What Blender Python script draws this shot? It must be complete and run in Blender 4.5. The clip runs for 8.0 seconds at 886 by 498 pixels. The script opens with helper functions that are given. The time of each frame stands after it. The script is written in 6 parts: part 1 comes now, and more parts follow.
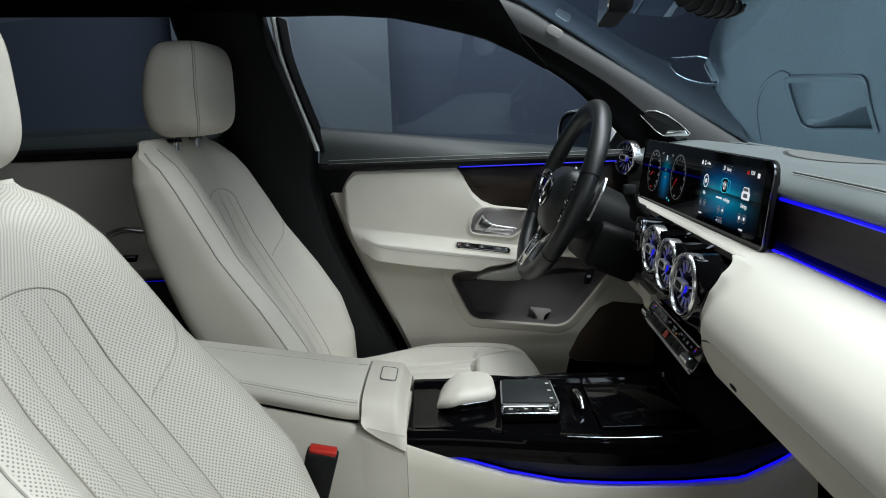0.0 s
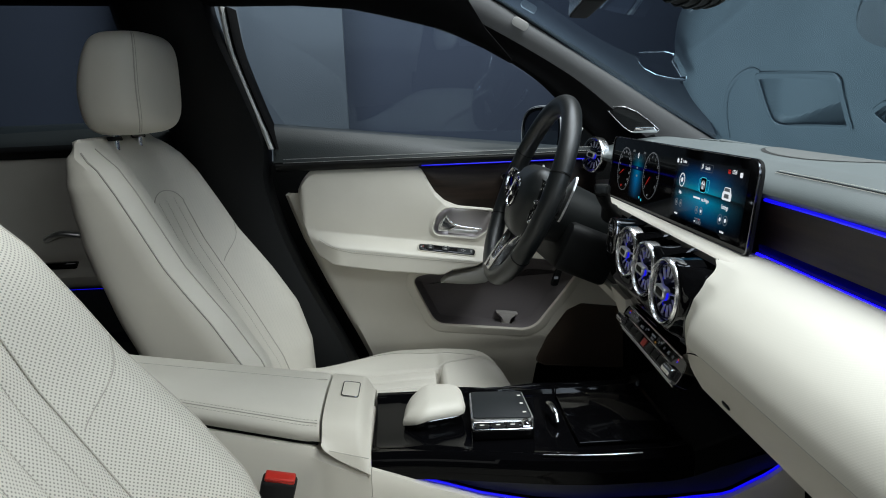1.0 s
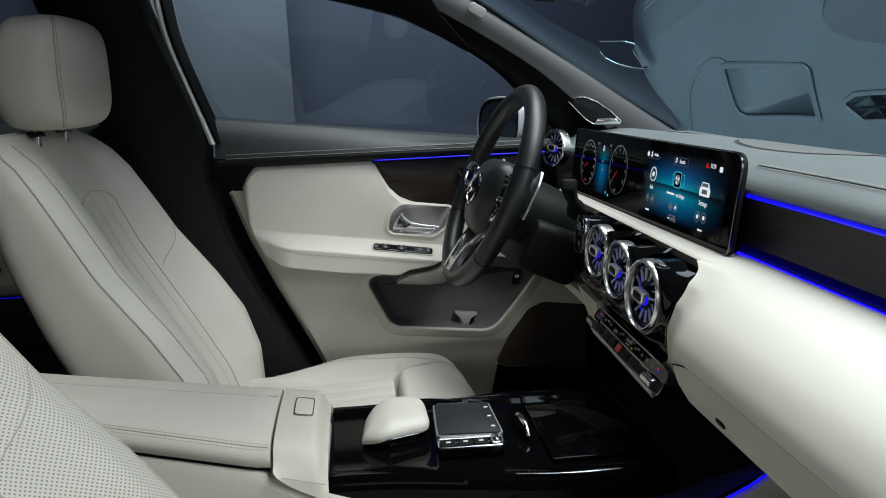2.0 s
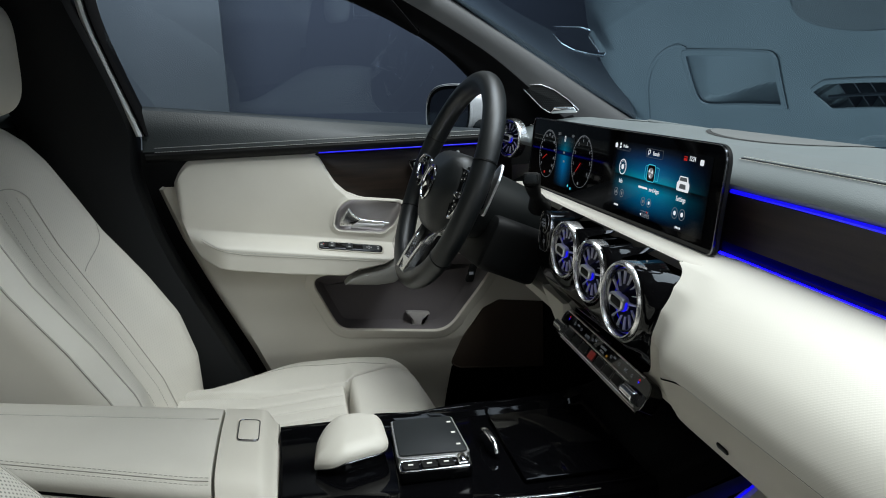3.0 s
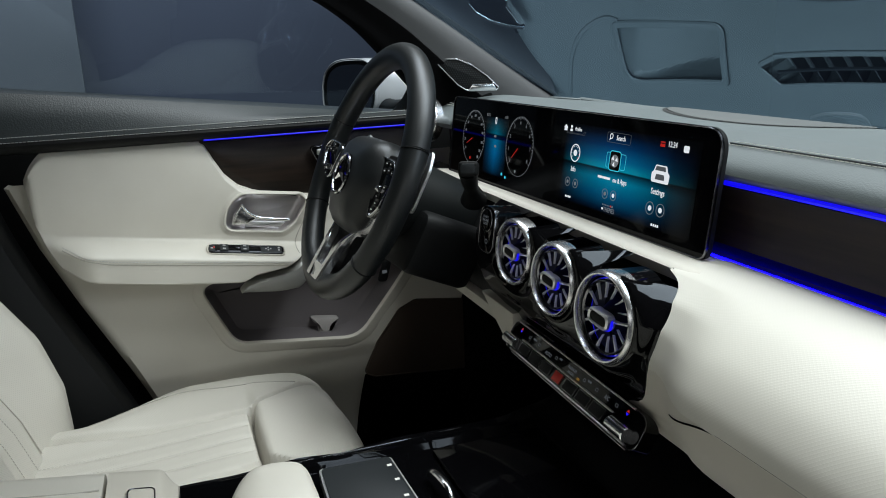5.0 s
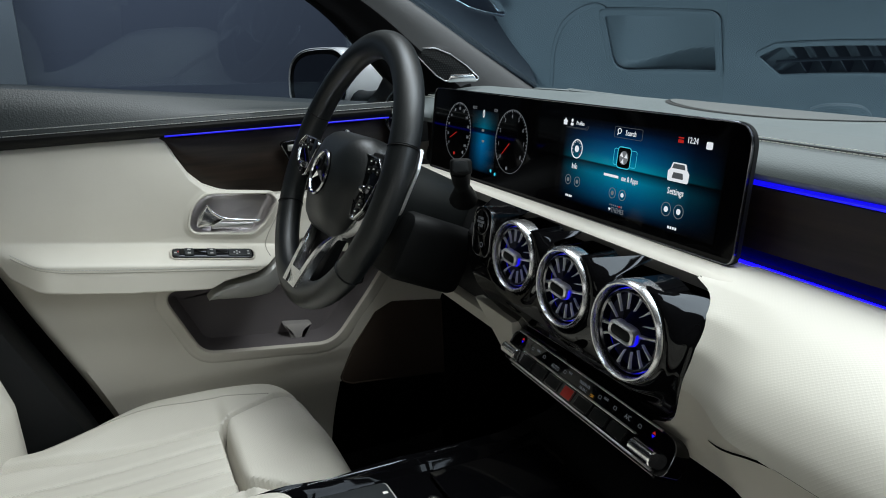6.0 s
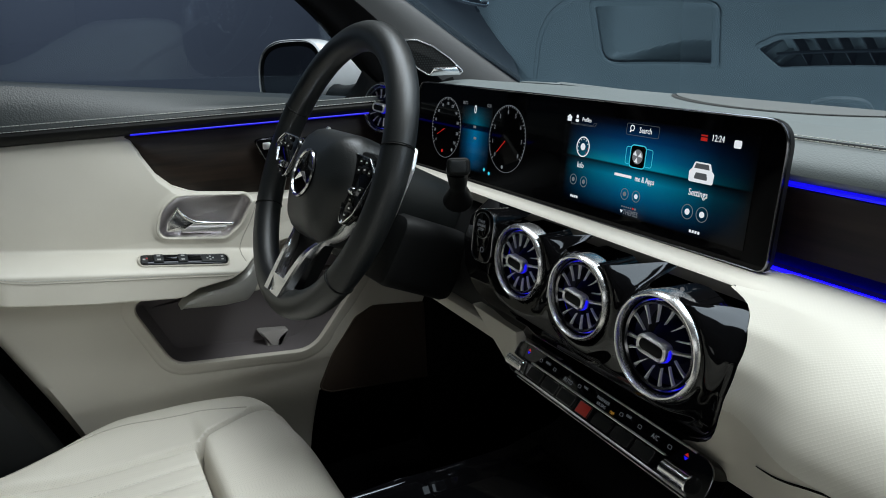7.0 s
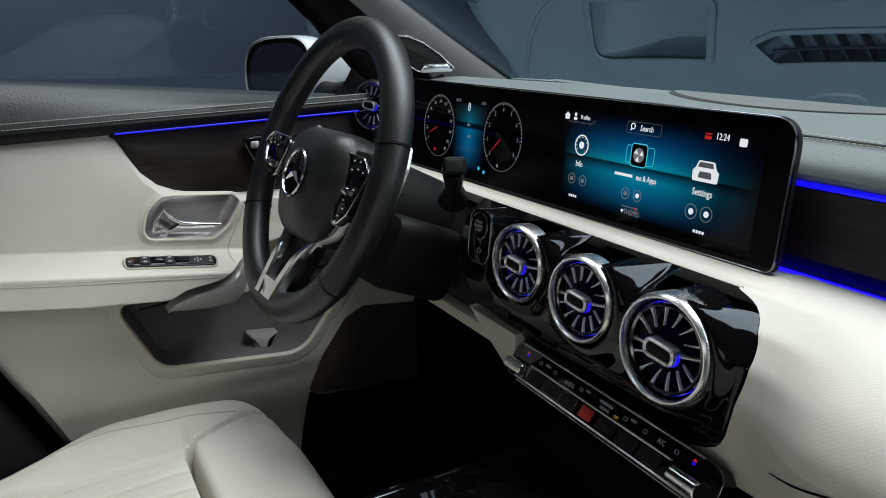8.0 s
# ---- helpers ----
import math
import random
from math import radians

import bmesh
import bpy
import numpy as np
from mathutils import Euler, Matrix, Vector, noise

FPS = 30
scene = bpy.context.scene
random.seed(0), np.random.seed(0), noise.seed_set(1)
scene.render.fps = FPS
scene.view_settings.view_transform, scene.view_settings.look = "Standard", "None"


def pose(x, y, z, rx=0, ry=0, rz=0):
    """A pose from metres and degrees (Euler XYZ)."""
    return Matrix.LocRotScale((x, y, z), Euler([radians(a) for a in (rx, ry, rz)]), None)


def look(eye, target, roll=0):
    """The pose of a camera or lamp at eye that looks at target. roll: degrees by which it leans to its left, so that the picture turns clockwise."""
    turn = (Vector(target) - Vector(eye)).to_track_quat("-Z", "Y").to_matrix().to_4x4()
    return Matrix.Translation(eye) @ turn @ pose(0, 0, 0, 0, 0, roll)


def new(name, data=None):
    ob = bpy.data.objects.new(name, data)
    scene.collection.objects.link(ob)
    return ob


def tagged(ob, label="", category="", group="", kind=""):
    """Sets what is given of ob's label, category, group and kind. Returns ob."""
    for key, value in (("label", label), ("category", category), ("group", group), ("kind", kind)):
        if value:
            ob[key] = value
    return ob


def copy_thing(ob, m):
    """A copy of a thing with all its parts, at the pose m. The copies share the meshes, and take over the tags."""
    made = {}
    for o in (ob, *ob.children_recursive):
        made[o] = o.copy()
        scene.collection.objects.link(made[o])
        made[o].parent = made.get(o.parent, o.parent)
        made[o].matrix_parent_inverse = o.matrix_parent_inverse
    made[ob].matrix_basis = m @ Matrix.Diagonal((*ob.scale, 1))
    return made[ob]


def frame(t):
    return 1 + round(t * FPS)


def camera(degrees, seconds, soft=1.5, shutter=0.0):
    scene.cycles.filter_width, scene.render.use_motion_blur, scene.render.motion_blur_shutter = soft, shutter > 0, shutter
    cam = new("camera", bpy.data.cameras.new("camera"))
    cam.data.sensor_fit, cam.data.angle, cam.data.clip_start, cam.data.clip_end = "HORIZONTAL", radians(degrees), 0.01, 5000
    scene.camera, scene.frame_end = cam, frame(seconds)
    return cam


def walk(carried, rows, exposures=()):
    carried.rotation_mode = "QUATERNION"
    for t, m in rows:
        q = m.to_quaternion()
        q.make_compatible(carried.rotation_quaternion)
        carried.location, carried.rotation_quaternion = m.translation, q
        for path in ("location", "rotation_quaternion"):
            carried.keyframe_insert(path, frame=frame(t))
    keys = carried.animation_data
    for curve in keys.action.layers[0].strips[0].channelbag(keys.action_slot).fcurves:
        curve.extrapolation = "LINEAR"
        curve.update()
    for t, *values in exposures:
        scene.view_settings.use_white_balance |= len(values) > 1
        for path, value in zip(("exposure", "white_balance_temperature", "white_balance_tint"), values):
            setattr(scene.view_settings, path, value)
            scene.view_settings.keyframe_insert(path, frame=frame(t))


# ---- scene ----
cam = camera(59.5, 8.0, 1.0)
PATH = [
    (0, (0.072, -1.084, 1.099), (0.029, 0.881, 0.73), -2.3),
    (0.5, (0.067, -1.048, 1.099), (0.072, 0.916, 0.725), -2.3),
    (1, (0.061, -1.006, 1.099), (0.127, 0.956, 0.715), -2.3),
    (1.5, (0.056, -0.965, 1.098), (0.184, 0.991, 0.704), -2.4),
    (3, (0.04, -0.824, 1.096), (0.387, 1.095, 0.651), -2.4),
    (3.5, (0.035, -0.778, 1.095), (0.462, 1.12, 0.633), -2.4),
    (4, (0.03, -0.729, 1.094), (0.536, 1.144, 0.61), -2.4),
    (4.5, (0.024, -0.685, 1.092), (0.6, 1.164, 0.594), -2.3),
    (5, (0.018, -0.641, 1.092), (0.66, 1.182, 0.579), -2.4),
    (6.5, (-0.004, -0.52, 1.091), (0.791, 1.23, 0.537), -2.3),
    (7, (-0.011, -0.487, 1.091), (0.83, 1.237, 0.527), -2.3),
    (7.5, (-0.014, -0.47, 1.091), (0.852, 1.24, 0.519), -2.3),
    (8, (-0.015, -0.465, 1.091), (0.863, 1.238, 0.517), -2.3),
]
walk(cam, [(t, look(eye, target, roll)) for t, eye, target, roll in PATH])

# ---- world and light: a dim studio with large soft boxes ----
world = bpy.data.worlds.new("studio_world")
scene.world = world
world.use_nodes = True
world.node_tree.nodes["Background"].inputs[0].default_value = (0.10, 0.125, 0.17, 1)
world.node_tree.nodes["Background"].inputs[1].default_value = 0.005
scene.view_settings.exposure = 0.0


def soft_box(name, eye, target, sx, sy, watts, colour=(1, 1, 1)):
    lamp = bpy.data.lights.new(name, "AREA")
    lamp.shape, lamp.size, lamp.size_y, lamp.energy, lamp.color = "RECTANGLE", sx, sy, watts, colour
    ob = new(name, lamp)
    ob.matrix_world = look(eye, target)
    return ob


soft_box("roof_soft_box", (1.05, -0.45, 2.90), (0.0, 0.20, 0.8), 1.5, 1.5, 82, (0.935, 1.0, 0.99))
soft_box("side_soft_box", (1.35, -1.95, 2.05), (0.0, 0.5, 0.85), 1.1, 0.9, 19, (0.915, 0.99, 1.0))
soft_box("door_soft_box", (-0.75, -2.0, 1.45), (0.2, 0.6, 0.85), 1.2, 0.6, 2.4, (0.965, 1.0, 0.99))
soft_box("front_soft_box", (3.0, -0.1, 2.3), (0.2, 0.3, 0.9), 2.4, 1.4, 17, (0.91, 0.97, 1.0))
# Unseen box added above the driver's door to brighten the mirror shell.
soft_box("mirror_soft_box", (0.5, 0.95, 2.9), (0.40, 0.9, 1.0), 1.2, 0.8, 34, (0.92, 0.98, 1.0))
soft_box("backdrop_light", (0.0, 4.6, 3.9), (-0.3, 7.0, 1.2), 4.0, 0.6, 195, (0.74, 0.85, 1.0))

# ---- materials ----
def material(name, base=(0.5, 0.5, 0.5), rough=0.5, metal=0.0, coat=0.0, spec=0.5):
    m = bpy.data.materials.new(name)
    m.use_nodes = True
    b = m.node_tree.nodes["Principled BSDF"]
    b.inputs["Base Color"].default_value = (*base, 1)
    b.inputs["Roughness"].default_value = rough
    b.inputs["Metallic"].default_value = metal
    b.inputs["Coat Weight"].default_value = coat
    b.inputs["Specular IOR Level"].default_value = spec
    return m


def node(m, kind, **values):
    n = m.node_tree.nodes.new(kind)
    for key, value in values.items():
        n.inputs[key.replace("_", " ")].default_value = value
    return n


def link(m, a, b):
    m.node_tree.links.new(a, b)


def vary(m, scale, low, high, where="Object", detail=4.0, stretch=(1, 1, 1)):
    """Base colour wandering between two tones with noise of a given scale."""
    b = m.node_tree.nodes["Principled BSDF"]
    co = node(m, "ShaderNodeTexCoord")
    mp = node(m, "ShaderNodeMapping")
    mp.inputs["Scale"].default_value = stretch
    tex = node(m, "ShaderNodeTexNoise", Scale=scale, Detail=detail)
    ramp = node(m, "ShaderNodeValToRGB")
    ramp.color_ramp.elements[0].color, ramp.color_ramp.elements[1].color = (*low, 1), (*high, 1)
    ramp.color_ramp.elements[0].position, ramp.color_ramp.elements[1].position = 0.3, 0.7
    link(m, co.outputs[where], mp.inputs["Vector"])
    link(m, mp.outputs["Vector"], tex.inputs["Vector"])
    link(m, tex.outputs["Fac"], ramp.inputs["Fac"])
    link(m, ramp.outputs["Color"], b.inputs["Base Color"])
    return m


def grain(m, scale, strength, distance=0.0005, where="Object", kind="noise"):
    """Fine relief."""
    b = m.node_tree.nodes["Principled BSDF"]
    co = node(m, "ShaderNodeTexCoord")
    if kind == "noise":
        tex = node(m, "ShaderNodeTexNoise", Scale=scale, Detail=3.0)
        out = tex.outputs["Fac"]
    else:
        tex = node(m, "ShaderNodeTexVoronoi", Scale=scale)
        out = tex.outputs["Distance"]
    bump = node(m, "ShaderNodeBump", Strength=strength, Distance=distance)
    link(m, co.outputs[where], tex.inputs["Vector"])
    link(m, out, bump.inputs["Height"])
    link(m, bump.outputs["Normal"], b.inputs["Normal"])
    return m


def emitter(name, colour, strength):
    m = material(name, (0.0, 0.0, 0.0), 0.4)
    b = m.node_tree.nodes["Principled BSDF"]
    b.inputs["Emission Color"].default_value = (*colour, 1)
    b.inputs["Emission Strength"].default_value = strength
    return m


def perforated(name, base, pitch=0.0034, hole=0.0009, depth=0.55, relief=0.35):
    """Leather with rows of small punched holes, laid out on the surface in metres."""
    m = material(name, base, 0.5)
    b = m.node_tree.nodes["Principled BSDF"]
    uv = node(m, "ShaderNodeUVMap")
    uv.uv_map = "metres"
    turn = node(m, "ShaderNodeMapping")
    turn.inputs["Rotation"].default_value = (0, 0, radians(45))
    dots = node(m, "ShaderNodeTexVoronoi", Scale=1.0 / pitch, Randomness=0.0)
    link(m, uv.outputs["UV"], turn.inputs["Vector"])
    link(m, turn.outputs["Vector"], dots.inputs["Vector"])
    step = node(m, "ShaderNodeMapRange")
    step.inputs["From Min"].default_value = hole / pitch * 0.7
    step.inputs["From Max"].default_value = hole / pitch * 1.3
    link(m, dots.outputs["Distance"], step.inputs["Value"])
    mix = node(m, "ShaderNodeMix")
    mix.data_type = "RGBA"
    noise_tex = node(m, "ShaderNodeTexNoise", Scale=9.0, Detail=3.0)
    co = node(m, "ShaderNodeTexCoord")
    link(m, co.outputs["Object"], noise_tex.inputs["Vector"])
    tone = node(m, "ShaderNodeMix")
    tone.data_type = "RGBA"
    tone.inputs["A"].default_value = (*[c * 0.95 for c in base], 1)
    tone.inputs["B"].default_value = (*[min(1, c * 1.04) for c in base], 1)
    link(m, noise_tex.outputs["Fac"], tone.inputs["Factor"])
    mix.inputs["A"].default_value = (*[c * depth for c in base], 1)
    link(m, step.outputs["Result"], mix.inputs["Factor"])
    link(m, tone.outputs["Result"], mix.inputs["B"])
    link(m, mix.outputs["Result"], b.inputs["Base Color"])
    fine = node(m, "ShaderNodeTexNoise", Scale=700.0, Detail=2.0)
    link(m, co.outputs["Object"], fine.inputs["Vector"])
    add = node(m, "ShaderNodeMath")
    add.operation = "MULTIPLY_ADD"
    link(m, fine.outputs["Fac"], add.inputs[0])
    add.inputs[1].default_value = 0.15
    link(m, step.outputs["Result"], add.inputs[2])
    bump = node(m, "ShaderNodeBump", Strength=relief, Distance=0.0004)
    link(m, add.outputs["Value"], bump.inputs["Height"])
    link(m, bump.outputs["Normal"], b.inputs["Normal"])
    return m


CREAM = (0.635, 0.61, 0.55)
cream_leather = grain(vary(material("cream_leather", CREAM, 0.5), 7, (0.605, 0.58, 0.52), (0.665, 0.64, 0.58)), 420, 0.2, 0.0005)
cream_perforated = perforated("cream_perforated", CREAM, 0.0040, 0.0010, 0.42, 0.5)
cream_fine = perforated("cream_fine_perforated", CREAM, 0.0030, 0.0006, 0.86, 0.16)
cream_weave = perforated("cream_embossed", (0.66, 0.64, 0.58), 0.0024, 0.0012, 0.97, 0.10)
thread_grey = material("thread_grey", (0.48, 0.49, 0.48), 0.7)
grille_grey = material("grille_grey", (0.03, 0.033, 0.034), 0.6)
grille_light = material("grille_light", (0.095, 0.104, 0.106), 0.6)
leather_seam = material("leather_seam", (0.43, 0.41, 0.365), 0.8)
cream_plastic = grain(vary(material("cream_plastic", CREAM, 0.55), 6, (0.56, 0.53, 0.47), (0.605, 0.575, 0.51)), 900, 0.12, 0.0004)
thread_white = material("thread_white", (0.75, 0.74, 0.70), 0.7)
dark_leather = grain(vary(material("dark_leather", (0.007, 0.009, 0.010), 0.40, spec=0.75), 12, (0.006, 0.008, 0.009), (0.008, 0.010, 0.011)), 700, 0.18, 0.0007, kind="voronoi")
dash_grey = grain(vary(material("dash_grey", (0.135, 0.157, 0.163), 0.5), 9, (0.126, 0.148, 0.154), (0.144, 0.166, 0.173)), 700, 0.2, 0.0007, kind="voronoi")
soft_black = grain(material("soft_black", (0.0045, 0.005, 0.0055), 0.55, spec=0.2), 500, 0.25)
trim_dark = grain(vary(material("trim_dark", (0.013, 0.016, 0.018), 0.5, spec=0.3), 10, (0.011, 0.014, 0.016), (0.016, 0.019, 0.022)), 600, 0.2)
sill_leather = grain(vary(material("sill_leather", (0.024, 0.031, 0.033), 0.5), 9, (0.021, 0.028, 0.030), (0.027, 0.034, 0.037)), 420, 0.4, 0.0007, kind="voronoi")
smoked = material("smoked_metal", (0.60, 0.57, 0.58), 0.42, 1.0)
black_cloth = grain(material("black_cloth", (0.0025, 0.0025, 0.003), 0.95, spec=0.1), 900, 0.4)
piano_black = material("piano_black", (0.003, 0.003, 0.0035), 0.035, spec=0.35)
deck_black = material("deck_black", (0.002, 0.002, 0.0025), 0.06, spec=0.10)
chrome = material("chrome", (0.92, 0.92, 0.92), 0.18, 1.0)
satin = grain(material("satin_aluminium", (0.88, 0.88, 0.88), 0.36, 1.0), 800, 0.05)
ring_metal = material("ring_metal", (0.88, 0.88, 0.89), 0.26, 1.0)
dark_chrome = material("dark_chrome", (0.22, 0.22, 0.23), 0.2, 1.0)
mirror_coat = material("mirror_coat", (0.55, 0.56, 0.58), 0.04, 1.0)
speaker_brown = grain(material("speaker_brown", (0.050, 0.036, 0.028), 0.8, spec=0.2), 1200, 0.5)
grip_silver = grain(material("grip_silver", (0.36, 0.36, 0.345), 0.42, 0.35), 900, 0.1)
silver_paint = material("silver_paint", (0.74, 0.75, 0.75), 0.34, 0.15, coat=1.0)
wood = grain(vary(material("dark_walnut", (0.03, 0.018, 0.013), 0.5, spec=0.3), 14, (0.007, 0.0044, 0.0034), (0.024, 0.0150, 0.0105), stretch=(0.6, 0.6, 9)), 160, 0.25, 0.0004)
column_grey = grain(vary(material("column_grey", (0.008, 0.0095, 0.010), 0.45, spec=0.3), 9, (0.007, 0.0085, 0.009), (0.009, 0.0105, 0.011)), 800, 0.15)
pale_tag = material("pale_tag", (0.36, 0.36, 0.36), 0.6)
# Felt tone includes the shade that the armrest throws into the pocket.
pocket_shade_felt = grain(material("pocket_shade_felt", (0.15, 0.135, 0.142), 0.9), 900, 0.4)
blade_silver = material("blade_silver", (0.86, 0.87, 0.89), 0.32, 0.25)
duct_grey = material("duct_grey", (0.06, 0.06, 0.065), 0.4)
rib_grey = grain(material("rib_grey", (0.40, 0.38, 0.37), 0.8), 900, 0.2)
blue_led = emitter("blue_led", (0.006, 0.003, 1.0), 0.85)
strong_led = emitter("strong_led", (0.004, 0.002, 1.0), 6.0)
# Blue base colour that stands in for the strip's glow on the wood.
glow_blue = material("glow_blue", (0.003, 0.003, 0.12), 0.6, spec=0.0)
vent_led = emitter("vent_led", (0.010, 0.008, 1.0), 0.85)
red_plastic = material("red_plastic", (0.42, 0.02, 0.012), 0.4)
pillar_cloth = grain(vary(material("pillar_cloth", (0.085, 0.087, 0.092), 0.9), 8, (0.080, 0.082, 0.087), (0.092, 0.094, 0.099)), 900, 0.4)
backdrop_blue = vary(material("studio_backdrop", (0.05, 0.06, 0.09), 0.9), 0.4, (0.05, 0.06, 0.078), (0.062, 0.074, 0.095))
screen_cloth = grain(vary(material("screen_cloth", (0.10, 0.115, 0.12), 0.9), 1.5, (0.095, 0.11, 0.115), (0.115, 0.13, 0.135)), 300, 0.1)
floor_grey = grain(vary(material("studio_floor", (0.08, 0.085, 0.10), 0.6), 1.2, (0.07, 0.075, 0.09), (0.09, 0.095, 0.11)), 90, 0.1)
carpet = grain(vary(material("carpet_black", (0.003, 0.003, 0.003), 0.95, spec=0.1), 60, (0.002, 0.002, 0.002), (0.004, 0.004, 0.004)), 1500, 0.6, 0.001)


def glass_sheet(name, tint, mirror):
    """Tinted pane: it lets most light through and mirrors a little."""
    m = bpy.data.materials.new(name)
    m.use_nodes = True
    t = m.node_tree
    t.nodes.clear()
    out = t.nodes.new("ShaderNodeOutputMaterial")
    clear = t.nodes.new("ShaderNodeBsdfTransparent")
    clear.inputs[0].default_value = (*tint, 1)
    gloss = t.nodes.new("ShaderNodeBsdfGlossy")
    gloss.inputs["Roughness"].default_value = 0.015
    gloss.inputs["Color"].default_value = (0.60, 0.82, 1.0, 1)
    mix = t.nodes.new("ShaderNodeMixShader")
    facing = t.nodes.new("ShaderNodeLayerWeight")
    facing.inputs["Blend"].default_value = 0.5
    bend = t.nodes.new("ShaderNodeMath")
    bend.operation = "POWER"
    bend.inputs[1].default_value = 3.0
    gain = t.nodes.new("ShaderNodeMath")
    gain.operation, gain.use_clamp = "MULTIPLY_ADD", True
    gain.inputs[1].default_value, gain.inputs[2].default_value = mirror, mirror * 0.08
    t.links.new(facing.outputs["Facing"], bend.inputs[0])
    t.links.new(bend.outputs[0], gain.inputs[0])
    t.links.new(gain.outputs[0], mix.inputs[0])
    t.links.new(clear.outputs[0], mix.inputs[1])
    t.links.new(gloss.outputs[0], mix.inputs[2])
    t.links.new(mix.outputs[0], out.inputs[0])
    return m


side_glass = glass_sheet("side_glass", (0.7, 0.74, 0.8), 0.6)
screen_glass = glass_sheet("windscreen_glass", (0.50, 0.56, 0.64), 0.85)


def display_picture(name, stops, low, high, glow, strength):
    """A lit picture: a blue field that fades to black at its sides, split by a dark horizon."""
    m = material(name, (0.002, 0.002, 0.003), 0.12, spec=0.25)
    b = m.node_tree.nodes["Principled BSDF"]
    uv = node(m, "ShaderNodeUVMap")
    uv.uv_map = "metres"
    split = node(m, "ShaderNodeSeparateXYZ")
    link(m, uv.outputs["UV"], split.inputs[0])
    across = node(m, "ShaderNodeValToRGB")
    across.color_ramp.elements[0].color, across.color_ramp.elements[1].color = (0, 0, 0, 1), (0, 0, 0, 1)
    for pos, v in stops:
        e = across.color_ramp.elements.new(pos)
        e.color = (v, v, v, 1)
    up = node(m, "ShaderNodeValToRGB")
    up.color_ramp.elements[0].color, up.color_ramp.elements[1].color = (0, 0, 0, 1), (0, 0, 0, 1)
    for pos, c in glow:
        e = up.color_ramp.elements.new(pos)
        e.color = (*c, 1)
    spread = node(m, "ShaderNodeMapRange")
    spread.inputs["From Min"].default_value, spread.inputs["From Max"].default_value = low[0], high[0]
    rise = node(m, "ShaderNodeMapRange")
    rise.inputs["From Min"].default_value, rise.inputs["From Max"].default_value = low[1], high[1]
    link(m, split.outputs["X"], spread.inputs["Value"])
    link(m, split.outputs["Y"], rise.inputs["Value"])
    link(m, spread.outputs["Result"], across.inputs["Fac"])
    link(m, rise.outputs["Result"], up.inputs["Fac"])
    mix = node(m, "ShaderNodeMix")
    mix.data_type, mix.blend_type = "RGBA", "MULTIPLY"
    mix.inputs["Factor"].default_value = 1.0
    link(m, up.outputs["Color"], mix.inputs["A"])
    link(m, across.outputs["Color"], mix.inputs["B"])
    link(m, mix.outputs["Result"], b.inputs["Emission Color"])
    b.inputs["Emission Strength"].default_value = strength
    return m


centre_picture = display_picture("centre_picture", [(0.03, 0.0), (0.25, 0.6), (0.45, 1.0), (0.6, 0.8), (0.85, 0.12)], (0, 0), (0.253, 0.092),
                                 [(0.06, (0, 0.01, 0.03)), (0.22, (0.0, 0.07, 0.16)), (0.40, (0.0, 0.17, 0.29)), (0.48, (0, 0.06, 0.11)), (0.515, (0, 0.008, 0.015)), (0.53, (0.0, 0.24, 0.36)), (0.64, (0.0, 0.10, 0.23)), (0.80, (0.0, 0.025, 0.09)), (0.93, (0, 0.003, 0.012))], 1.0)
cluster_picture = display_picture("cluster_picture", [(0.2, 0.25), (0.5, 1.0), (0.8, 0.25)], (0, 0), (0.075, 0.085),
                                  [(0.06, (0, 0.02, 0.05)), (0.4, (0.0, 0.10, 0.26)), (0.60, (0.0, 0.12, 0.25)), (0.62, (0.0, 0.01, 0.02)), (0.68, (0, 0.01, 0.02)), (0.70, (0, 0.10, 0.16)), (0.95, (0, 0.01, 0.02))], 0.9)
white_glow = emitter("white_glow", (0.9, 0.95, 1.0), 0.8)
grey_glow = emitter("grey_glow", (0.5, 0.55, 0.6), 0.26)
dim_glow = emitter("dim_glow", (0.4, 0.45, 0.5), 0.16)
red_glow = emitter("red_glow", (0.9, 0.03, 0.02), 0.42)
cyan_glow = emitter("cyan_glow", (0.05, 0.6, 0.8), 0.8)
amber_glow = emitter("amber_glow", (0.9, 0.45, 0.05), 0.25)

# ---- mesh helpers ----
OFFSET = {}


def thing(name, base=(0, 0, 0), label="", category="", group="", kind=""):
    """A top-level thing: an Empty at its base, that parents its parts. Parts are given in world metres."""
    e = new(name)
    e.empty_display_size = 0.05
    e.location = base
    OFFSET[e] = Vector(base)
    return tagged(e, label, category, group, kind)


def finish(bm, name, mat, flat=False):
    bmesh.ops.recalc_face_normals(bm, faces=bm.faces)
    if not flat:
        for f in bm.faces:
            f.smooth = True
        for e in bm.edges:
            e.smooth = not (len(e.link_faces) == 2 and e.calc_face_angle(0) > radians(38))
    me = bpy.data.meshes.new(name)
    bm.to_mesh(me)
    bm.free()
    me.materials.append(mat)
    return me


def part(name, bm, mat, parent, label="", flat=False):
    off = OFFSET.get(parent, Vector((0, 0, 0)))
    bmesh.ops.translate(bm, verts=bm.verts, vec=-off)
    ob = new(name, finish(bm, name, mat, flat))
    ob.parent = parent
    OFFSET[ob] = off
    return tagged(ob, label)


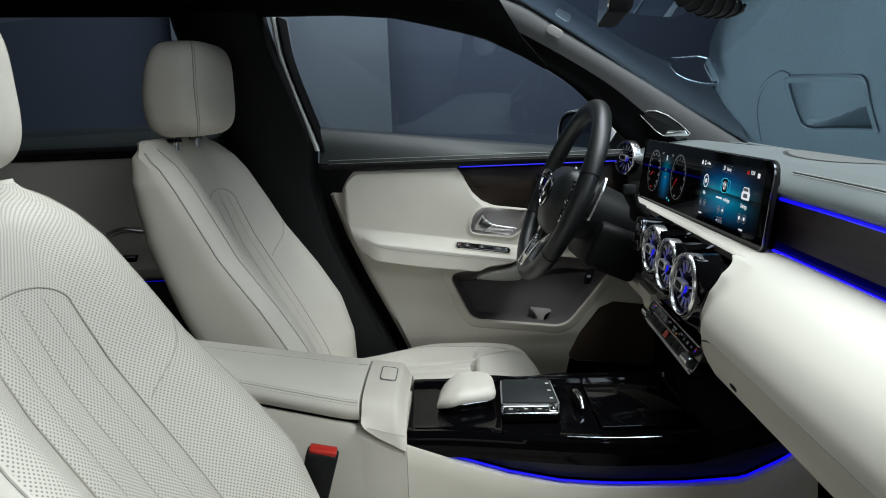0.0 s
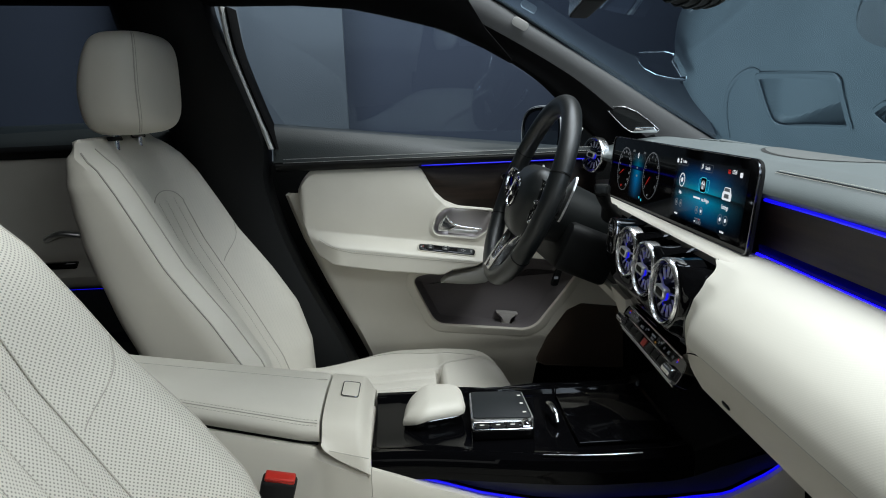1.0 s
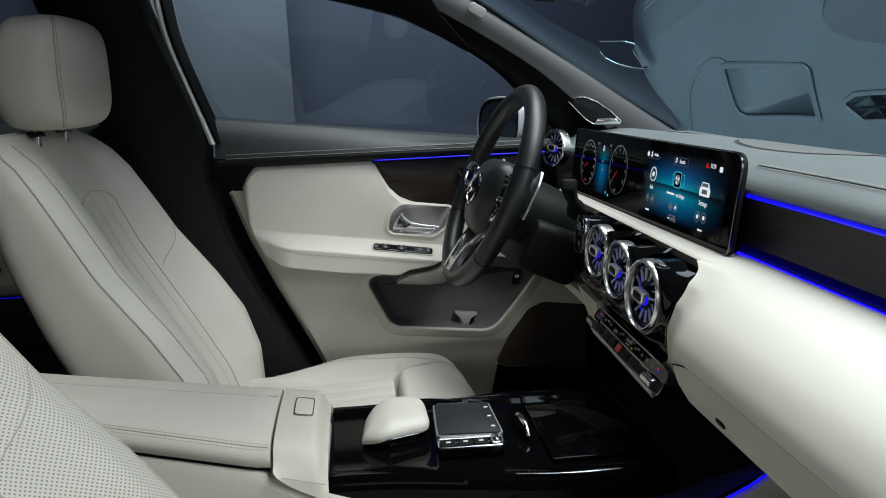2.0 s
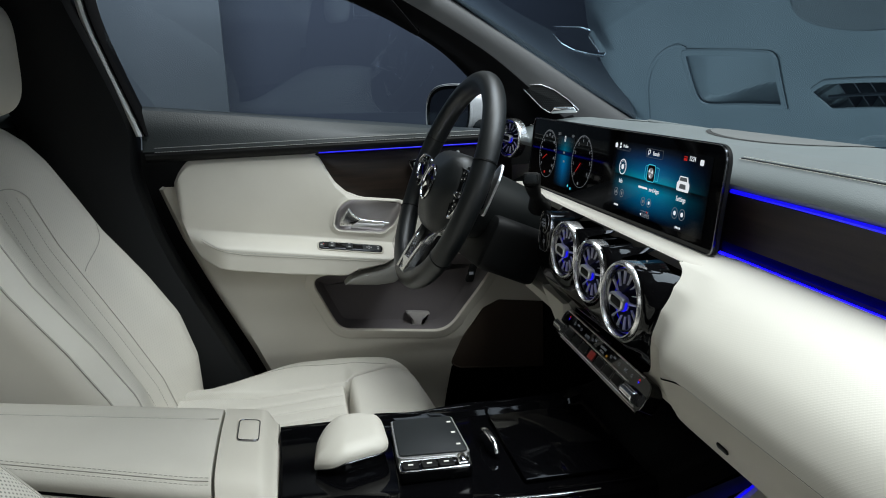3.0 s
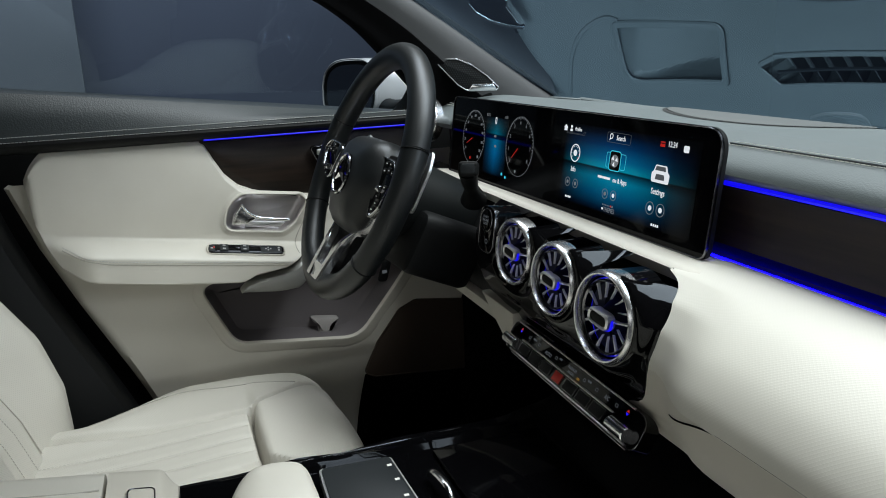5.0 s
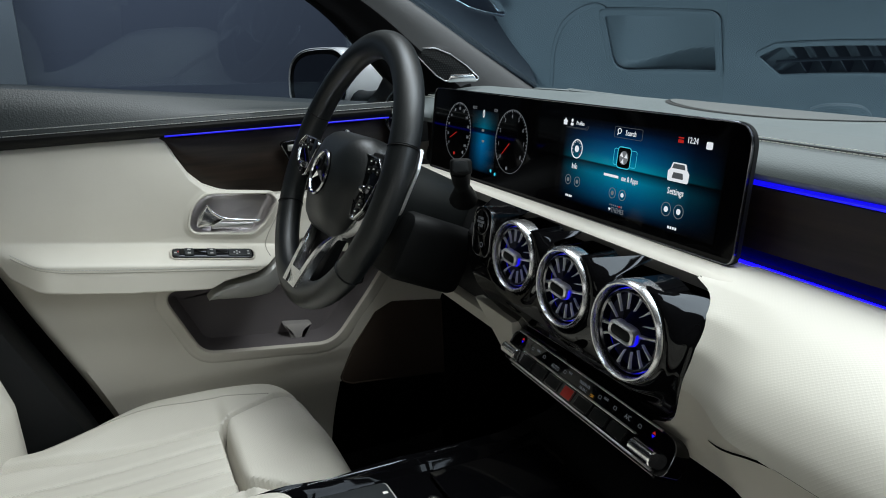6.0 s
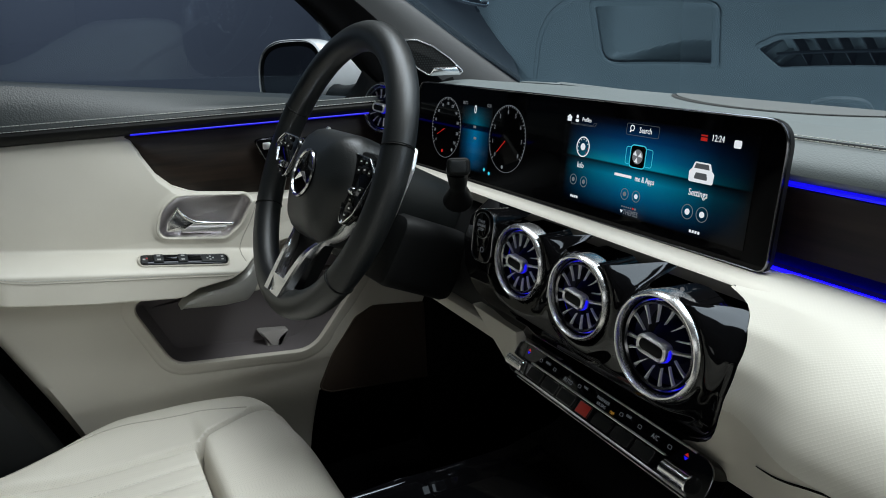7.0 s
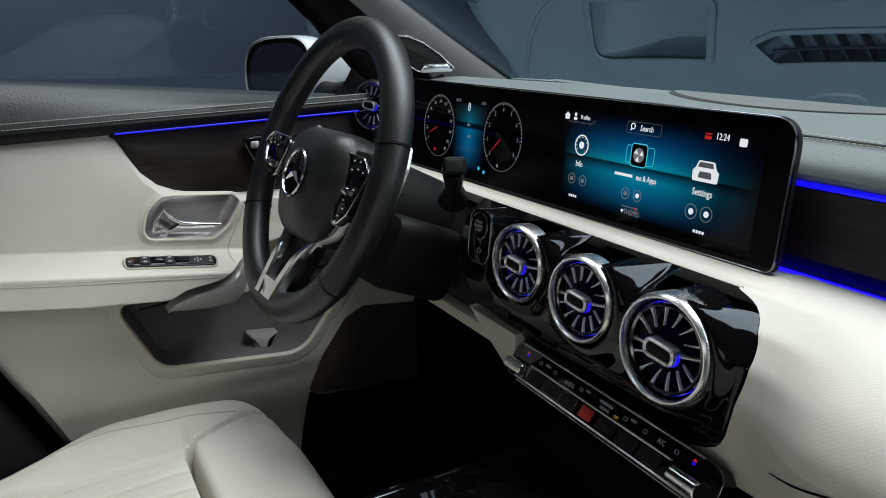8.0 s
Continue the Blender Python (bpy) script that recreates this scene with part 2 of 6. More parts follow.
def single(name, bm, mat, label="", category="", group="", kind="", flat=False):
    """A thing of one mesh, with its origin at its lowest middle."""
    lo = Vector([min(v.co[i] for v in bm.verts) for i in range(3)])
    hi = Vector([max(v.co[i] for v in bm.verts) for i in range(3)])
    base = Vector(((lo.x + hi.x) / 2, (lo.y + hi.y) / 2, lo.z))
    bmesh.ops.translate(bm, verts=bm.verts, vec=-base)
    ob = new(name, finish(bm, name, mat, flat))
    ob.location = base
    OFFSET[ob] = base
    return tagged(ob, label, category, group, kind)


def spline(points, n):
    """n points evenly along a smooth curve through the given ones."""
    p = np.array(points, float)
    ext = np.vstack([2 * p[0] - p[1], p, 2 * p[-1] - p[-2]])
    out = []
    for i in range(1, len(ext) - 2):
        a, b, c, d = ext[i - 1:i + 3]
        for t in np.linspace(0, 1, 24, endpoint=False):
            out.append(0.5 * (2 * b + (c - a) * t + (2 * a - 5 * b + 4 * c - d) * t * t + (3 * b - a - 3 * c + d) * t ** 3))
    out.append(p[-1])
    return evenly(np.array(out), n)


def evenly(p, n):
    p = np.array(p, float)
    s = np.r_[0, np.cumsum(np.linalg.norm(np.diff(p, axis=0), axis=1))]
    q = np.linspace(0, s[-1], n)
    return np.stack([np.interp(q, s, p[:, k]) for k in range(p.shape[1])], 1)


def ease(a, b, x):
    t = min(1.0, max(0.0, (x - a) / (b - a)))
    return t * t * (3 - 2 * t)


def loft(rows, wrap=False, caps=False, thick=0.0):
    """A skin over rows of points, with its surface laid out in metres as UV."""
    p = np.array(rows, float)
    n, m = p.shape[:2]
    bm = bmesh.new()
    uv = bm.loops.layers.uv.new("metres")
    vs = [[bm.verts.new(p[i, j]) for j in range(m)] for i in range(n)]
    du = np.zeros((n, m + 1))
    dv = np.zeros((n, m + 1))
    pw = np.concatenate([p, p[:, :1]], 1)
    du[:, 1:] = np.cumsum(np.linalg.norm(np.diff(pw, axis=1), axis=2), 1)
    dv[1:] = np.cumsum(np.linalg.norm(np.diff(pw, axis=0), axis=2), 0)
    mid = du[:, m // 2:m // 2 + 1]
    du = du - mid
    for i in range(n - 1):
        for j in range(m if wrap else m - 1):
            k = (j + 1) % m
            quad = [vs[i][j], vs[i][k], vs[i + 1][k], vs[i + 1][j]]
            if len(set(quad)) < 4:
                continue
            f = bm.faces.new(quad)
            for loop, (a, b) in zip(f.loops, ((i, j), (i, j + 1), (i + 1, j + 1), (i + 1, j))):
                loop[uv].uv = (du[a, b], dv[a, b])
    if caps:
        for row in (vs[0], vs[-1]):
            bm.faces.new(row)
    if thick:
        bmesh.ops.recalc_face_normals(bm, faces=bm.faces)
        bmesh.ops.solidify(bm, geom=bm.faces[:], thickness=thick)
    return bm


def box(lo, hi, bevel=0.0, seg=2):
    bm = bmesh.new()
    bmesh.ops.create_cube(bm, size=1)
    lo, hi = Vector(lo), Vector(hi)
    for v in bm.verts:
        v.co = Vector([lo[i] + (v.co[i] + 0.5) * (hi[i] - lo[i]) for i in range(3)])
    if bevel:
        bmesh.ops.bevel(bm, geom=bm.edges[:], offset=bevel, segments=seg, profile=0.5, affect="EDGES")
    return bm


def rounded(points, radii, seg=6):
    """A 2D outline with its corners rounded."""
    out = []
    n = len(points)
    if not hasattr(radii, "__len__"):
        radii = [radii] * n
    for i in range(n):
        a, b, c = (Vector(points[(i + k) % n]) for k in (-1, 0, 1))
        r = radii[i]
        if r <= 0:
            out.append(tuple(b))
            continue
        u, w = (a - b).normalized(), (c - b).normalized()
        half = max(0.05, u.angle(w) / 2)
        cut = min(r / math.tan(half), 0.49 * (a - b).length, 0.49 * (c - b).length)
        p, q = b + u * cut, b + w * cut
        for k in range(seg + 1):
            t = k / seg
            out.append(tuple((1 - t) ** 2 * p + 2 * t * (1 - t) * b + t * t * q))
    return out


def prism(outline, depth, m=None, bevel=0.0, seg=2, both=False):
    """An outline in x, y drawn out along z by depth, placed by m."""
    bm = bmesh.new()
    vs = [bm.verts.new((x, y, 0)) for x, y in outline]
    f = bm.faces.new(vs)
    got = bmesh.ops.extrude_face_region(bm, geom=[f])
    top = [v for v in got["geom"] if isinstance(v, bmesh.types.BMVert)]
    bmesh.ops.translate(bm, verts=top, vec=(0, 0, depth))
    if bevel:
        tops = set(top)
        edges = [e for e in bm.edges if (e.verts[0] in tops and e.verts[1] in tops) or (both and e.verts[0] not in tops and e.verts[1] not in tops)]
        bmesh.ops.bevel(bm, geom=edges, offset=bevel, segments=seg, profile=0.5, affect="EDGES")
    if m is not None:
        bmesh.ops.transform(bm, matrix=m, verts=bm.verts)
    return bm


def frame_strip(outline, width, depth, m=None, bevel=0.0):
    """A closed ribbon round an outline: width inward, drawn out by depth."""
    p = np.array(outline, float)
    nxt, prv = np.roll(p, -1, 0), np.roll(p, 1, 0)
    t = nxt - prv
    t /= np.maximum(1e-9, np.linalg.norm(t, axis=1))[:, None]
    area = 0.5 * np.sum(p[:, 0] * nxt[:, 1] - nxt[:, 0] * p[:, 1])
    nrm = np.stack([-t[:, 1], t[:, 0]], 1) * (1 if area > 0 else -1)
    q = p + nrm * width
    b = min(bevel, width * 0.45)
    rows = []
    for o, i in zip(p, q):
        d = (i - o) / width
        rows.append([(*o, 0), (*o, depth - b), (*(o + d * b), depth), (*(i - d * b), depth), (*i, depth - b), (*i, 0)])
    rows.append(rows[0])
    bm = loft(rows, wrap=True)
    bmesh.ops.remove_doubles(bm, verts=bm.verts, dist=1e-6)
    if m is not None:
        bmesh.ops.transform(bm, matrix=m, verts=bm.verts)
    return bm


def tube(path, radius, n=8, closed=False, flat=1.0):
    """A round rod along a path; radius may be a list."""
    p = np.array(path, float)
    k = len(p)
    rad = radius if hasattr(radius, "__len__") else [radius] * k
    t = np.roll(p, -1, 0) - np.roll(p, 1, 0) if closed else np.gradient(p, axis=0)
    rows = []
    ref = Vector((0.13, 0.21, 0.97))
    for i in range(k):
        d = Vector(t[i]).normalized()
        a = d.cross(ref)
        if a.length < 1e-3:
            a = d.cross(Vector((1, 0, 0)))
        a.normalize()
        b = d.cross(a).normalized()
        rows.append([tuple(Vector(p[i]) + a * (rad[i] * math.cos(w)) + b * (rad[i] * flat * math.sin(w))) for w in np.linspace(0, 2 * math.pi, n, endpoint=False)])
    if closed:
        rows.append(rows[0])
    bm = loft(rows, wrap=True, caps=not closed)
    if closed:
        bmesh.ops.remove_doubles(bm, verts=bm.verts, dist=1e-6)
    return bm


def lathe(profile, m=None, n=40):
    """A profile of (radius, height) turned round z."""
    rows = [[(r * math.cos(w), r * math.sin(w), h) for w in np.linspace(0, 2 * math.pi, n, endpoint=False)] for r, h in profile]
    bm = loft(rows, wrap=True)
    bmesh.ops.remove_doubles(bm, verts=bm.verts, dist=1e-6)
    if m is not None:
        bmesh.ops.transform(bm, matrix=m, verts=bm.verts)
    return bm


def join(*parts):
    """Several meshes of one and the same piece in one bmesh."""
    bm = bmesh.new()
    for b in parts:
        me = bpy.data.meshes.new("scrap")
        b.to_mesh(me)
        b.free()
        bm.from_mesh(me)
        bpy.data.meshes.remove(me)
    return bm


def axes(origin, ex, ey):
    """A pose from an origin and two directions: local x and local y."""
    x = Vector(ex).normalized()
    z = x.cross(Vector(ey)).normalized()
    y = z.cross(x)
    m = Matrix((x, y, z)).transposed().to_4x4()
    m.translation = Vector(origin)
    return m


def stitches(path, step=0.006, length=0.0042, radius=0.0006):
    """A row of short thread stitches along a path."""
    p = np.array(path, float)
    total = np.sum(np.linalg.norm(np.diff(p, axis=0), axis=1))
    q = evenly(p, max(4, int(total / step) * 4))
    bm = bmesh.new()
    for i in range(0, len(q) - 3, 4):
        a, b = Vector(q[i]), Vector(q[i]) + (Vector(q[i + 3]) - Vector(q[i])).normalized() * length
        d = (b - a).normalized()
        s = d.orthogonal().normalized() * radius
        w = d.cross(s).normalized() * radius
        va = [bm.verts.new(a + k) for k in (s, w, -s, -w)]
        vb = [bm.verts.new(b + k) for k in (s, w, -s, -w)]
        for k in range(4):
            bm.faces.new((va[k], va[(k + 1) % 4], vb[(k + 1) % 4], vb[k]))
        bm.faces.new(va)
        bm.faces.new(vb)
    return bm


def lettering(text, size, m, depth=0.0002, align="CENTER", squeeze=1.0):
    """Raised letters in the built-in font, lying in the x, y plane of m."""
    cu = bpy.data.curves.new("letters", "FONT")
    cu.body, cu.size, cu.align_x, cu.align_y, cu.extrude = text, size, align, "CENTER", depth
    cu.resolution_u = 2
    ob = bpy.data.objects.new("letters", cu)
    scene.collection.objects.link(ob)
    bpy.context.view_layer.update()
    me = bpy.data.meshes.new_from_object(ob.evaluated_get(bpy.context.evaluated_depsgraph_get()))
    bm = bmesh.new()
    bm.from_mesh(me)
    bpy.data.objects.remove(ob)
    bpy.data.curves.remove(cu)
    bpy.data.meshes.remove(me)
    bmesh.ops.transform(bm, matrix=m @ Matrix.Diagonal((squeeze, 1, 1, 1)), verts=bm.verts)
    return bm

# ---- setting: studio, car floor, roof, pillars, glass ----
single("ground", prism([(-7, -7), (7, -7), (7, 7), (-7, 7)], -0.1), floor_grey, "grey studio floor under the car", "floor", kind="structure", flat=True)
for nm, (p, q) in {"wall_north": ((-7, 7.0), (7, 7.2)), "wall_south": ((-7, -7.2), (7, -7.0)), "wall_east": ((7.0, -7), (7.2, 7)), "wall_west": ((-7.2, -7), (-7.0, 7))}.items():
    single(nm, box((*p, 0), (*q, 4.5)), backdrop_blue, "blue grey studio wall standing in the dark", "wall", kind="structure", flat=True)
single("ceiling", box((-7, -7, 4.5), (7, 7, 4.7)), black_cloth, "black studio ceiling", "ceiling", kind="structure", flat=True)

# car floor, a tub with side sills and a bulkhead in front
single("floor", join(box((-1.5, -0.74, 0.27), (1.0, 0.80, 0.30)), box((-1.5, -0.80, 0.20), (1.0, -0.741, 0.37), 0.015), box((-1.5, 0.801, 0.20), (1.0, 0.86, 0.42), 0.015)),
       carpet, "black carpeted car floor with raised sills", "car floor", kind="structure")
single("bulkhead", box((0.86, -0.74, 0.301), (0.90, 0.80, 0.92), 0.01), carpet, "black carpeted bulkhead behind the pedals", "bulkhead", kind="structure")
single("rear_wall", box((-1.50, -0.74, 0.301), (-1.46, 0.80, 1.08), 0.01), black_cloth, "black cloth wall behind the rear bench", "wall", kind="structure")

single("kick_panel", box((0.534, 0.700, 0.301), (0.86, 0.76, 0.93), 0.01), carpet, "black carpeted side of the footwell", "trim", kind="structure")
# This one is a black sheet put where the door panel lies in shade.
single("kick_panel", box((0.20, 0.7725, 0.301), (0.533, 0.780, 0.55), 0.002), carpet, "black sheet added for the shade at the lower side of the footwell", "trim", kind="structure")
single("kick_panel", box((0.50, -0.735, 0.301), (0.86, -0.70, 0.90), 0.01), carpet, "black carpeted side of the passenger footwell", "trim", kind="structure")
# roof: crowned headliner, with an unseen opening added to let lamp light in
def liner(x0, x1, y0, y1):
    rows = []
    for x in np.linspace(x0, x1, 12):
        crown = 1.382 - 0.05 * ((x + 0.55) / 0.8) ** 2
        k = 1 - 0.30 * ease(0.0, 0.19, x)
        rows.append([(x, y * k + 0.03, crown - 0.045 * abs(y / 0.55) ** 3) for y in np.linspace(y0, y1, 15)])
    return loft(rows, thick=0.012)


single("headliner", join(liner(-1.5, -0.33, -0.55, 0.55), liner(0.0, 0.19, -0.55, 0.55), liner(-0.328, -0.002, -0.55, -0.36), liner(-0.328, -0.002, 0.03, 0.55)),
       black_cloth, "black cloth roof lining round an added opening for light", "headliner", kind="structure")
# Unseen pane added over that opening; it casts no shadow.
pane = single("added_roof_pane", loft([[(x, y + 0.03, 1.392 - 0.05 * ((x + 0.55) / 0.8) ** 2 - 0.045 * abs(y / 0.55) ** 3) for y in np.linspace(-0.33, 0.20, 9)] for x in np.linspace(-0.34, 0.01, 9)]),
              side_glass, "unseen tinted pane added over the roof opening for light", "glass roof", kind="structure")
pane.visible_shadow = False


def glass_row(s):
    """A row of the windscreen at height share s, bowed outward."""
    row = []
    for v in np.linspace(-1, 1, 65):
        y = 0.03 + v * (0.74 - 0.17 * s)
        wrap = 0.12 * v * v
        base_x = 0.830 - wrap
        top_x = 0.20 - wrap
        x = base_x + (top_x - base_x) * s
        z = 0.985 + 0.38 * s
        row.append((x, y, z))
    return row


ws = single("windscreen", loft([glass_row(s)[::-1] for s in np.linspace(-0.14, 1, 30)]), screen_glass, "raked windscreen mirroring the dashboard top", "windscreen", kind="structure")
ws.visible_shadow = False

# upper rim of the driver's side window opening, front to rear
RIM = [(0.46, 0.70, 0.995), (0.393, 0.655, 1.06), (0.305, 0.62, 1.138), (0.13, 0.585, 1.233), (-0.044, 0.58, 1.277), (-0.161, 0.58, 1.288), (-0.27, 0.58, 1.289)]


# front pillar trim: one swelling cloth face, blackened below for shade and door seal
upper = spline([(0.735, 0.708, 0.978), (0.715, 0.703, 0.989), (0.60, 0.680, 1.060), (0.4995, 0.655, 1.122), (0.308, 0.600, 1.233), (0.20, 0.575, 1.295), (0.06, 0.555, 1.335)], 40)
lower = spline([(0.50, 0.700, 0.965), (0.46, 0.690, 0.997), (0.40, 0.665, 1.058), (0.305, 0.628, 1.142), (0.13, 0.592, 1.240), (0.02, 0.588, 1.270), (-0.12, 0.586, 1.292)], 40)
rows_light, rows_dark = [], []
for a, b in zip(upper, lower):
    swell = np.array((-0.004, -0.018, 0.004))
    rows_light.append(spline([a + np.array((0.004, 0.012, 0.004)), a, a * 0.88 + b * 0.12 + swell * 0.7, a * 0.70 + b * 0.30 + swell, a * 0.46 + b * 0.54 + swell * 0.72], 16))
    rows_dark.append(spline([a * 0.48 + b * 0.52 + swell * 0.60, a * 0.44 + b * 0.56 + swell * 0.80, a * 0.22 + b * 0.78 + swell * 0.25, b * 0.97 + a * 0.03, b + np.array((0, 0.03, 0.002))], 14))
pillar = thing("front_pillar", (0.70, 0.70, 0.99), "pale grey cloth covered windscreen pillar, lower half blackened for shade and seal", "pillar", kind="structure")
part("trim", loft(rows_light), pillar_cloth, pillar)
part("seal", loft(rows_dark), black_cloth, pillar, "black lower half, painted shade together with the door seal")
part("glass_seal", tube([tuple(p + np.array((0.006, 0.004, 0.006))) for p in upper], 0.005, 8), soft_black, pillar, "black seal along the windscreen")

# roof side rail over the doors
rail = []
for x in np.linspace(-1.5, 0.27, 34):
    z = float(np.interp(x, [-1.5, -1.1, -0.27, -0.161, -0.044, 0.13, 0.2, 0.27], [1.22, 1.322, 1.290, 1.288, 1.277, 1.233, 1.202, 1.162]))
    y = 0.58 + 0.02 * max(0, (x - 0.05) / 0.15)
    k = 1 - 0.95 * ease(0.10, 0.27, x)
    rail.append([(x, y + 0.02, z), (x, y - 0.008 * k, z + 0.003), (x, y - 0.05 * k, z + 0.025 * k), (x, y - 0.09 * k, z + 0.07 * k), (x, y - 0.12 * k, z + 0.12 * k)])
single("roof_rail", loft(rail, thick=-0.01), black_cloth, "black cloth roof rail above the doors", "roof rail", kind="structure")

# centre pillar between the doors, with the painted edge of the front door frame
edge = spline([(-0.325, 0.585, 1.300), (-0.313, 0.60, 1.24), (-0.250, 0.66, 1.03), (-0.250, 0.665, 0.93), (-0.208, 0.665, 0.781), (-0.10, 0.665, 0.548), (-0.06, 0.665, 0.45)], 40)
rows = []
for x, y, z in edge:
    w = 0.17
    rows.append([(x, y + 0.05, z), (x, y, z), (x - 0.012, y - 0.022, z), (x - 0.5 * w, y - 0.04, z), (x - w, y - 0.03, z), (x - w - 0.03, y + 0.03, z)])
bp = thing("centre_pillar", (-0.15, 0.70, 0.42), "dark plastic covered pillar between the doors", "pillar", kind="structure")
part("cover", loft([spline(r, 14) for r in rows]), soft_black, bp)
strip = spline([(-0.306, 0.615, 1.292), (-0.298, 0.632, 1.21), (-0.274, 0.650, 1.12), (-0.247, 0.662, 1.035), (-0.238, 0.664, 1.005)], 24)
part("door_edge", loft([[(x - 0.007, y + 0.012, z), (x - 0.005, y - 0.006, z), (x + 0.0, y - 0.009, z), (x + 0.005, y - 0.006, z), (x + 0.007, y + 0.012, z)] for x, y, z in strip]), silver_paint, bp, "silver painted edge of the door frame")
part("rubber_seal", loft([[(x + 0.006, y + 0.006, z), (x + 0.008, y - 0.004, z), (x + 0.011, y - 0.004, z), (x + 0.014, y + 0.008, z), (x + 0.016, y + 0.06, z)] for x, y, z in strip]), black_cloth, bp, "black rubber window seal")

# side glass
front_glass = []
for i, (x, y, z) in enumerate(spline([(0.48, 0.70, 0.965)] + RIM[1:] , 30)):
    zb = 1.005 - 0.113 * x
    front_glass.append([(x, y + (0.715 - y) * t + 0.012, z + (zb - 0.03 - z) * t) for t in np.linspace(0, 1, 8)])
g = single("window_1", loft(front_glass), side_glass, "tinted driver's door window mirroring the cabin", "car window", kind="structure")
g.visible_shadow = False
rear_glass = [[(x, 0.60 + 0.115 * t, 1.325 - 0.08 * max(0, (-0.6 - x)) + (1.02 - 1.325) * t) for t in np.linspace(0, 1, 8)] for x in np.linspace(-0.40, -1.35, 12)]
g = single("window_2", loft(rear_glass), side_glass, "tinted rear door window", "car window", kind="structure")
g.visible_shadow = False

# a tall pale screen standing in the studio beyond the car
single("studio_screen", box((-2.6, 6.5, 0.0), (-0.535, 6.55, 3.0), 0.01), screen_cloth, "tall pale grey screen standing in the studio", "screen panel")

# ---- dashboard ----
dash = thing("dashboard", (0.55, 0.03, 0.72), "dark leather topped dashboard with cream lower half and wood inlay", "dashboard")


PAD = [(0.935, 0.930), (0.90, 0.920), (0.87, 0.925), (0.80, 0.950), (0.70, 0.982), (0.645, 0.998), (0.60, 1.002), (0.545, 0.998), (0.517, 0.988), (0.498, 0.977), (0.491, 0.967), (0.495, 0.9595)]
# openings in the top, out of direct sight behind the crest: projector well and demister slot
WELL = rounded([(0.692, 0.270), (0.793, 0.337), (0.757, 0.533), (0.643, 0.455)], [0.008, 0.014, 0.03, 0.014], 6)
SLOT = rounded([(0.768, -0.190), (0.815, -0.190), (0.808, 0.242), (0.766, 0.256), (0.753, 0.215)], 0.010, 5)


def within(pt, poly):
    x, y = pt
    hit = False
    for (x0, y0), (x1, y1) in zip(poly, poly[1:] + poly[:1]):
        if (y0 > y) != (y1 > y) and x < (x1 - x0) * (y - y0) / (y1 - y0) + x0:
            hit = not hit
    return hit


def outline_gap(pt, poly):
    """Distance from a point to an outline."""
    a = np.array(poly)
    d = np.roll(a, -1, axis=0) - a
    r = np.array(pt) - a
    t = np.clip((r * d).sum(1) / np.maximum(1e-9, (d * d).sum(1)), 0, 1)
    return float(np.sqrt(((r - d * t[:, None]) ** 2).sum(1).min()))


pad_rows = []
profile = np.vstack([spline(PAD[:8], 130), spline(PAD[7:], 18)[1:]])
for y in np.linspace(-0.72, 0.80, 256):
    row = []
    for x, z in profile:
        z -= 0.006 * ease(0.2, 0.7, abs(y - 0.03))
        if within((x, y), WELL):
            z -= (0.014 + 0.032 * ease(0.50, 0.40, y)) * ease(0.0, 0.014, outline_gap((x, y), WELL))
        elif within((x, y), SLOT):
            z -= 0.030
        row.append((max(x - 0.030 * ease(0.535, 0.555, y) * ease(0.545, 0.50, x), 0.66 * ease(0.69, 0.715, y)), y, z))
    pad_rows.append(row)
fold = next(i for i, (x, z) in enumerate(profile) if x < 0.5185)
part("top_pad", loft([r[:fold + 1] for r in pad_rows]), dash_grey, dash, "dark grey grained leather top pad")
part("front_roll", loft([r[fold:] for r in pad_rows]), dash_grey, dash, "grey leather roll along the front edge")
for dx, dz in ((0.0, 0.0), (0.0058, 0.0020)):
    for y0, y1 in ((-0.72, -0.045),):
        part("stitching", stitches([(0.5165 + dx, y, 0.9895 + dz - 0.006 * ease(0.2, 0.7, abs(y - 0.03))) for y in np.linspace(y0, y1, 30)], 0.0050, 0.0036, 0.0005), thread_white, dash, "pale contrast stitching")
for dx in (0.0, 0.006):
    part("stitching", stitches([(0.487 + dx, y, 0.9895 + dx * 0.35) for y in np.linspace(0.558, 0.640, 10)], 0.0050, 0.0036, 0.0005), thread_white, dash, "pale contrast stitching")
part("seam", tube([(0.5194, y, 0.9900 - 0.006 * ease(0.2, 0.7, abs(y - 0.03))) for y in np.linspace(-0.72, -0.045, 30)], 0.0011, 6), trim_dark, dash)
part("light_strip", tube([(0.4935, y, 0.9590 - 0.006 * ease(0.2, 0.7, abs(y - 0.03))) for y in np.linspace(-0.72, -0.072, 30)], 0.0034, 10, flat=0.7), blue_led, dash, "glowing blue light strip")
part("light_strip", tube([(0.4945, y, 0.9545) for y in np.linspace(0.56, 0.64, 6)], 0.002, 8), blue_led, dash, "glowing blue light strip")
part("wood_inlay", loft([[(x, y, z) for x, z in [(0.499, 0.956), (0.501, 0.945), (0.503, 0.92), (0.501, 0.888)]] for y in np.linspace(-0.72, 0.66, 40)], thick=0.004), wood, dash, "dark open-pored wood inlay")
# Band added below the wood, coloured for the glow of the strip.
part("glow_band", loft([[(x, y, z) for x, z in [(0.5005, 0.910), (0.4985, 0.904), (0.4970, 0.896), (0.4975, 0.885)]] for y in np.linspace(-0.72, -0.05, 30)]), glow_blue, dash, "dark blue band added for the strip's glow below the wood")
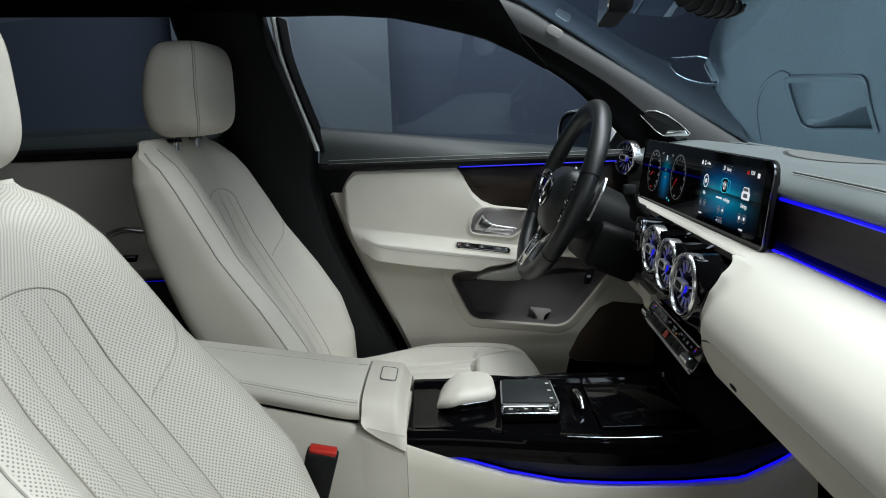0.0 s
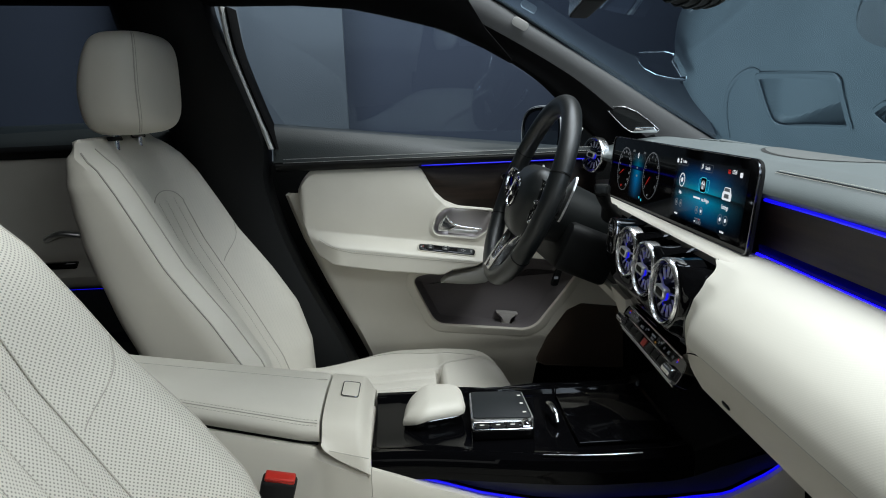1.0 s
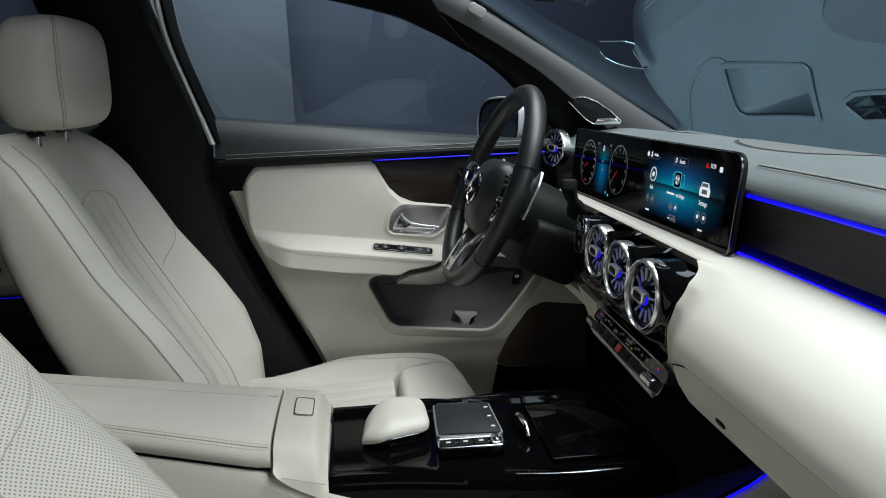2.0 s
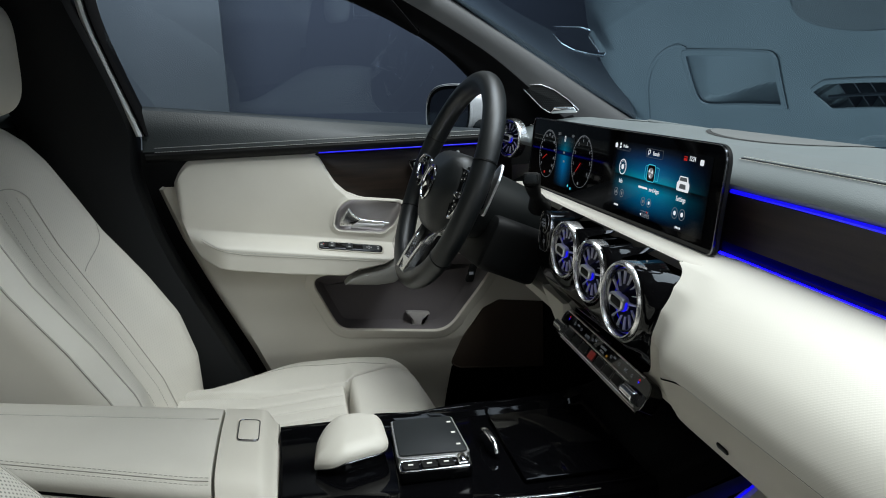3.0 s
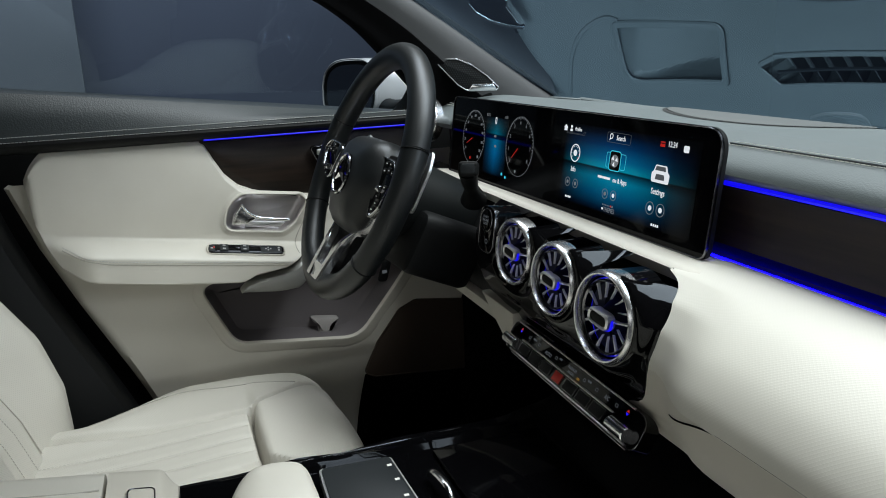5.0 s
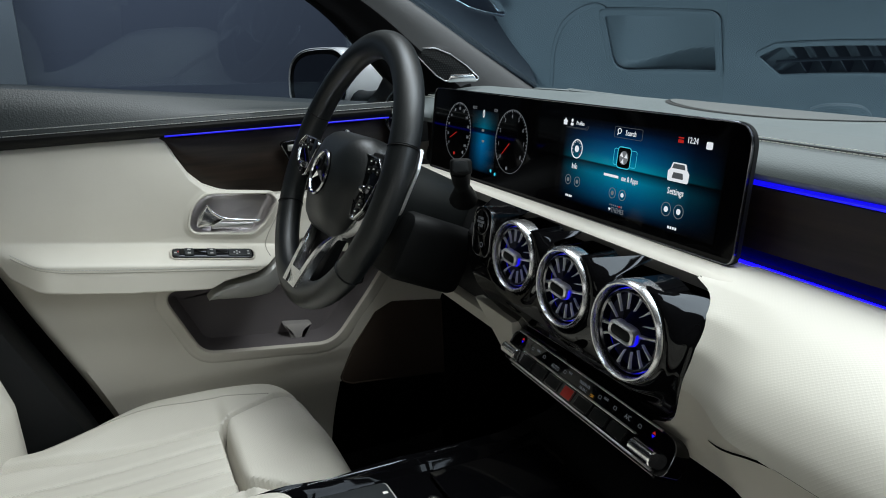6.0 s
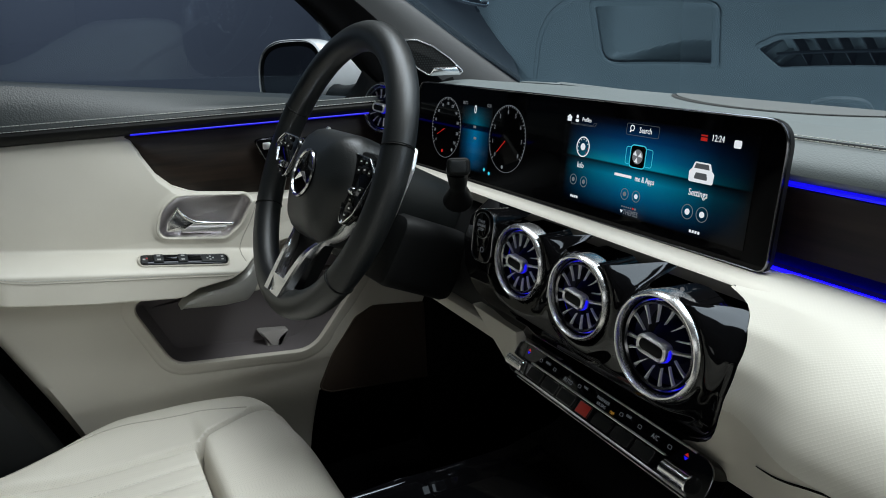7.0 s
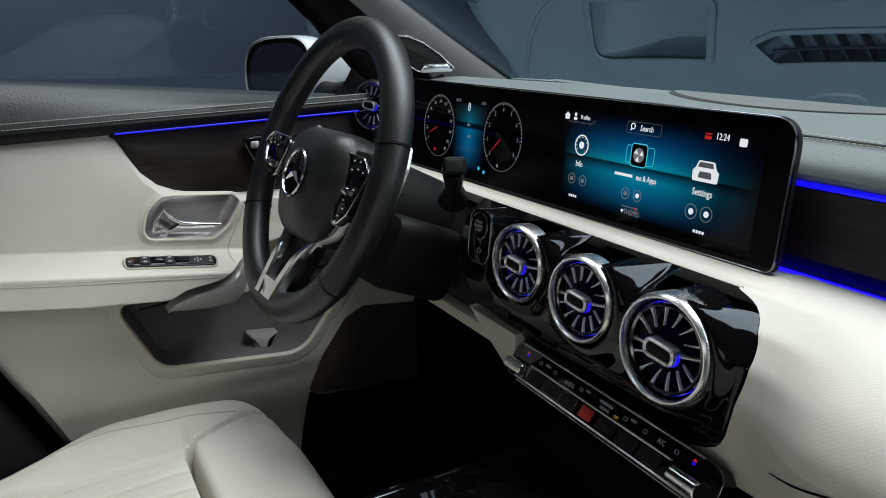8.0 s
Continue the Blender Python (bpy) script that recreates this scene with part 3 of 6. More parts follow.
part("light_strip", tube([(0.4948, y, 0.8868) for y in np.linspace(-0.72, -0.05, 20)], 0.0016, 8), strong_led, dash, "glowing blue light strip")

# cream lower half: a ledge under the screen that swells into the passenger's side
BELLY = [(0.4915, 0.8885), (0.470, 0.8905), (0.440, 0.8905), (0.405, 0.8835), (0.372, 0.864), (0.353, 0.840), (0.349, 0.8225)]
UNDER = [(0.3502, 0.8236), (0.352, 0.803), (0.360, 0.785), (0.372, 0.768), (0.40, 0.752), (0.47, 0.735)]
PANEL_RIGHT = [tuple(p) for p in spline([(0.735, -0.060), (0.762, -0.072), (0.771, -0.089), (0.778, -0.104), (0.791, -0.118), (0.808, -0.127), (0.831, -0.1335), (0.853, -0.136), (0.868, -0.132), (0.878, -0.122), (0.885, -0.106), (0.8895, -0.080)], 80)]
PANEL_LEFT = [(0.770, 0.165), (0.785, 0.215), (0.80, 0.245), (0.85, 0.275), (0.890, 0.300)]
PANEL_X = [(0.770, 0.393), (0.785, 0.3855), (0.80, 0.3800), (0.815, 0.3768), (0.83, 0.376), (0.855, 0.384), (0.875, 0.402), (0.890, 0.432)]


def at_height(table, z):
    return float(np.interp(z, [a for a, _ in table], [b for _, b in table]))


def belly_rows(profile, n, start, stop, count):
    """The swelling lower half: towards the centre it runs in flush with the black panel."""
    rows = []
    for k in range(count):
        f = 1 - (1 - k / (count - 1)) ** 1.6
        row = []
        for x, z in spline(profile, n):
            end = at_height(PANEL_RIGHT, min(z, 0.8890)) - 0.0005 if stop is None else stop
            y = start + (end - start) * f
            flush = at_height(PANEL_X, z) - 0.002 if z < 0.889 else x
            row.append((x + (max(x, flush) - x) * ease(-0.215, -0.138, y), y, z))
        rows.append(row)
    return rows


part("belly", loft(belly_rows(BELLY, 34, -0.72, None, 60)), cream_weave, dash, "cream embossed leather lower half")
part("glovebox_lid", loft(belly_rows(UNDER, 20, -0.72, None, 56)), cream_plastic, dash, "cream glovebox lid")
UNDER_LINE = sorted((z, x) for x, z in spline(UNDER, 40))


def under_point(y, z):
    """A point on the face of the glovebox."""
    x = at_height(UNDER_LINE, z)
    return (x + (max(x, at_height(PANEL_X, z) - 0.002) - x) * ease(-0.215, -0.138, y) - 0.0004, y, z)


part("lid_gap", tube([under_point(y, 0.8232 - 0.024 * min(1, max(0, (y + 0.250) / 0.080)) ** 1.5) for y in np.linspace(-0.72, -0.170, 80)], [0.0008] * 74 + [0.0007, 0.0007, 0.0006, 0.0005, 0.0004, 0.0003], 6), black_cloth, dash, "dark gap along the glovebox lid")
LEDGE = [(0.4915, 0.887), (0.470, 0.8895), (0.447, 0.8915), (0.4365, 0.8925), (0.431, 0.8885), (0.434, 0.878)]
part("ledge", loft([[(x + 0.008 * ease(-0.085, -0.14, y), y, z - 0.004 * ease(-0.085, -0.14, y)) for x, z in spline(LEDGE, 14)] for y in np.linspace(-0.15, 0.56, 44)]), cream_leather, dash, "cream leather ledge below the screen")
# driver's knee panel
KNEE = [(0.4155, 0.7520), (0.408, 0.7510), (0.4025, 0.7470), (0.4025, 0.7400), (0.408, 0.7340), (0.47, 0.722)]
part("knee_panel", loft([[(x, y, z) for x, z in spline(KNEE, 16)] for y in np.linspace(0.165, 0.64, 20)], thick=-0.004), cream_plastic, dash, "cream lower edge of the knee panel")
part("knee_corner", prism([(0.245, 0.781), (0.150, 0.779), (0.150, 0.738), (0.172, 0.738)], 0.012, Matrix(((0, 0, -1, 0.392), (1, 0, 0, 0), (0, 1, 0, 0), (0, 0, 0, 1))), 0.002), cream_plastic, dash)
COVER = [(0.475, 0.889), (0.435, 0.868), (0.405, 0.82), (0.405, 0.78), (0.412, 0.755)]
part("column_cover", loft([[(x, y, z) for x, z in spline(COVER, 14)] for y in np.linspace(0.22, 0.66, 16)]), soft_black, dash, "black cover below the steering column")
part("inner_body", box((0.505, -0.70, 0.74), (0.80, 0.71, 0.905), 0.02), soft_black, dash, "black inner body of the dashboard")


def pad_height(x, y):
    zz = float(np.interp(x, profile[:140, 0][::-1], profile[:140, 1][::-1]))
    return zz - 0.006 * ease(0.2, 0.7, abs(y - 0.03))


rim_pts = [(x, y, pad_height(x, y) + 0.002) for x, y in WELL]
part("well_rim", tube(rim_pts, 0.0065, 8, True, 0.5), dash_grey, dash, "raised rim of the projector well")
part("demister_rim", tube([(x, y, pad_height(x, y) + 0.002) for x, y in SLOT], 0.004, 8, True, 0.5), dash_grey, dash)
for k in range(14):
    y = -0.172 + k * 0.0290
    part("demister_slat", loft([[(0.756, y, 0.960), (0.756, y + 0.012, 0.936)], [(0.812, y, 0.944), (0.812, y + 0.012, 0.920)]], thick=0.0016), trim_dark, dash)
part("demister_bar", tube([(0.788, -0.185, 0.953), (0.783, 0.235, 0.954)], 0.0022, 6), trim_dark, dash)

# ---- wide double screen ----
S = axes((0.469, 0.2315, 0.950), (0.024, -1, 0), (0.14, 0, 1))


def flat(m, outline, lift, thick=0.0003):
    """A thin sheet lying lift above the plane of m."""
    return prism(outline, thick, m @ Matrix.Translation((0, 0, lift)))


def ring2(cx, cy, r, w, n=36):
    """A flat ring outline pair as a ribbon."""
    return [(cx + r * math.cos(a), cy + r * math.sin(a)) for a in np.linspace(0, 2 * math.pi, n, endpoint=False)], w


def plate(m, x0, y0, x1, y1, lift, r=0.0):
    pts = [(x0, y0), (x1, y0), (x1, y1), (x0, y1)]
    return flat(m, rounded(pts, r, 4) if r else pts, lift)


def picture_sheet(m, x0, y0, x1, y1, lift):
    bm = bmesh.new()
    uv = bm.loops.layers.uv.new("metres")
    pts = [(x0, y0), (x1, y0), (x1, y1), (x0, y1)]
    f = bm.faces.new([bm.verts.new(m @ Vector((x, y, lift))) for x, y in pts])
    for loop, (x, y) in zip(f.loops, pts):
        loop[uv].uv = (x - x0, y - y0)
    return bm


screen = thing("display_screen", (0.45, 0.2315, 0.889), "wide black glass double screen standing above the cream ledge", "screen")
EDGE = rounded([(-0.314, -0.0605), (0.3135, -0.0605), (0.3135, 0.0600), (-0.314, 0.0600)], [0.010, 0.012, 0.024, 0.014], 8)
part("housing", prism(EDGE, -0.005, S @ Matrix.Translation((0, 0, -0.0005)), 0.001), soft_black, screen, "black plastic housing")
ec = np.mean(np.array(EDGE), axis=0)
part("rear_shell", prism([tuple(ec + (np.array(p) - ec) * np.array((0.93, 0.82))) for p in EDGE], -0.014, S @ Matrix.Translation((0, 0, -0.004)), 0.004), soft_black, screen)
part("glass", prism(EDGE, 0.0015, S), deck_black, screen, "glossy black cover glass")
part("rim", frame_strip(EDGE, 0.0016, 0.0032, S, 0.0006), dark_chrome, screen, "thin metal rim")
L = 0.0019
centre = part("centre_picture", picture_sheet(S, 0.036, -0.047, 0.288, 0.045, L), centre_picture, screen, "lit blue menu picture", flat=True)
cluster = part("cluster_picture", picture_sheet(S, -0.186, -0.046, -0.110, 0.036, L), cluster_picture, screen, "lit blue instrument picture", flat=True)
L2 = 0.0022


def ink(parent, bm, mat, name="sign", label=""):
    return part(name, bm, mat, parent, label, flat=True)


def words(parent, text, x, y, size, mat=white_glow, squeeze=0.82):
    return ink(parent, lettering(text, size, S @ Matrix.Translation((x, y, L2)), 0.0001, squeeze=squeeze), mat, "lettering")


def ring_sign(parent, x, y, r, w, mat):
    pts, width = ring2(x, y, r, w)
    return ink(parent, frame_strip(pts, width, 0.0002, S @ Matrix.Translation((0, 0, L2))), mat, "ring")


words(centre, "Profiles", 0.0715, 0.0385, 0.0060)
words(centre, "Search", 0.1585, 0.0360, 0.0076)
words(centre, "12:24", 0.2450, 0.0383, 0.0078)
words(centre, "Info", 0.0700, -0.0080, 0.0085)
words(centre, "Settings", 0.2325, -0.0098, 0.0086)
words(centre, "THEMES", 0.1530, -0.0427, 0.0072, grey_glow)
# a name drawn as a plain bar, then the rest of its line
ink(centre, plate(S, 0.1240, -0.0100, 0.1480, -0.0074, L2), white_glow, "name_bar")
words(centre, "me & Apps", 0.1660, -0.0090, 0.0078, squeeze=0.74)
for x, y, w in ((0.0662, -0.0412, 0.013), (0.2357, -0.0428, 0.013)):
    for k in range(4):
        ink(centre, plate(S, x - w / 2 + k * w / 4, y - 0.0012, x - w / 2 + k * w / 4 + 0.002, y + 0.0012, L2), white_glow, "bar")
ink(centre, plate(S, 0.2265, 0.0350, 0.2335, 0.0380, L2), red_glow, "bar")
ink(centre, plate(S, 0.2265, 0.0390, 0.2335, 0.0402, L2), red_glow, "bar")
ink(centre, flat(S, [(0.0398, 0.0352), (0.0462, 0.0352), (0.0462, 0.0388), (0.0476, 0.0388), (0.043, 0.0424), (0.0384, 0.0388), (0.0398, 0.0388)], L2), white_glow, "house_icon")
ink(centre, flat(S, [(0.0560 + 0.0018 * math.cos(a), 0.0408 + 0.0018 * math.sin(a)) for a in np.linspace(0, 6.1, 12)], L2), white_glow, "profile_icon")
ink(centre, plate(S, 0.0535, 0.0352, 0.0585, 0.0382, L2, 0.0012), white_glow, "profile_icon")
ring_sign(centre, 0.1405, 0.0372, 0.0030, 0.0009, white_glow)
ink(centre, flat(S, [(0.1372, 0.0335), (0.1380, 0.0328), (0.1398, 0.0350), (0.1390, 0.0357)], L2), white_glow, "search_icon")
ink(centre, plate(S, 0.2625, 0.0330, 0.2700, 0.0395, L2, 0.0015), white_glow, "message_icon")
ink(centre, frame_strip(rounded([(0.1325, 0.0305), (0.1765, 0.0305), (0.1765, 0.0415), (0.1325, 0.0415)], 0.002, 3), 0.0004, 0.0001, S @ Matrix.Translation((0, 0, L2))), dim_glow, "search_box")
ink(centre, frame_strip(rounded([(0.046, 0.0325), (0.085, 0.0325), (0.088, 0.0365), (0.084, 0.0365), (0.082, 0.0338), (0.046, 0.0338)], 0.0004, 2), 0.0003, 0.0001, S @ Matrix.Translation((0, 0, L2))), dim_glow, "profile_box")
# round gauge icon
ring_sign(centre, 0.0706, 0.0111, 0.0105, 0.0012, white_glow)
ink(centre, flat(S, ring2(0.0706, 0.0111, 0.0036, 0)[0], L2), white_glow, "gauge_icon")
for k in range(9):
    a = radians(-40 + k * 32)
    p = Vector((0.0706 + 0.0078 * math.cos(a), 0.0111 + 0.0078 * math.sin(a)))
    ink(centre, plate(S, p.x - 0.0005, p.y - 0.0005, p.x + 0.0005, p.y + 0.0005, L2), red_glow if k < 2 else white_glow, "tick")
# watch icon with two shapes behind it
for dx, mat in ((-0.0095, cyan_glow), (0.0110, cyan_glow)):
    ink(centre, frame_strip(rounded([(0.1534 + dx - 0.008, 0.003), (0.1534 + dx + 0.008, 0.003), (0.1534 + dx + 0.008, 0.020), (0.1534 + dx - 0.008, 0.020)], 0.003, 4), 0.0006, 0.0001, S @ Matrix.Translation((0, 0, L2))), mat, "watch_frame")
ink(centre, flat(S, rounded([(0.1425, 0.0005), (0.1645, 0.0005), (0.1645, 0.0225), (0.1425, 0.0225)], 0.005, 5), L2 + 0.0004), piano_black, "watch_icon")
ink(centre, frame_strip(rounded([(0.1425, 0.0005), (0.1645, 0.0005), (0.1645, 0.0225), (0.1425, 0.0225)], 0.005, 5), 0.0010, 0.0002, S @ Matrix.Translation((0, 0, L2 + 0.0006))), cyan_glow, "watch_frame")
ink(centre, flat(S, ring2(0.1535, 0.0115, 0.0068, 0)[0], L2 + 0.0008), grey_glow, "globe_icon")
for a0 in (0.3, 2.4, 4.4):
    ink(centre, flat(S, [(0.1535 + r * math.cos(a), 0.0115 + r * math.sin(a)) for r, a in ((0.001, a0), (0.006, a0 - 0.3), (0.006, a0 + 0.5))], L2 + 0.0012), white_glow, "globe_icon")
# small car icon
CAR = [(-0.0135, -0.0085), (0.0135, -0.0085), (0.0140, 0.0005), (0.0110, 0.0030), (0.0085, 0.0090), (-0.0085, 0.0090), (-0.0110, 0.0030), (-0.0140, 0.0005)]
ink(centre, flat(S @ Matrix.Translation((0.2330, 0.0080, 0)), rounded(CAR, 0.002, 3), L2), white_glow, "car_icon")
ink(centre, flat(S @ Matrix.Translation((0.2330, 0.0080, 0)), [(-0.0085, 0.0035), (0.0085, 0.0035), (0.0070, 0.0078), (-0.0070, 0.0078)], L2 + 0.0004), dim_glow, "car_window")
ink(centre, flat(S @ Matrix.Translation((0.2330, 0.0080, 0)), rounded([(-0.0075, -0.0055), (0.0075, -0.0055), (0.0060, 0.0000), (-0.0060, 0.0000)], 0.001, 3), L2 + 0.0004), dim_glow, "car_grille")
for x, y in ((0.0610, -0.0238), (0.0783, -0.0240), (0.1418, -0.0257), (0.1578, -0.0255), (0.2236, -0.0271), (0.2404, -0.0267)):
    big = 0.0066 if x > 0.2 else 0.0055
    ring_sign(centre, x, y, big, 0.0006, grey_glow)
    ink(centre, flat(S, ring2(x, y, big * 0.42, 0, 10)[0], L2), white_glow if x > 0.15 else grey_glow, "round_icon")
for k in range(7):
    ink(centre, flat(S, ring2(0.1405 + k * 0.0031, -0.0377, 0.0008 if k < 5 else 0.0012, 0, 8)[0], L2), red_glow if k == 5 else grey_glow, "dot")
ink(centre, flat(S, [(0.1385, -0.0413), (0.1425, -0.0413), (0.1405, -0.0442)], L2), white_glow, "arrow")
# dials of the instrument picture
for cx, cy, r, names, needle, start, sweep in ((-0.226, 0.002, 0.0405, ("0", "20", "40", "60", "80", "100", "120", "140", "160", "200", "240"), 205, 215, 250),
                                               (-0.0735, 0.003, 0.0400, ("0", "1", "2", "3", "4", "5", "6", "7", "8"), 222, 222, 255)):
    dial = ink(cluster, frame_strip(ring2(cx, cy, r, 0, 60)[0], 0.0005, 0.0001, S @ Matrix.Translation((0, 0, L2))), grey_glow, "dial")
    for k in range(41):
        a = radians(start - k * sweep / 40)
        r0 = r - (0.004 if k % 5 == 0 else 0.0024)
        w = 0.0005
        d, t = Vector((math.cos(a), math.sin(a))), Vector((-math.sin(a), math.cos(a))) * w
        c = Vector((cx, cy))
        ink(dial, flat(S, [tuple(c + d * r0 - t), tuple(c + d * (r - 0.0006) - t), tuple(c + d * (r - 0.0006) + t), tuple(c + d * r0 + t)], L2), grey_glow, "tick")
    for k, n in enumerate(names):
        a = radians(start - k * sweep / (len(names) - 1))
        words(dial, n, cx + (r - 0.0085) * math.cos(a), cy + (r - 0.0085) * math.sin(a), 0.0072 if len(names) < 10 else 0.0056, grey_glow)
    a = radians(needle)
    d, t, c = Vector((math.cos(a), math.sin(a))), Vector((-math.sin(a), math.cos(a))) * 0.0006, Vector((cx, cy))
    ink(dial, flat(S, [tuple(c + d * 0.004 - t), tuple(c + d * 0.026 - t * 0.5), tuple(c + d * 0.026 + t * 0.5), tuple(c + d * 0.004 + t)], L2 + 0.0002), red_glow, "needle")
words(cluster, "0", -0.1520, 0.0315, 0.0150)
words(cluster, "12:24", -0.1200, 0.0385, 0.0055, grey_glow)
words(cluster, "20.5°C", -0.1790, 0.0385, 0.0055, grey_glow)
for x, y in ((-0.150, 0.010), (-0.147, -0.004)):
    ink(cluster, plate(S, x - 0.003, y - 0.0015, x + 0.003, y + 0.0015, L2), grey_glow, "bar")
for x, y, mat in ((-0.232, -0.030, red_glow), (-0.205, -0.026, grey_glow), (-0.118, -0.040, cyan_glow), (-0.106, -0.043, cyan_glow), (-0.078, -0.031, grey_glow)):
    ink(cluster, flat(S, ring2(x, y, 0.0022, 0, 10)[0], L2), mat, "warning_light")

# ---- round air vents ----
def build_vent():
    v = thing("air_vent", (0, 0, 0), "round turbine air vent with metal ring, lit blue inside", "air vent", "round air vents")
    part("outer_ring", lathe([(0.0418, -0.004), (0.0422, 0.0025), (0.0434, 0.0050), (0.0448, 0.0052), (0.0470, 0.0030), (0.0482, -0.002), (0.0478, -0.018)], n=64), ring_metal, v, "satin metal ring")
    part("inner_ring", lathe([(0.0350, -0.010), (0.0356, -0.0015), (0.0372, 0.0002), (0.0386, -0.002), (0.0388, -0.010)], n=64), dark_chrome, v)
    part("duct", lathe([(0.0402, -0.003), (0.0399, -0.008), (0.0390, -0.0134), (0.0374, -0.020), (0.034, -0.026)], n=40), duct_grey, v, "grey plastic wall of the air duct")
    part("duct_floor", lathe([(0.036, -0.0245), (0.030, -0.030), (0.0, -0.031)], n=40), soft_black, v, "black air duct")
    part("light_ring", lathe([(0.0397, -0.0066), (0.0391, -0.0100), (0.0385, -0.0132)], n=48), vent_led, v, "glowing blue ring")
    # one curved blade, repeated round the ring
    def blade_row(r, t, lean):
        return [(r, lean + w, -0.0025 - d) for w, d in ((-t, 0.0030), (-t * 0.8, 0.0), (t * 0.8, 0.0), (t, 0.0030))]
    blade = loft([blade_row(*p) for p in ((0.0195, 0.0003, 0.0024), (0.0250, 0.0005, 0.0010), (0.0310, 0.0008, -0.0002), (0.0350, 0.0013, -0.0006), (0.0390, 0.0034, -0.0008))])
    me = finish(blade, "blade", blade_silver)
    for k in range(14):
        if k in (0, 7):
            continue
        ob = new("blade", me)
        ob.parent = v
        ob.matrix_basis = pose(0, 0, 0, 0, 0, k * 360 / 14 - 4)
    for side in (-1, 1):
        part("strut", tube([(side * 0.0370, side * 0.002, -0.006), (side * 0.026, side * 0.0008, -0.002), (side * 0.010, 0, 0.002)], [0.0024, 0.0015, 0.0026], 8), satin, v)
    turn = pose(0.0020, 0, 0, 0, 0, -8)
    hub = part("hub", lathe([(0.0, 0.002), (0.0085, 0.002), (0.0105, -0.003), (0.0190, -0.016), (0.0200, -0.024)], n=28), soft_black, v)
    part("hub_light", lathe([(0.0074, 0.0062), (0.0087, 0.0056), (0.0090, 0.0028), (0.0080, 0.0022)], pose(0.0104, -0.002, 0.0), 28), vent_led, hub, "glowing blue collar")
    oval = rounded([(-0.0165, -0.0085), (0.0165, -0.0085), (0.0165, 0.0085), (-0.0165, 0.0085)], 0.0085, 8)
    knob = part("knob", join(frame_strip(oval, 0.0036, 0.0108, turn, 0.0018), prism([(x * 0.9, y * 0.85) for x, y in oval], 0.0078, turn)), satin, v, "metal framed adjuster knob")
    part("inset", prism([(x * 0.79, y * 0.59) for x, y in oval], 0.0096, turn, 0.0006), soft_black, knob)
    return v


vent = build_vent()
VENTS = [((0.370, -0.069, 0.848), (0.09, -1, 0)), ((0.375, 0.038, 0.8532), (0.09, -1, 0)), ((0.381, 0.1446, 0.8564), (0.09, -1, 0))]
SMALL = Matrix.Scale(0.90, 4)
vent.matrix_basis = axes(*VENTS[0], (0.10, 0, 1)) @ SMALL
for c, ex in VENTS[1:]:
    copy_thing(vent, axes(c, ex, (0.10, 0, 1)) @ SMALL)
side_vent = copy_thing(vent, axes((0.446, 0.650, 0.965), (0.35, -0.93, 0), (0.13, 0.05, 1)) @ SMALL)
side_vent["label"] = "round metal air vent at the outer end of the dashboard"

# ---- glossy black centre panel behind the vents ----
rows = []
for z in 0.771 + (0.8893 - 0.771) * (0.5 - 0.5 * np.cos(np.linspace(0.15, math.pi - 0.10, 90))):
    yl, yr = at_height(PANEL_LEFT, z), at_height(PANEL_RIGHT, z)
    row = []
    for y in np.linspace(yr, yl, 210):
        x = at_height(PANEL_X, z)
        for c, _ in VENTS:
            d = math.hypot(y - c[1], (z - c[2]) * 1.0)
            x += (c[0] + 0.0025 + (z - c[2]) * 0.10 - x) * ease(0.062, 0.0435, d)
            if d < 0.0405:
                x = c[0] + 0.045
        x += 0.005 * ease(0.006, 0.0, y - yr) + 0.010 * ease(0.012, 0.0, yl - y)
        row.append((x, y, z))
    rows.append(row)
panel = part("centre_panel", loft(rows), piano_black, dash, "glossy piano black centre panel")
part("edge_trim", tube([(at_height(PANEL_X, z) + 0.0015, at_height(PANEL_RIGHT, z) - 0.0004, z) for z in np.linspace(0.774, 0.889, 50)], 0.0009, 6), soft_black, panel)
# slim vane slots above the vents
for c, _ in VENTS:
    part("slot_trim", tube([(0.4145, c[1] - 0.004, 0.8835), (0.4125, c[1] - 0.020, 0.8820), (0.4150, c[1] - 0.032, 0.8795), (0.4105, c[1] - 0.018, 0.8795)], 0.0006, 6), dark_chrome, panel)
button = thing("start_button", (0.371, 0.212, 0.845), "black engine start button with thin metal ring", "button")
B = axes((0.3795, 0.2025, 0.8785), (0.09, -1, 0), (0.14, 0, 1))
pad = rounded([(-0.0195, -0.036), (0.0175, -0.036), (0.0175, 0.021), (-0.0195, 0.021)], 0.015, 6)
part("surround", join(prism(pad, 0.006, B, 0.0015), prism(pad, -0.03, B)), piano_black, button)
part("surround_rim", frame_strip(pad, 0.0012, 0.0066, B, 0.0004), dark_chrome, button)
cap = part("cap", lathe([(0.0, 0.0092), (0.0115, 0.009), (0.0138, 0.008), (0.0142, 0.005)], B @ Matrix.Translation((0, 0.004, 0)), 32), piano_black, button)
for k, w in enumerate(("START", "ENGINE", "STOP")):
    part("lettering", lettering(w, 0.0042, B @ Matrix.Translation((0, 0.0082 - k * 0.0042, 0.0093)), 0.0001), dim_glow, cap, flat=True)
part("cap_ring", frame_strip(ring2(0, 0.004, 0.0142, 0, 40)[0], 0.0008, 0.0088, B, 0.0003), dark_chrome, cap, "thin metal ring")
part("economy_sign", frame_strip(ring2(0, -0.022, 0.003, 0, 16)[0], 0.0006, 0.0062, B), dim_glow, button, flat=True)

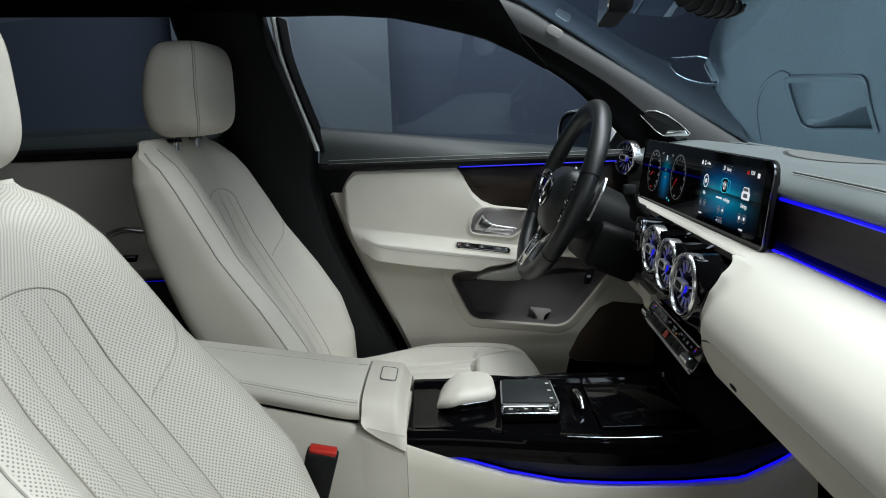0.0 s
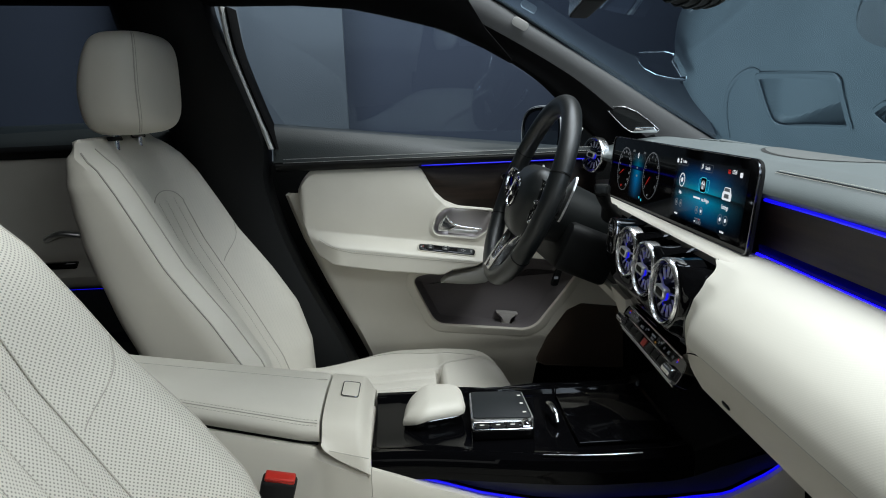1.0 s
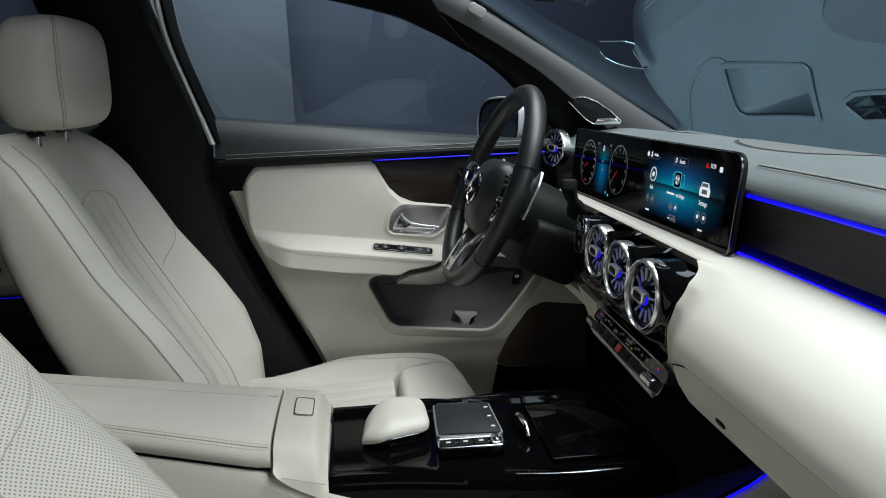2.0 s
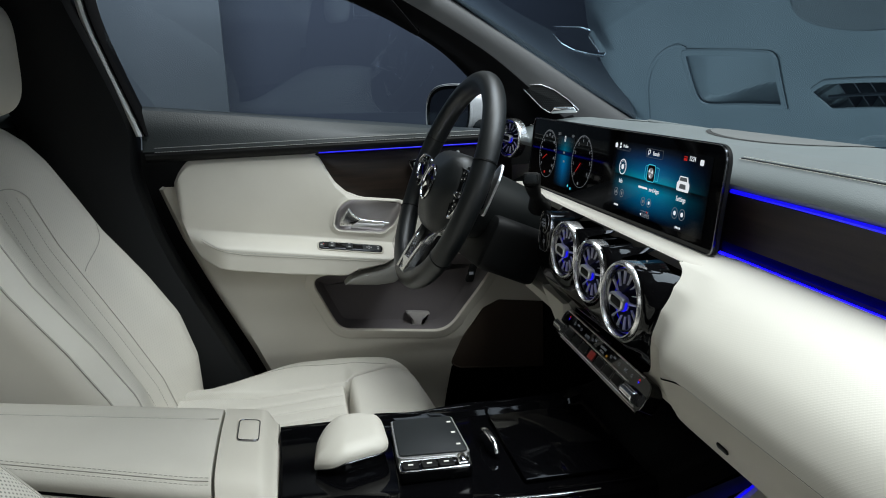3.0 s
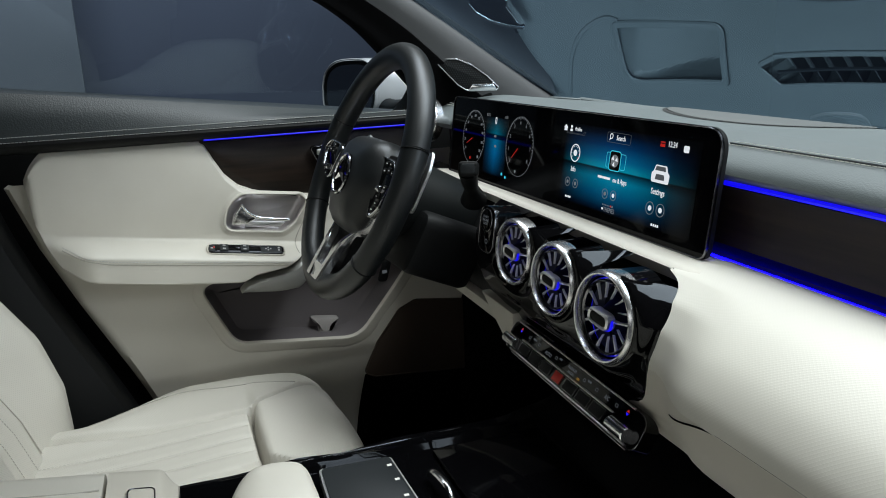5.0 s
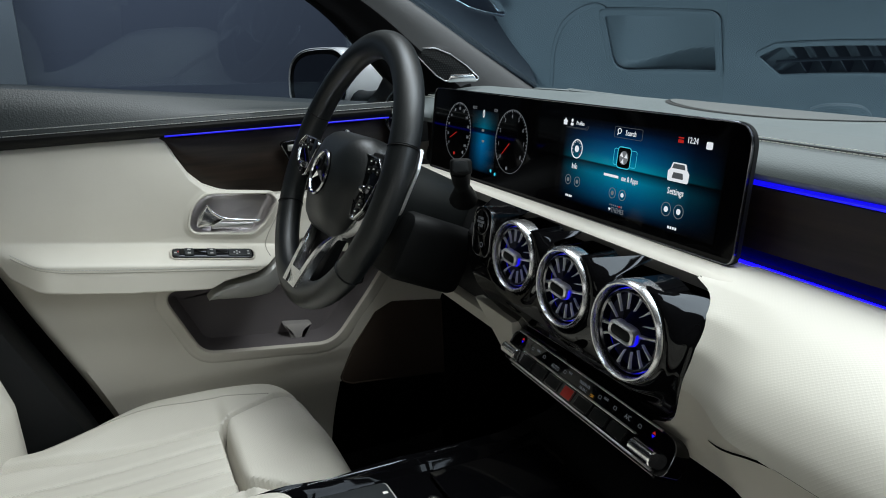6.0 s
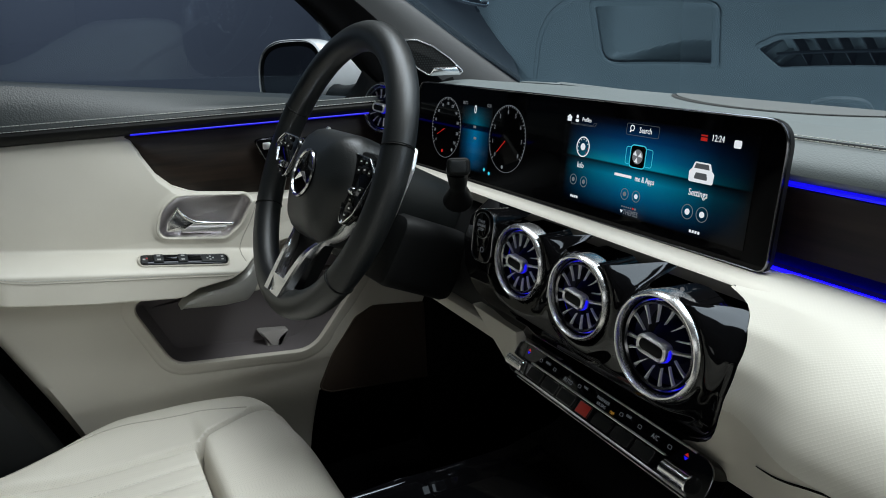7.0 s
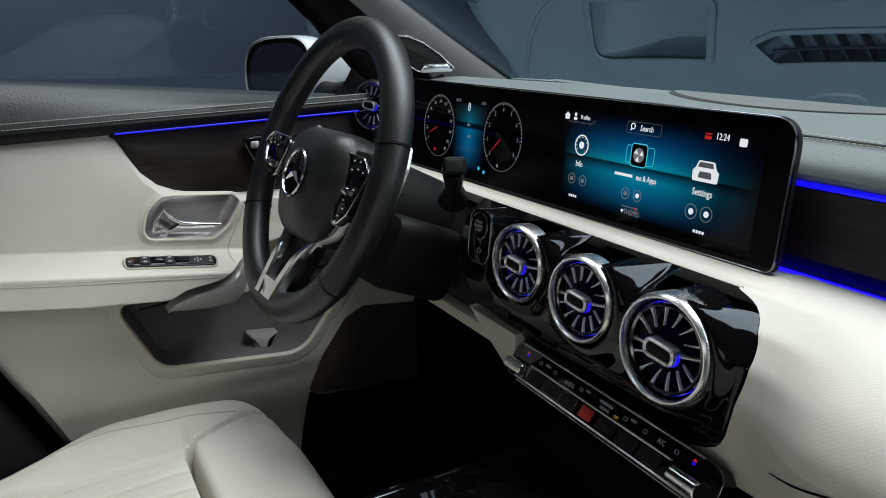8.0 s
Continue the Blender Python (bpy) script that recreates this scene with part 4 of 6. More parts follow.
# ---- climate control strip ----
K = axes((0.375, 0.0125, 0.755), (-0.02, -1, 0), (0.50, 0, 0.87))
climate = thing("climate_panel", (0.39, 0.015, 0.72), "slim black climate control strip with metal toggle keys", "control panel")
strip = rounded([(-0.138, -0.015), (0.141, -0.015), (0.141, 0.019), (-0.138, 0.019)], [0.008, 0.012, 0.016, 0.012], 6)
part("body", prism(strip, -0.016, K, 0.002), piano_black, climate)
part("rim", frame_strip(strip, 0.0010, 0.0014, K, 0.0004), dark_chrome, climate, "thin metal rim")
part("top_edge", tube([tuple(K @ Vector((u, 0.0188, 0.001))) for u in np.linspace(-0.128, 0.118, 8)], 0.0011, 8), satin, climate, "polished upper edge")
part("divider", prism(rounded([(-0.104, 0.0028), (0.092, 0.0028), (0.092, 0.0044), (-0.104, 0.0044)], 0.0006, 3), 0.0026, K, 0.0005), satin, climate, "brushed metal divider")
for v, w in ((-0.0135, 0.0011), (-0.0172, 0.0006)):
    part("lower_rail", tube([tuple(K @ Vector((u, v, 0.0012 - 0.4 * (v < -0.015) * 0.01))) for u in np.linspace(-0.122, 0.125, 8)], w, 8), satin, climate, "thin metal lower rail")
part("lower_lip", prism(rounded([(-0.126, -0.0185), (0.128, -0.0185), (0.128, -0.0148), (-0.126, -0.0148)], 0.0015, 3), -0.014, K @ Matrix.Translation((0, 0, -0.003)), 0.001), piano_black, climate)
for k in range(7):
    u = -0.0925 + k * 0.0271
    red = k == 3
    a = 0.0100 if red else 0.0128
    field = [(u - a, -0.0108), (u + a - 0.0024, -0.0108), (u + a, 0.0012), (u - a + 0.0024, 0.0012)]
    key = part("toggle_key", prism(rounded(field, 0.0012, 3), 0.0010, K, 0.0004), red_plastic if red else soft_black, climate, "red hazard light key" if red else "")
    part("key_edge", frame_strip(rounded(field, 0.0012, 3), 0.0005, 0.0013, K), dark_chrome, key)
for side in (-1, 1):
    place = K @ pose(-0.122 if side < 0 else 0.112, -0.0045, 0.0035, 0, 90, 0)
    roller = part("roller", lathe([(0.0, -0.0145), (0.0062, -0.0145), (0.0070, -0.0135), (0.0070, 0.0135), (0.0062, 0.0145), (0.0, 0.0145)], place, 28), chrome, climate, "metal temperature roller")
    part("groove", lathe([(0.0071, 0.006), (0.0068, 0.0065), (0.0068, 0.0075), (0.0071, 0.008)], place, 28), soft_black, roller)
for uu in (-0.117, 0.110):
    part("warm_arrow", prism([(uu - 0.0022, 0.0120), (uu + 0.0022, 0.0120), (uu, 0.0145)], 0.0004, K), red_glow, climate, flat=True)
    part("cool_arrow", prism([(uu - 0.0022, 0.0112), (uu + 0.0022, 0.0112), (uu, 0.0087)], 0.0004, K), blue_led, climate, flat=True)
for text, u, v, size, mat in (("AUTO", -0.046, 0.0085, 0.0060, dim_glow), ("PASSENGER", 0.006, 0.0118, 0.0040, dim_glow), ("AIR BAG", 0.006, 0.0072, 0.0040, dim_glow), ("OFF", 0.0215, 0.0068, 0.0040, amber_glow),
                              ("REAR", 0.041, 0.0125, 0.0034, dim_glow), ("MAX", -0.020, 0.0125, 0.0034, dim_glow), ("A/C", 0.075, 0.0105, 0.0060, dim_glow), ("MENU", -0.082, 0.0120, 0.0034, dim_glow)):
    part("lettering", lettering(text, size, K @ Matrix.Translation((u, v, 0.0003)), 0.0001, squeeze=0.85), mat, climate, flat=True)
for u in (-0.094, -0.070, -0.029, 0.032, 0.056, 0.092):
    part("pictogram", frame_strip(rounded([(u - 0.0022, 0.0090), (u + 0.0022, 0.0090), (u + 0.0019, 0.0122), (u - 0.0019, 0.0122)], 0.0009, 3), 0.0003, 0.0004, K), dim_glow, climate, flat=True)

# ---- steering wheel and column ----
W = axes((0.270, 0.400, 0.926), (0.057, -1, 0), (math.sin(radians(24.2)), 0, math.cos(radians(24.2))))


def local(bm, m):
    bmesh.ops.transform(bm, matrix=m, verts=bm.verts)
    return bm


wheel = thing("steering_wheel", (0.33, 0.40, 0.75), "black leather steering wheel with metal lower spoke", "steering wheel")
R0 = 0.1660
SEAMS = (16, 158, 206, 320)
for a0, a1 in zip(SEAMS, SEAMS[1:] + (SEAMS[0] + 360,)):
    arc = np.radians(np.linspace(a0 + 0.35, a1 - 0.35, max(6, int((a1 - a0) / 4))))
    fat = [0.0185 if 0 < math.degrees(a) % 360 < 180 else 0.0180 for a in arc]
    part("rim_leather", local(tube([(R0 * math.cos(a), R0 * math.sin(a), 0) for a in arc], fat, 20, flat=0.92), W), dark_leather, wheel)
for a in SEAMS:
    a = radians(a)
    part("seam", local(tube([((R0 + 0.0178 * math.cos(b)) * math.cos(a), (R0 + 0.0178 * math.cos(b)) * math.sin(a), 0.0172 * math.sin(b)) for b in np.linspace(0, 2 * math.pi, 24, endpoint=False)], 0.0009, 6, True), W), soft_black, wheel)
# inner core so that the gaps at the seams are closed
part("rim_core", local(tube([(R0 * math.cos(a), R0 * math.sin(a), 0) for a in np.linspace(0, 2 * math.pi, 60, endpoint=False)], 0.0165, 12, True), W), soft_black, wheel)

# airbag cover: a domed shield
cover = []
shield = rounded([(-0.070, 0.054), (-0.090, 0.0), (-0.050, -0.070), (0.050, -0.070), (0.090, 0.0), (0.070, 0.054)], [0.04, 0.04, 0.04, 0.04, 0.04, 0.04], 8)
for s, h in ((1.0, -0.045), (1.04, -0.020), (1.04, -0.012), (1.01, -0.003), (0.94, 0.006), (0.82, 0.014), (0.62, 0.0205), (0.4, 0.0240), (0.2, 0.0255), (0.02, 0.0260)):
    cover.append([(x * s, -0.010 + y * s * 1.06, h) for x, y in shield])
part("airbag_cover", local(loft(cover, wrap=True, caps=True), W), dark_leather, wheel, "black grained airbag cover")
emblem = part("emblem", local(lathe([(0.0, 0.0145), (0.0255, 0.0143), (0.0262, 0.0155), (0.0275, 0.0162), (0.0292, 0.0155), (0.0296, 0.0125)], pose(0, -0.012, 0.0115), 48), W), piano_black, wheel, "round badge")
part("badge_ring", local(lathe([(0.0256, 0.0148), (0.0264, 0.0166), (0.0282, 0.0168), (0.0296, 0.0150)], pose(0, -0.012, 0.0115), 48), W), chrome, emblem, "chrome badge ring")
for a0 in (90, 210, 330):
    a = radians(a0)
    d, t = Vector((math.cos(a), math.sin(a), 0)), Vector((-math.sin(a), math.cos(a), 0))
    tip, l, r, top = d * 0.0255, t * 0.0042, -t * 0.0042, Vector((0, 0, 0.0040))
    ray_bm = bmesh.new()
    v = [ray_bm.verts.new(p + Vector((0, -0.012, 0.0262))) for p in (tip, l, r, top)]
    for f in ((0, 1, 3), (0, 3, 2), (1, 2, 3)):
        ray_bm.faces.new([v[i] for i in f])
    part("badge_blade", local(ray_bm, W), chrome, emblem, flat=True)

# side spokes with key fields
for side, lift in ((-1, 0.013), (1, -0.003)):
    sp = [(side * x, y) for x, y in ((0.055, 0.034), (0.100, 0.034), (0.152, 0.022), (0.154, -0.016), (0.100, -0.034), (0.060, -0.040))]
    part("spoke", local(prism(rounded(sp, 0.008, 4), 0.020, pose(0, 0, -0.024), 0.004), W), soft_black, wheel)
    far = side < 0
    field = [(side * x, y) for x, y in (((0.056, 0.026), (0.124, 0.028), (0.147, 0.014), (0.130, -0.012), (0.080, -0.030)) if far else ((0.060, 0.030), (0.112, 0.028), (0.134, 0.012), (0.112, -0.036), (0.084, -0.058)))]
    keys = part("key_field", local(prism(rounded(field, 0.013, 7), 0.008, pose(0, 0, lift - 0.004), 0.0015), W), piano_black, wheel)
    part("field_rim", local(frame_strip(rounded(field, 0.013, 7), 0.0018, 0.0058, pose(0, 0, lift), 0.0006), W), chrome, keys, "chrome rim")
    for kx, ky, kw, kh in ((0.094, 0.012, 0.005, 0.004), (0.108, 0.014, 0.005, 0.004), (0.121, 0.012, 0.004, 0.0035), (0.096, -0.022, 0.005, 0.003), (0.112, -0.008, 0.005, 0.003), (0.094, 0.022, 0.005, 0.003), (0.108, 0.022, 0.004, 0.003), (0.094, -0.040, 0.005, 0.004), (0.100, -0.031, 0.005, 0.003))[:6 if far else 9]:
        part("key", local(prism(rounded([(side * kx - kw, ky - kh), (side * kx + kw, ky - kh), (side * kx + kw, ky + kh), (side * kx - kw, ky + kh)], 0.0015, 3), 0.0062, pose(0, 0, lift), 0.0008), W), soft_black, keys)
        part("key_sign", local(prism([(side * kx - kw * 0.45, ky - 0.0008), (side * kx + kw * 0.45, ky - 0.0008), (side * kx + kw * 0.45, ky + 0.0008), (side * kx - kw * 0.45, ky + 0.0008)], 0.0064, pose(0, 0, lift)), W), thread_white, keys, flat=True)
    part("thumb_roller", local(lathe([(0.0, -0.007), (0.004, -0.007), (0.0045, -0.006), (0.0045, 0.006), (0.004, 0.007), (0.0, 0.007)], pose(side * 0.095, -0.012, lift + 0.006, 0, 90, 0), 16), W), chrome, keys)

# lower spoke: two metal arms round an open slot
for side in (-1, 1):
    arm = spline([(side * 0.090, -0.044, -0.008), (side * 0.066, -0.068, -0.009), (side * 0.042, -0.083, -0.004), (side * 0.029, -0.102, 0.004), (side * 0.023, -0.130, 0.011), (side * 0.018, -0.160, 0.017)], 22)
    width = [0.003, 0.0035, 0.004] + [0.0048] * 6 + list(np.linspace(0.005, 0.009, 13))
    skin = []
    for (x, y, z), w in zip(arm, width):
        skin.append([(x - w, y, z - 0.010), (x - w, y, z), (x - w * 0.7, y, z + 0.0025), (x + w * 0.7, y, z + 0.0025), (x + w, y, z), (x + w, y, z - 0.010)])
    part("lower_spoke", local(loft(skin, wrap=True, caps=True), W), ring_metal, wheel, "satin metal spoke arm")
part("spoke_bridge", local(prism(rounded([(-0.026, -0.164), (0.026, -0.164), (0.024, -0.138), (-0.024, -0.138)], 0.004, 4), 0.012, pose(0, 0.0, 0.004), 0.002), W), ring_metal, wheel)
part("spoke_back", local(prism(rounded([(-0.055, -0.060), (0.055, -0.060), (0.022, -0.150), (-0.022, -0.150)], 0.006, 4), 0.012, pose(0, 0, -0.020), 0.002), W), soft_black, wheel)

# shift paddles behind the rim
for side in (-1, 1):
    part("paddle", local(prism(rounded([(side * 0.085, 0.020), (side * 0.128, 0.060), (side * 0.136, 0.030), (side * 0.128, -0.030), (side * 0.085, -0.020)], 0.010, 4), 0.004, pose(0, 0, -0.040), 0.001), W), satin, wheel, "metal shift paddle")

# column: tapered shroud towards the dash
column = thing("steering_column", (0.40, 0.40, 0.80), "black plastic steering column shroud with control stalks", "steering column")
rows = []
for s in np.linspace(0, 1, 10):
    rx, ry = 0.068 - 0.012 * s, 0.060 - 0.010 * s
    rows.append([(rx * math.copysign(abs(math.cos(a)) ** 0.92, math.cos(a)), -0.016 + ry * math.copysign(abs(math.sin(a)) ** 0.92, math.sin(a)), -0.034 - 0.135 * s) for a in np.linspace(0, 2 * math.pi, 40, endpoint=False)])
part("shroud", local(loft(rows, wrap=True, caps=True), W), column_grey, column)
part("lower_cover", local(prism(rounded([(-0.085, -0.11), (0.085, -0.11), (0.10, -0.02), (-0.10, -0.02)], 0.02, 5), -0.10, pose(0, 0, -0.075), 0.01, both=True), W), soft_black, column)
stalk = part("stalk", tube(spline([(0.398, 0.306, 0.888), (0.388, 0.284, 0.902), (0.376, 0.262, 0.919), (0.368, 0.247, 0.936)], 18), list(np.linspace(0.018, 0.0095, 10)) + list(np.linspace(0.0095, 0.0125, 8)), 16, flat=0.85), soft_black, column, "black selector stalk")
SE = axes((0.366, 0.240, 0.941), (0.85, -0.50, 0), (0.1, 0.2, 1))
part("stalk_end", prism(rounded([(-0.0125, -0.0095), (0.0125, -0.0095), (0.0125, 0.0095), (-0.0125, 0.0095)], 0.006, 6), 0.010, SE @ Matrix.Translation((0, 0, -0.004)), 0.003, 3), soft_black, stalk)
part("stalk_end_ring", frame_strip(rounded([(-0.0095, -0.0068), (0.0095, -0.0068), (0.0095, 0.0068), (-0.0095, 0.0068)], 0.004, 5), 0.0009, 0.0066, SE, 0.0003), column_grey, stalk)
part("stalk_key", prism(rounded([(-0.0085, -0.0058), (0.0085, -0.0058), (0.0085, 0.0058), (-0.0085, 0.0058)], 0.0035, 5), 0.0070, SE, 0.0006), trim_dark, stalk)

# ---- driver's door, closed ----
door = thing("front_door", (0.10, 0.72, 0.42), "closed front door with cream panel, wood inlay and dark leather sill", "car door")


def belt(x):
    return 1.023 - 0.117 * x


# dark leather sill under the window
rows = []
for x in np.linspace(-0.236, 0.47, 50):
    zb = belt(x)
    low = 0.972
    r = [(x, 0.735, zb + 0.004), (x, 0.722, zb + 0.006), (x, 0.706, zb + 0.001), (x, 0.680, zb - 0.35 * (zb - low)), (x, 0.664, low + 0.012), (x, 0.6605, low + 0.004)]
    rows.append(spline(r, 14))
part("sill", loft(rows), sill_leather, door, "dark grained leather window sill")
rows = [spline([(x, 0.660, 0.9730), (x, 0.657, 0.968), (x, 0.662, 0.9605), (x, 0.675, 0.955)], 8) for x in np.linspace(-0.232, 0.47, 40)]
part("sill_roll", loft(rows), soft_black, door, "black leather roll below the sill")
for dz in (0.0, 0.0075):
    part("stitching", stitches([(x, 0.6585 + dz * 0.35, 0.9750 + dz) for x in np.linspace(-0.215, 0.46, 20)], 0.0052, 0.0040, 0.0007), thread_grey, door, "pale contrast stitching")


def panel_top(x):
    """The upper edge of the cream panel: level, then sweeping under the wood inlay."""
    if x < -0.150:
        return 0.957 - 0.042 * ((-0.150 - x) / 0.042) ** 2
    return float(np.interp(x, [-0.15, 0.072, 0.078, 0.09, 0.105, 0.125, 0.148, 0.18, 0.224, 0.30, 0.42], [0.957, 0.957, 0.953, 0.924, 0.897, 0.877, 0.866, 0.857, 0.851, 0.846, 0.842]))


def rest_line(x):
    """The line of the seam along the armrest."""
    return float(np.interp(x, [-0.155, -0.12, -0.078, 0.0, 0.104, 0.20, 0.26], [0.8120, 0.7960, 0.7850, 0.7740, 0.7600, 0.7465, 0.7440]))


def panel_low(x):
    """Its lower edge, the underside of the armrest."""
    return float(np.interp(x, [-0.192, -0.185, -0.172, -0.155, -0.12, -0.078, 0.0, 0.104, 0.116, 0.136, 0.185, 0.22, 0.26, 0.42], [0.90, 0.84, 0.795, 0.765, 0.745, 0.737, 0.724, 0.712, 0.712, 0.721, 0.727, 0.742, 0.757, 0.79]))


def panel_y(x, z, low):
    """How far the panel stands in: armrest shelf below, flat above."""
    reach = 0.052 * ease(-0.19, -0.10, x) * (1 - ease(0.19, 0.275, x))
    zs = 0.782 - 0.15 * (x - 0.06)
    shelf = ease(zs + 0.012, zs - 0.014, z) * ease(low - 0.001, low + 0.014, z)
    puff = 0.006 * math.sin(math.pi * min(1, max(0, (z - 0.80) / 0.15)))
    edge = 0.012 * (ease(0.012, 0.0, z - low)) + 0.010 * ease(0.010, 0.0, panel_top(x) - z) + 0.012 * ease(-0.180, -0.192, x)
    return 0.674 - reach * shelf - puff + edge + 0.012 * x


BOWL = rounded([(0.095, 0.805), (0.192, 0.791), (0.214, 0.806), (0.240, 0.848), (0.130, 0.863), (0.106, 0.846)], [0.016, 0.022, 0.03, 0.012, 0.03, 0.04], 8)


def inside(pt, poly):
    x, y = pt
    hit = False
    for (x0, y0), (x1, y1) in zip(poly, poly[1:] + poly[:1]):
        if (y0 > y) != (y1 > y) and x < (x1 - x0) * (y - y0) / (y1 - y0) + x0:
            hit = not hit
    return hit


def away(pt, poly):
    """Distance from a point to an outline."""
    a = np.array(poly)
    d = np.roll(a, -1, axis=0) - a
    r = np.array(pt) - a
    t = np.clip((r * d).sum(1) / np.maximum(1e-9, (d * d).sum(1)), 0, 1)
    return float(np.sqrt(((r - d * t[:, None]) ** 2).sum(1).min()))


def grow(poly, d):
    """An outline moved outward by d."""
    a = np.array(poly)
    t = np.roll(a, -1, axis=0) - np.roll(a, 1, axis=0)
    n = np.stack([t[:, 1], -t[:, 0]], 1) / np.maximum(1e-9, np.sqrt((t * t).sum(1)))[:, None]
    area = (a[:, 0] * np.roll(a[:, 1], -1) - np.roll(a[:, 0], -1) * a[:, 1]).sum()
    return a + n * d * (1 if area > 0 else -1)


rows = []
for x in np.concatenate([np.linspace(-0.192, -0.15, 10), np.linspace(-0.146, 0.07, 44), np.linspace(0.073, 0.26, 130), np.linspace(0.266, 0.40, 20)]):
    top, low = panel_top(x), panel_low(x)
    row = []
    for s in np.linspace(0, 1, 150):
        z = top + (low - top) * s
        y = panel_y(x, z, low)
        if 0.08 < x < 0.25 and 0.78 < z < 0.87:
            d = away((x, z), BOWL)
            if inside((x, z), BOWL):
                y += 0.045 if d > 0.001 else 0.004
            else:
                y -= 0.0022 * ease(0.012, 0.004, d)
        row.append((x, y, z))
    row.append((x, 0.72, low - 0.001))
    row.insert(0, (x, 0.70, top + 0.001))
    rows.append(row)


def bowl_ring(steps):
    return [[(x, panel_y(x, z, panel_low(x)) + dy, z) for x, z in grow(BOWL, d)] for d, dy in steps]


part("bowl_rim", loft(bowl_ring([(0.0055, 0.0005), (0.0050, -0.0024), (0.0035, -0.0036), (0.0015, -0.0036), (0.0002, -0.0022), (-0.0008, 0.004)]), wrap=True), cream_leather, door, "soft cream rim of the handle bowl")
lining = loft(bowl_ring([(-0.0004, 0.001), (-0.0012, 0.008), (-0.0035, 0.015), (-0.008, 0.019), (-0.014, 0.020)]), wrap=True)
lining.verts.ensure_lookup_table()
lining.faces.new(lining.verts[-len(BOWL):])
part("bowl_lining", lining, smoked, door, "smoked metal bowl behind the handle")
part("upper_panel", loft(rows), cream_leather, door, "cream leather upper panel with armrest")
part("stitching", stitches([(x, panel_y(x, rest_line(x), panel_low(x)) - 0.0006, rest_line(x)) for x in np.linspace(-0.15, 0.215, 40)], 0.0048, 0.0034, 0.0004), thread_grey, door)
part("seam", tube([(x, panel_y(x, rest_line(x) - 0.004, panel_low(x)) - 0.0002, rest_line(x) - 0.004) for x in np.linspace(-0.15, 0.215, 40)], 0.0008, 6), leather_seam, door)

# wood inlay and its light strip
rows = []
for x in np.linspace(0.068, 0.46, 40):
    t = panel_top(max(x, 0.080)) - 0.006
    rows.append([(x, 0.690 - 0.012 * math.sin(math.pi * s) + 0.012 * x, 0.9572 + (t - 0.9572) * s) for s in np.linspace(0, 1, 12)])
part("wood_inlay", loft(rows), wood, door, "dark open-pored wood inlay")
part("light_strip", tube([(x, 0.6595 + 0.006 * x, 0.9572) for x in np.linspace(0.078, 0.43, 12)], 0.0013, 8), blue_led, door, "glowing blue light strip")

# seat control field on the wood
Q = axes((0.279, 0.672, 0.913), (1, 0.01, 0), (0, 0, 1))
tri_field = rounded([(-0.033, 0.020), (0.035, 0.024), (0.035, -0.040), (-0.008, -0.034)], 0.007, 5)
ctrl = part("seat_control", prism(tri_field, 0.010, Q, 0.002), piano_black, door)
part("control_rim", frame_strip(tri_field, 0.0016, 0.0108, Q, 0.0005), dark_chrome, ctrl)
for kx, ky in ((-0.015, 0.010), (0.004, 0.012), (-0.006, -0.010)):
    part("control_key", prism(rounded([(kx - 0.006, ky - 0.005), (kx + 0.006, ky - 0.005), (kx + 0.006, ky + 0.005), (kx - 0.006, ky + 0.005)], 0.002, 3), 0.014, Q, 0.001), satin, ctrl)

# handle: bowl rim, metal shell and pull lever
H1 = Matrix(((1, 0, 0, 0), (0, 0, -1, 0.680), (0, 1, 0, 0), (0, 0, 0, 1)))
wing = rounded([(0.127, 0.847), (0.141, 0.828), (0.152, 0.820), (0.133, 0.811), (0.107, 0.811), (0.111, 0.827)], [0.003, 0.008, 0.004, 0.008, 0.004, 0.02], 5)
handle = part("handle", prism(wing, 0.010, H1, 0.003, 3), chrome, door, "polished metal door handle")
part("pull_bar", tube(spline([(0.127, 0.6685, 0.846), (0.134, 0.667, 0.834), (0.142, 0.666, 0.8265), (0.152, 0.666, 0.8215), (0.175, 0.666, 0.8165), (0.203, 0.667, 0.8115)], 24), [0.0016] * 4 + [0.0024] * 18 + [0.002] * 2, 10), chrome, handle)
part("lower_plate", prism(rounded([(0.134, 0.8135), (0.200, 0.805), (0.190, 0.7975), (0.129, 0.8035)], 0.003, 4), 0.006, Matrix(((1, 0, 0, 0), (0, 0, -1, 0.690), (0, 1, 0, 0), (0, 0, 0, 1))), 0.002), satin, handle)

# window switches on the armrest
T = axes((0.1250, 0.6455, 0.7725), (1, 0, -0.15), (0.13, 0.89, 0.45))
sw = rounded([(-0.061, -0.0095), (0.061, -0.0095), (0.061, 0.0100), (-0.061, 0.0100)], 0.009, 6)
switches = part("switch_panel", prism(sw, 0.0035, T, 0.001), piano_black, door)
part("switch_rim", frame_strip([(x * 1.05, y * 1.3) for x, y in sw], 0.0022, 0.002, T, 0.0008), cream_plastic, switches)
for u, w, rise in ((-0.0555, 0.0048, 0.0045), (-0.0365, 0.0068, 0.0065), (-0.0035, 0.0068, 0.0065), (0.0400, 0.0175, 0.0045)):
    part("switch", prism(rounded([(u - w, -0.0075), (u + w, -0.0075), (u + w, 0.0078), (u - w, 0.0078)], 0.002, 3), rise, T, 0.0012), trim_dark, switches)
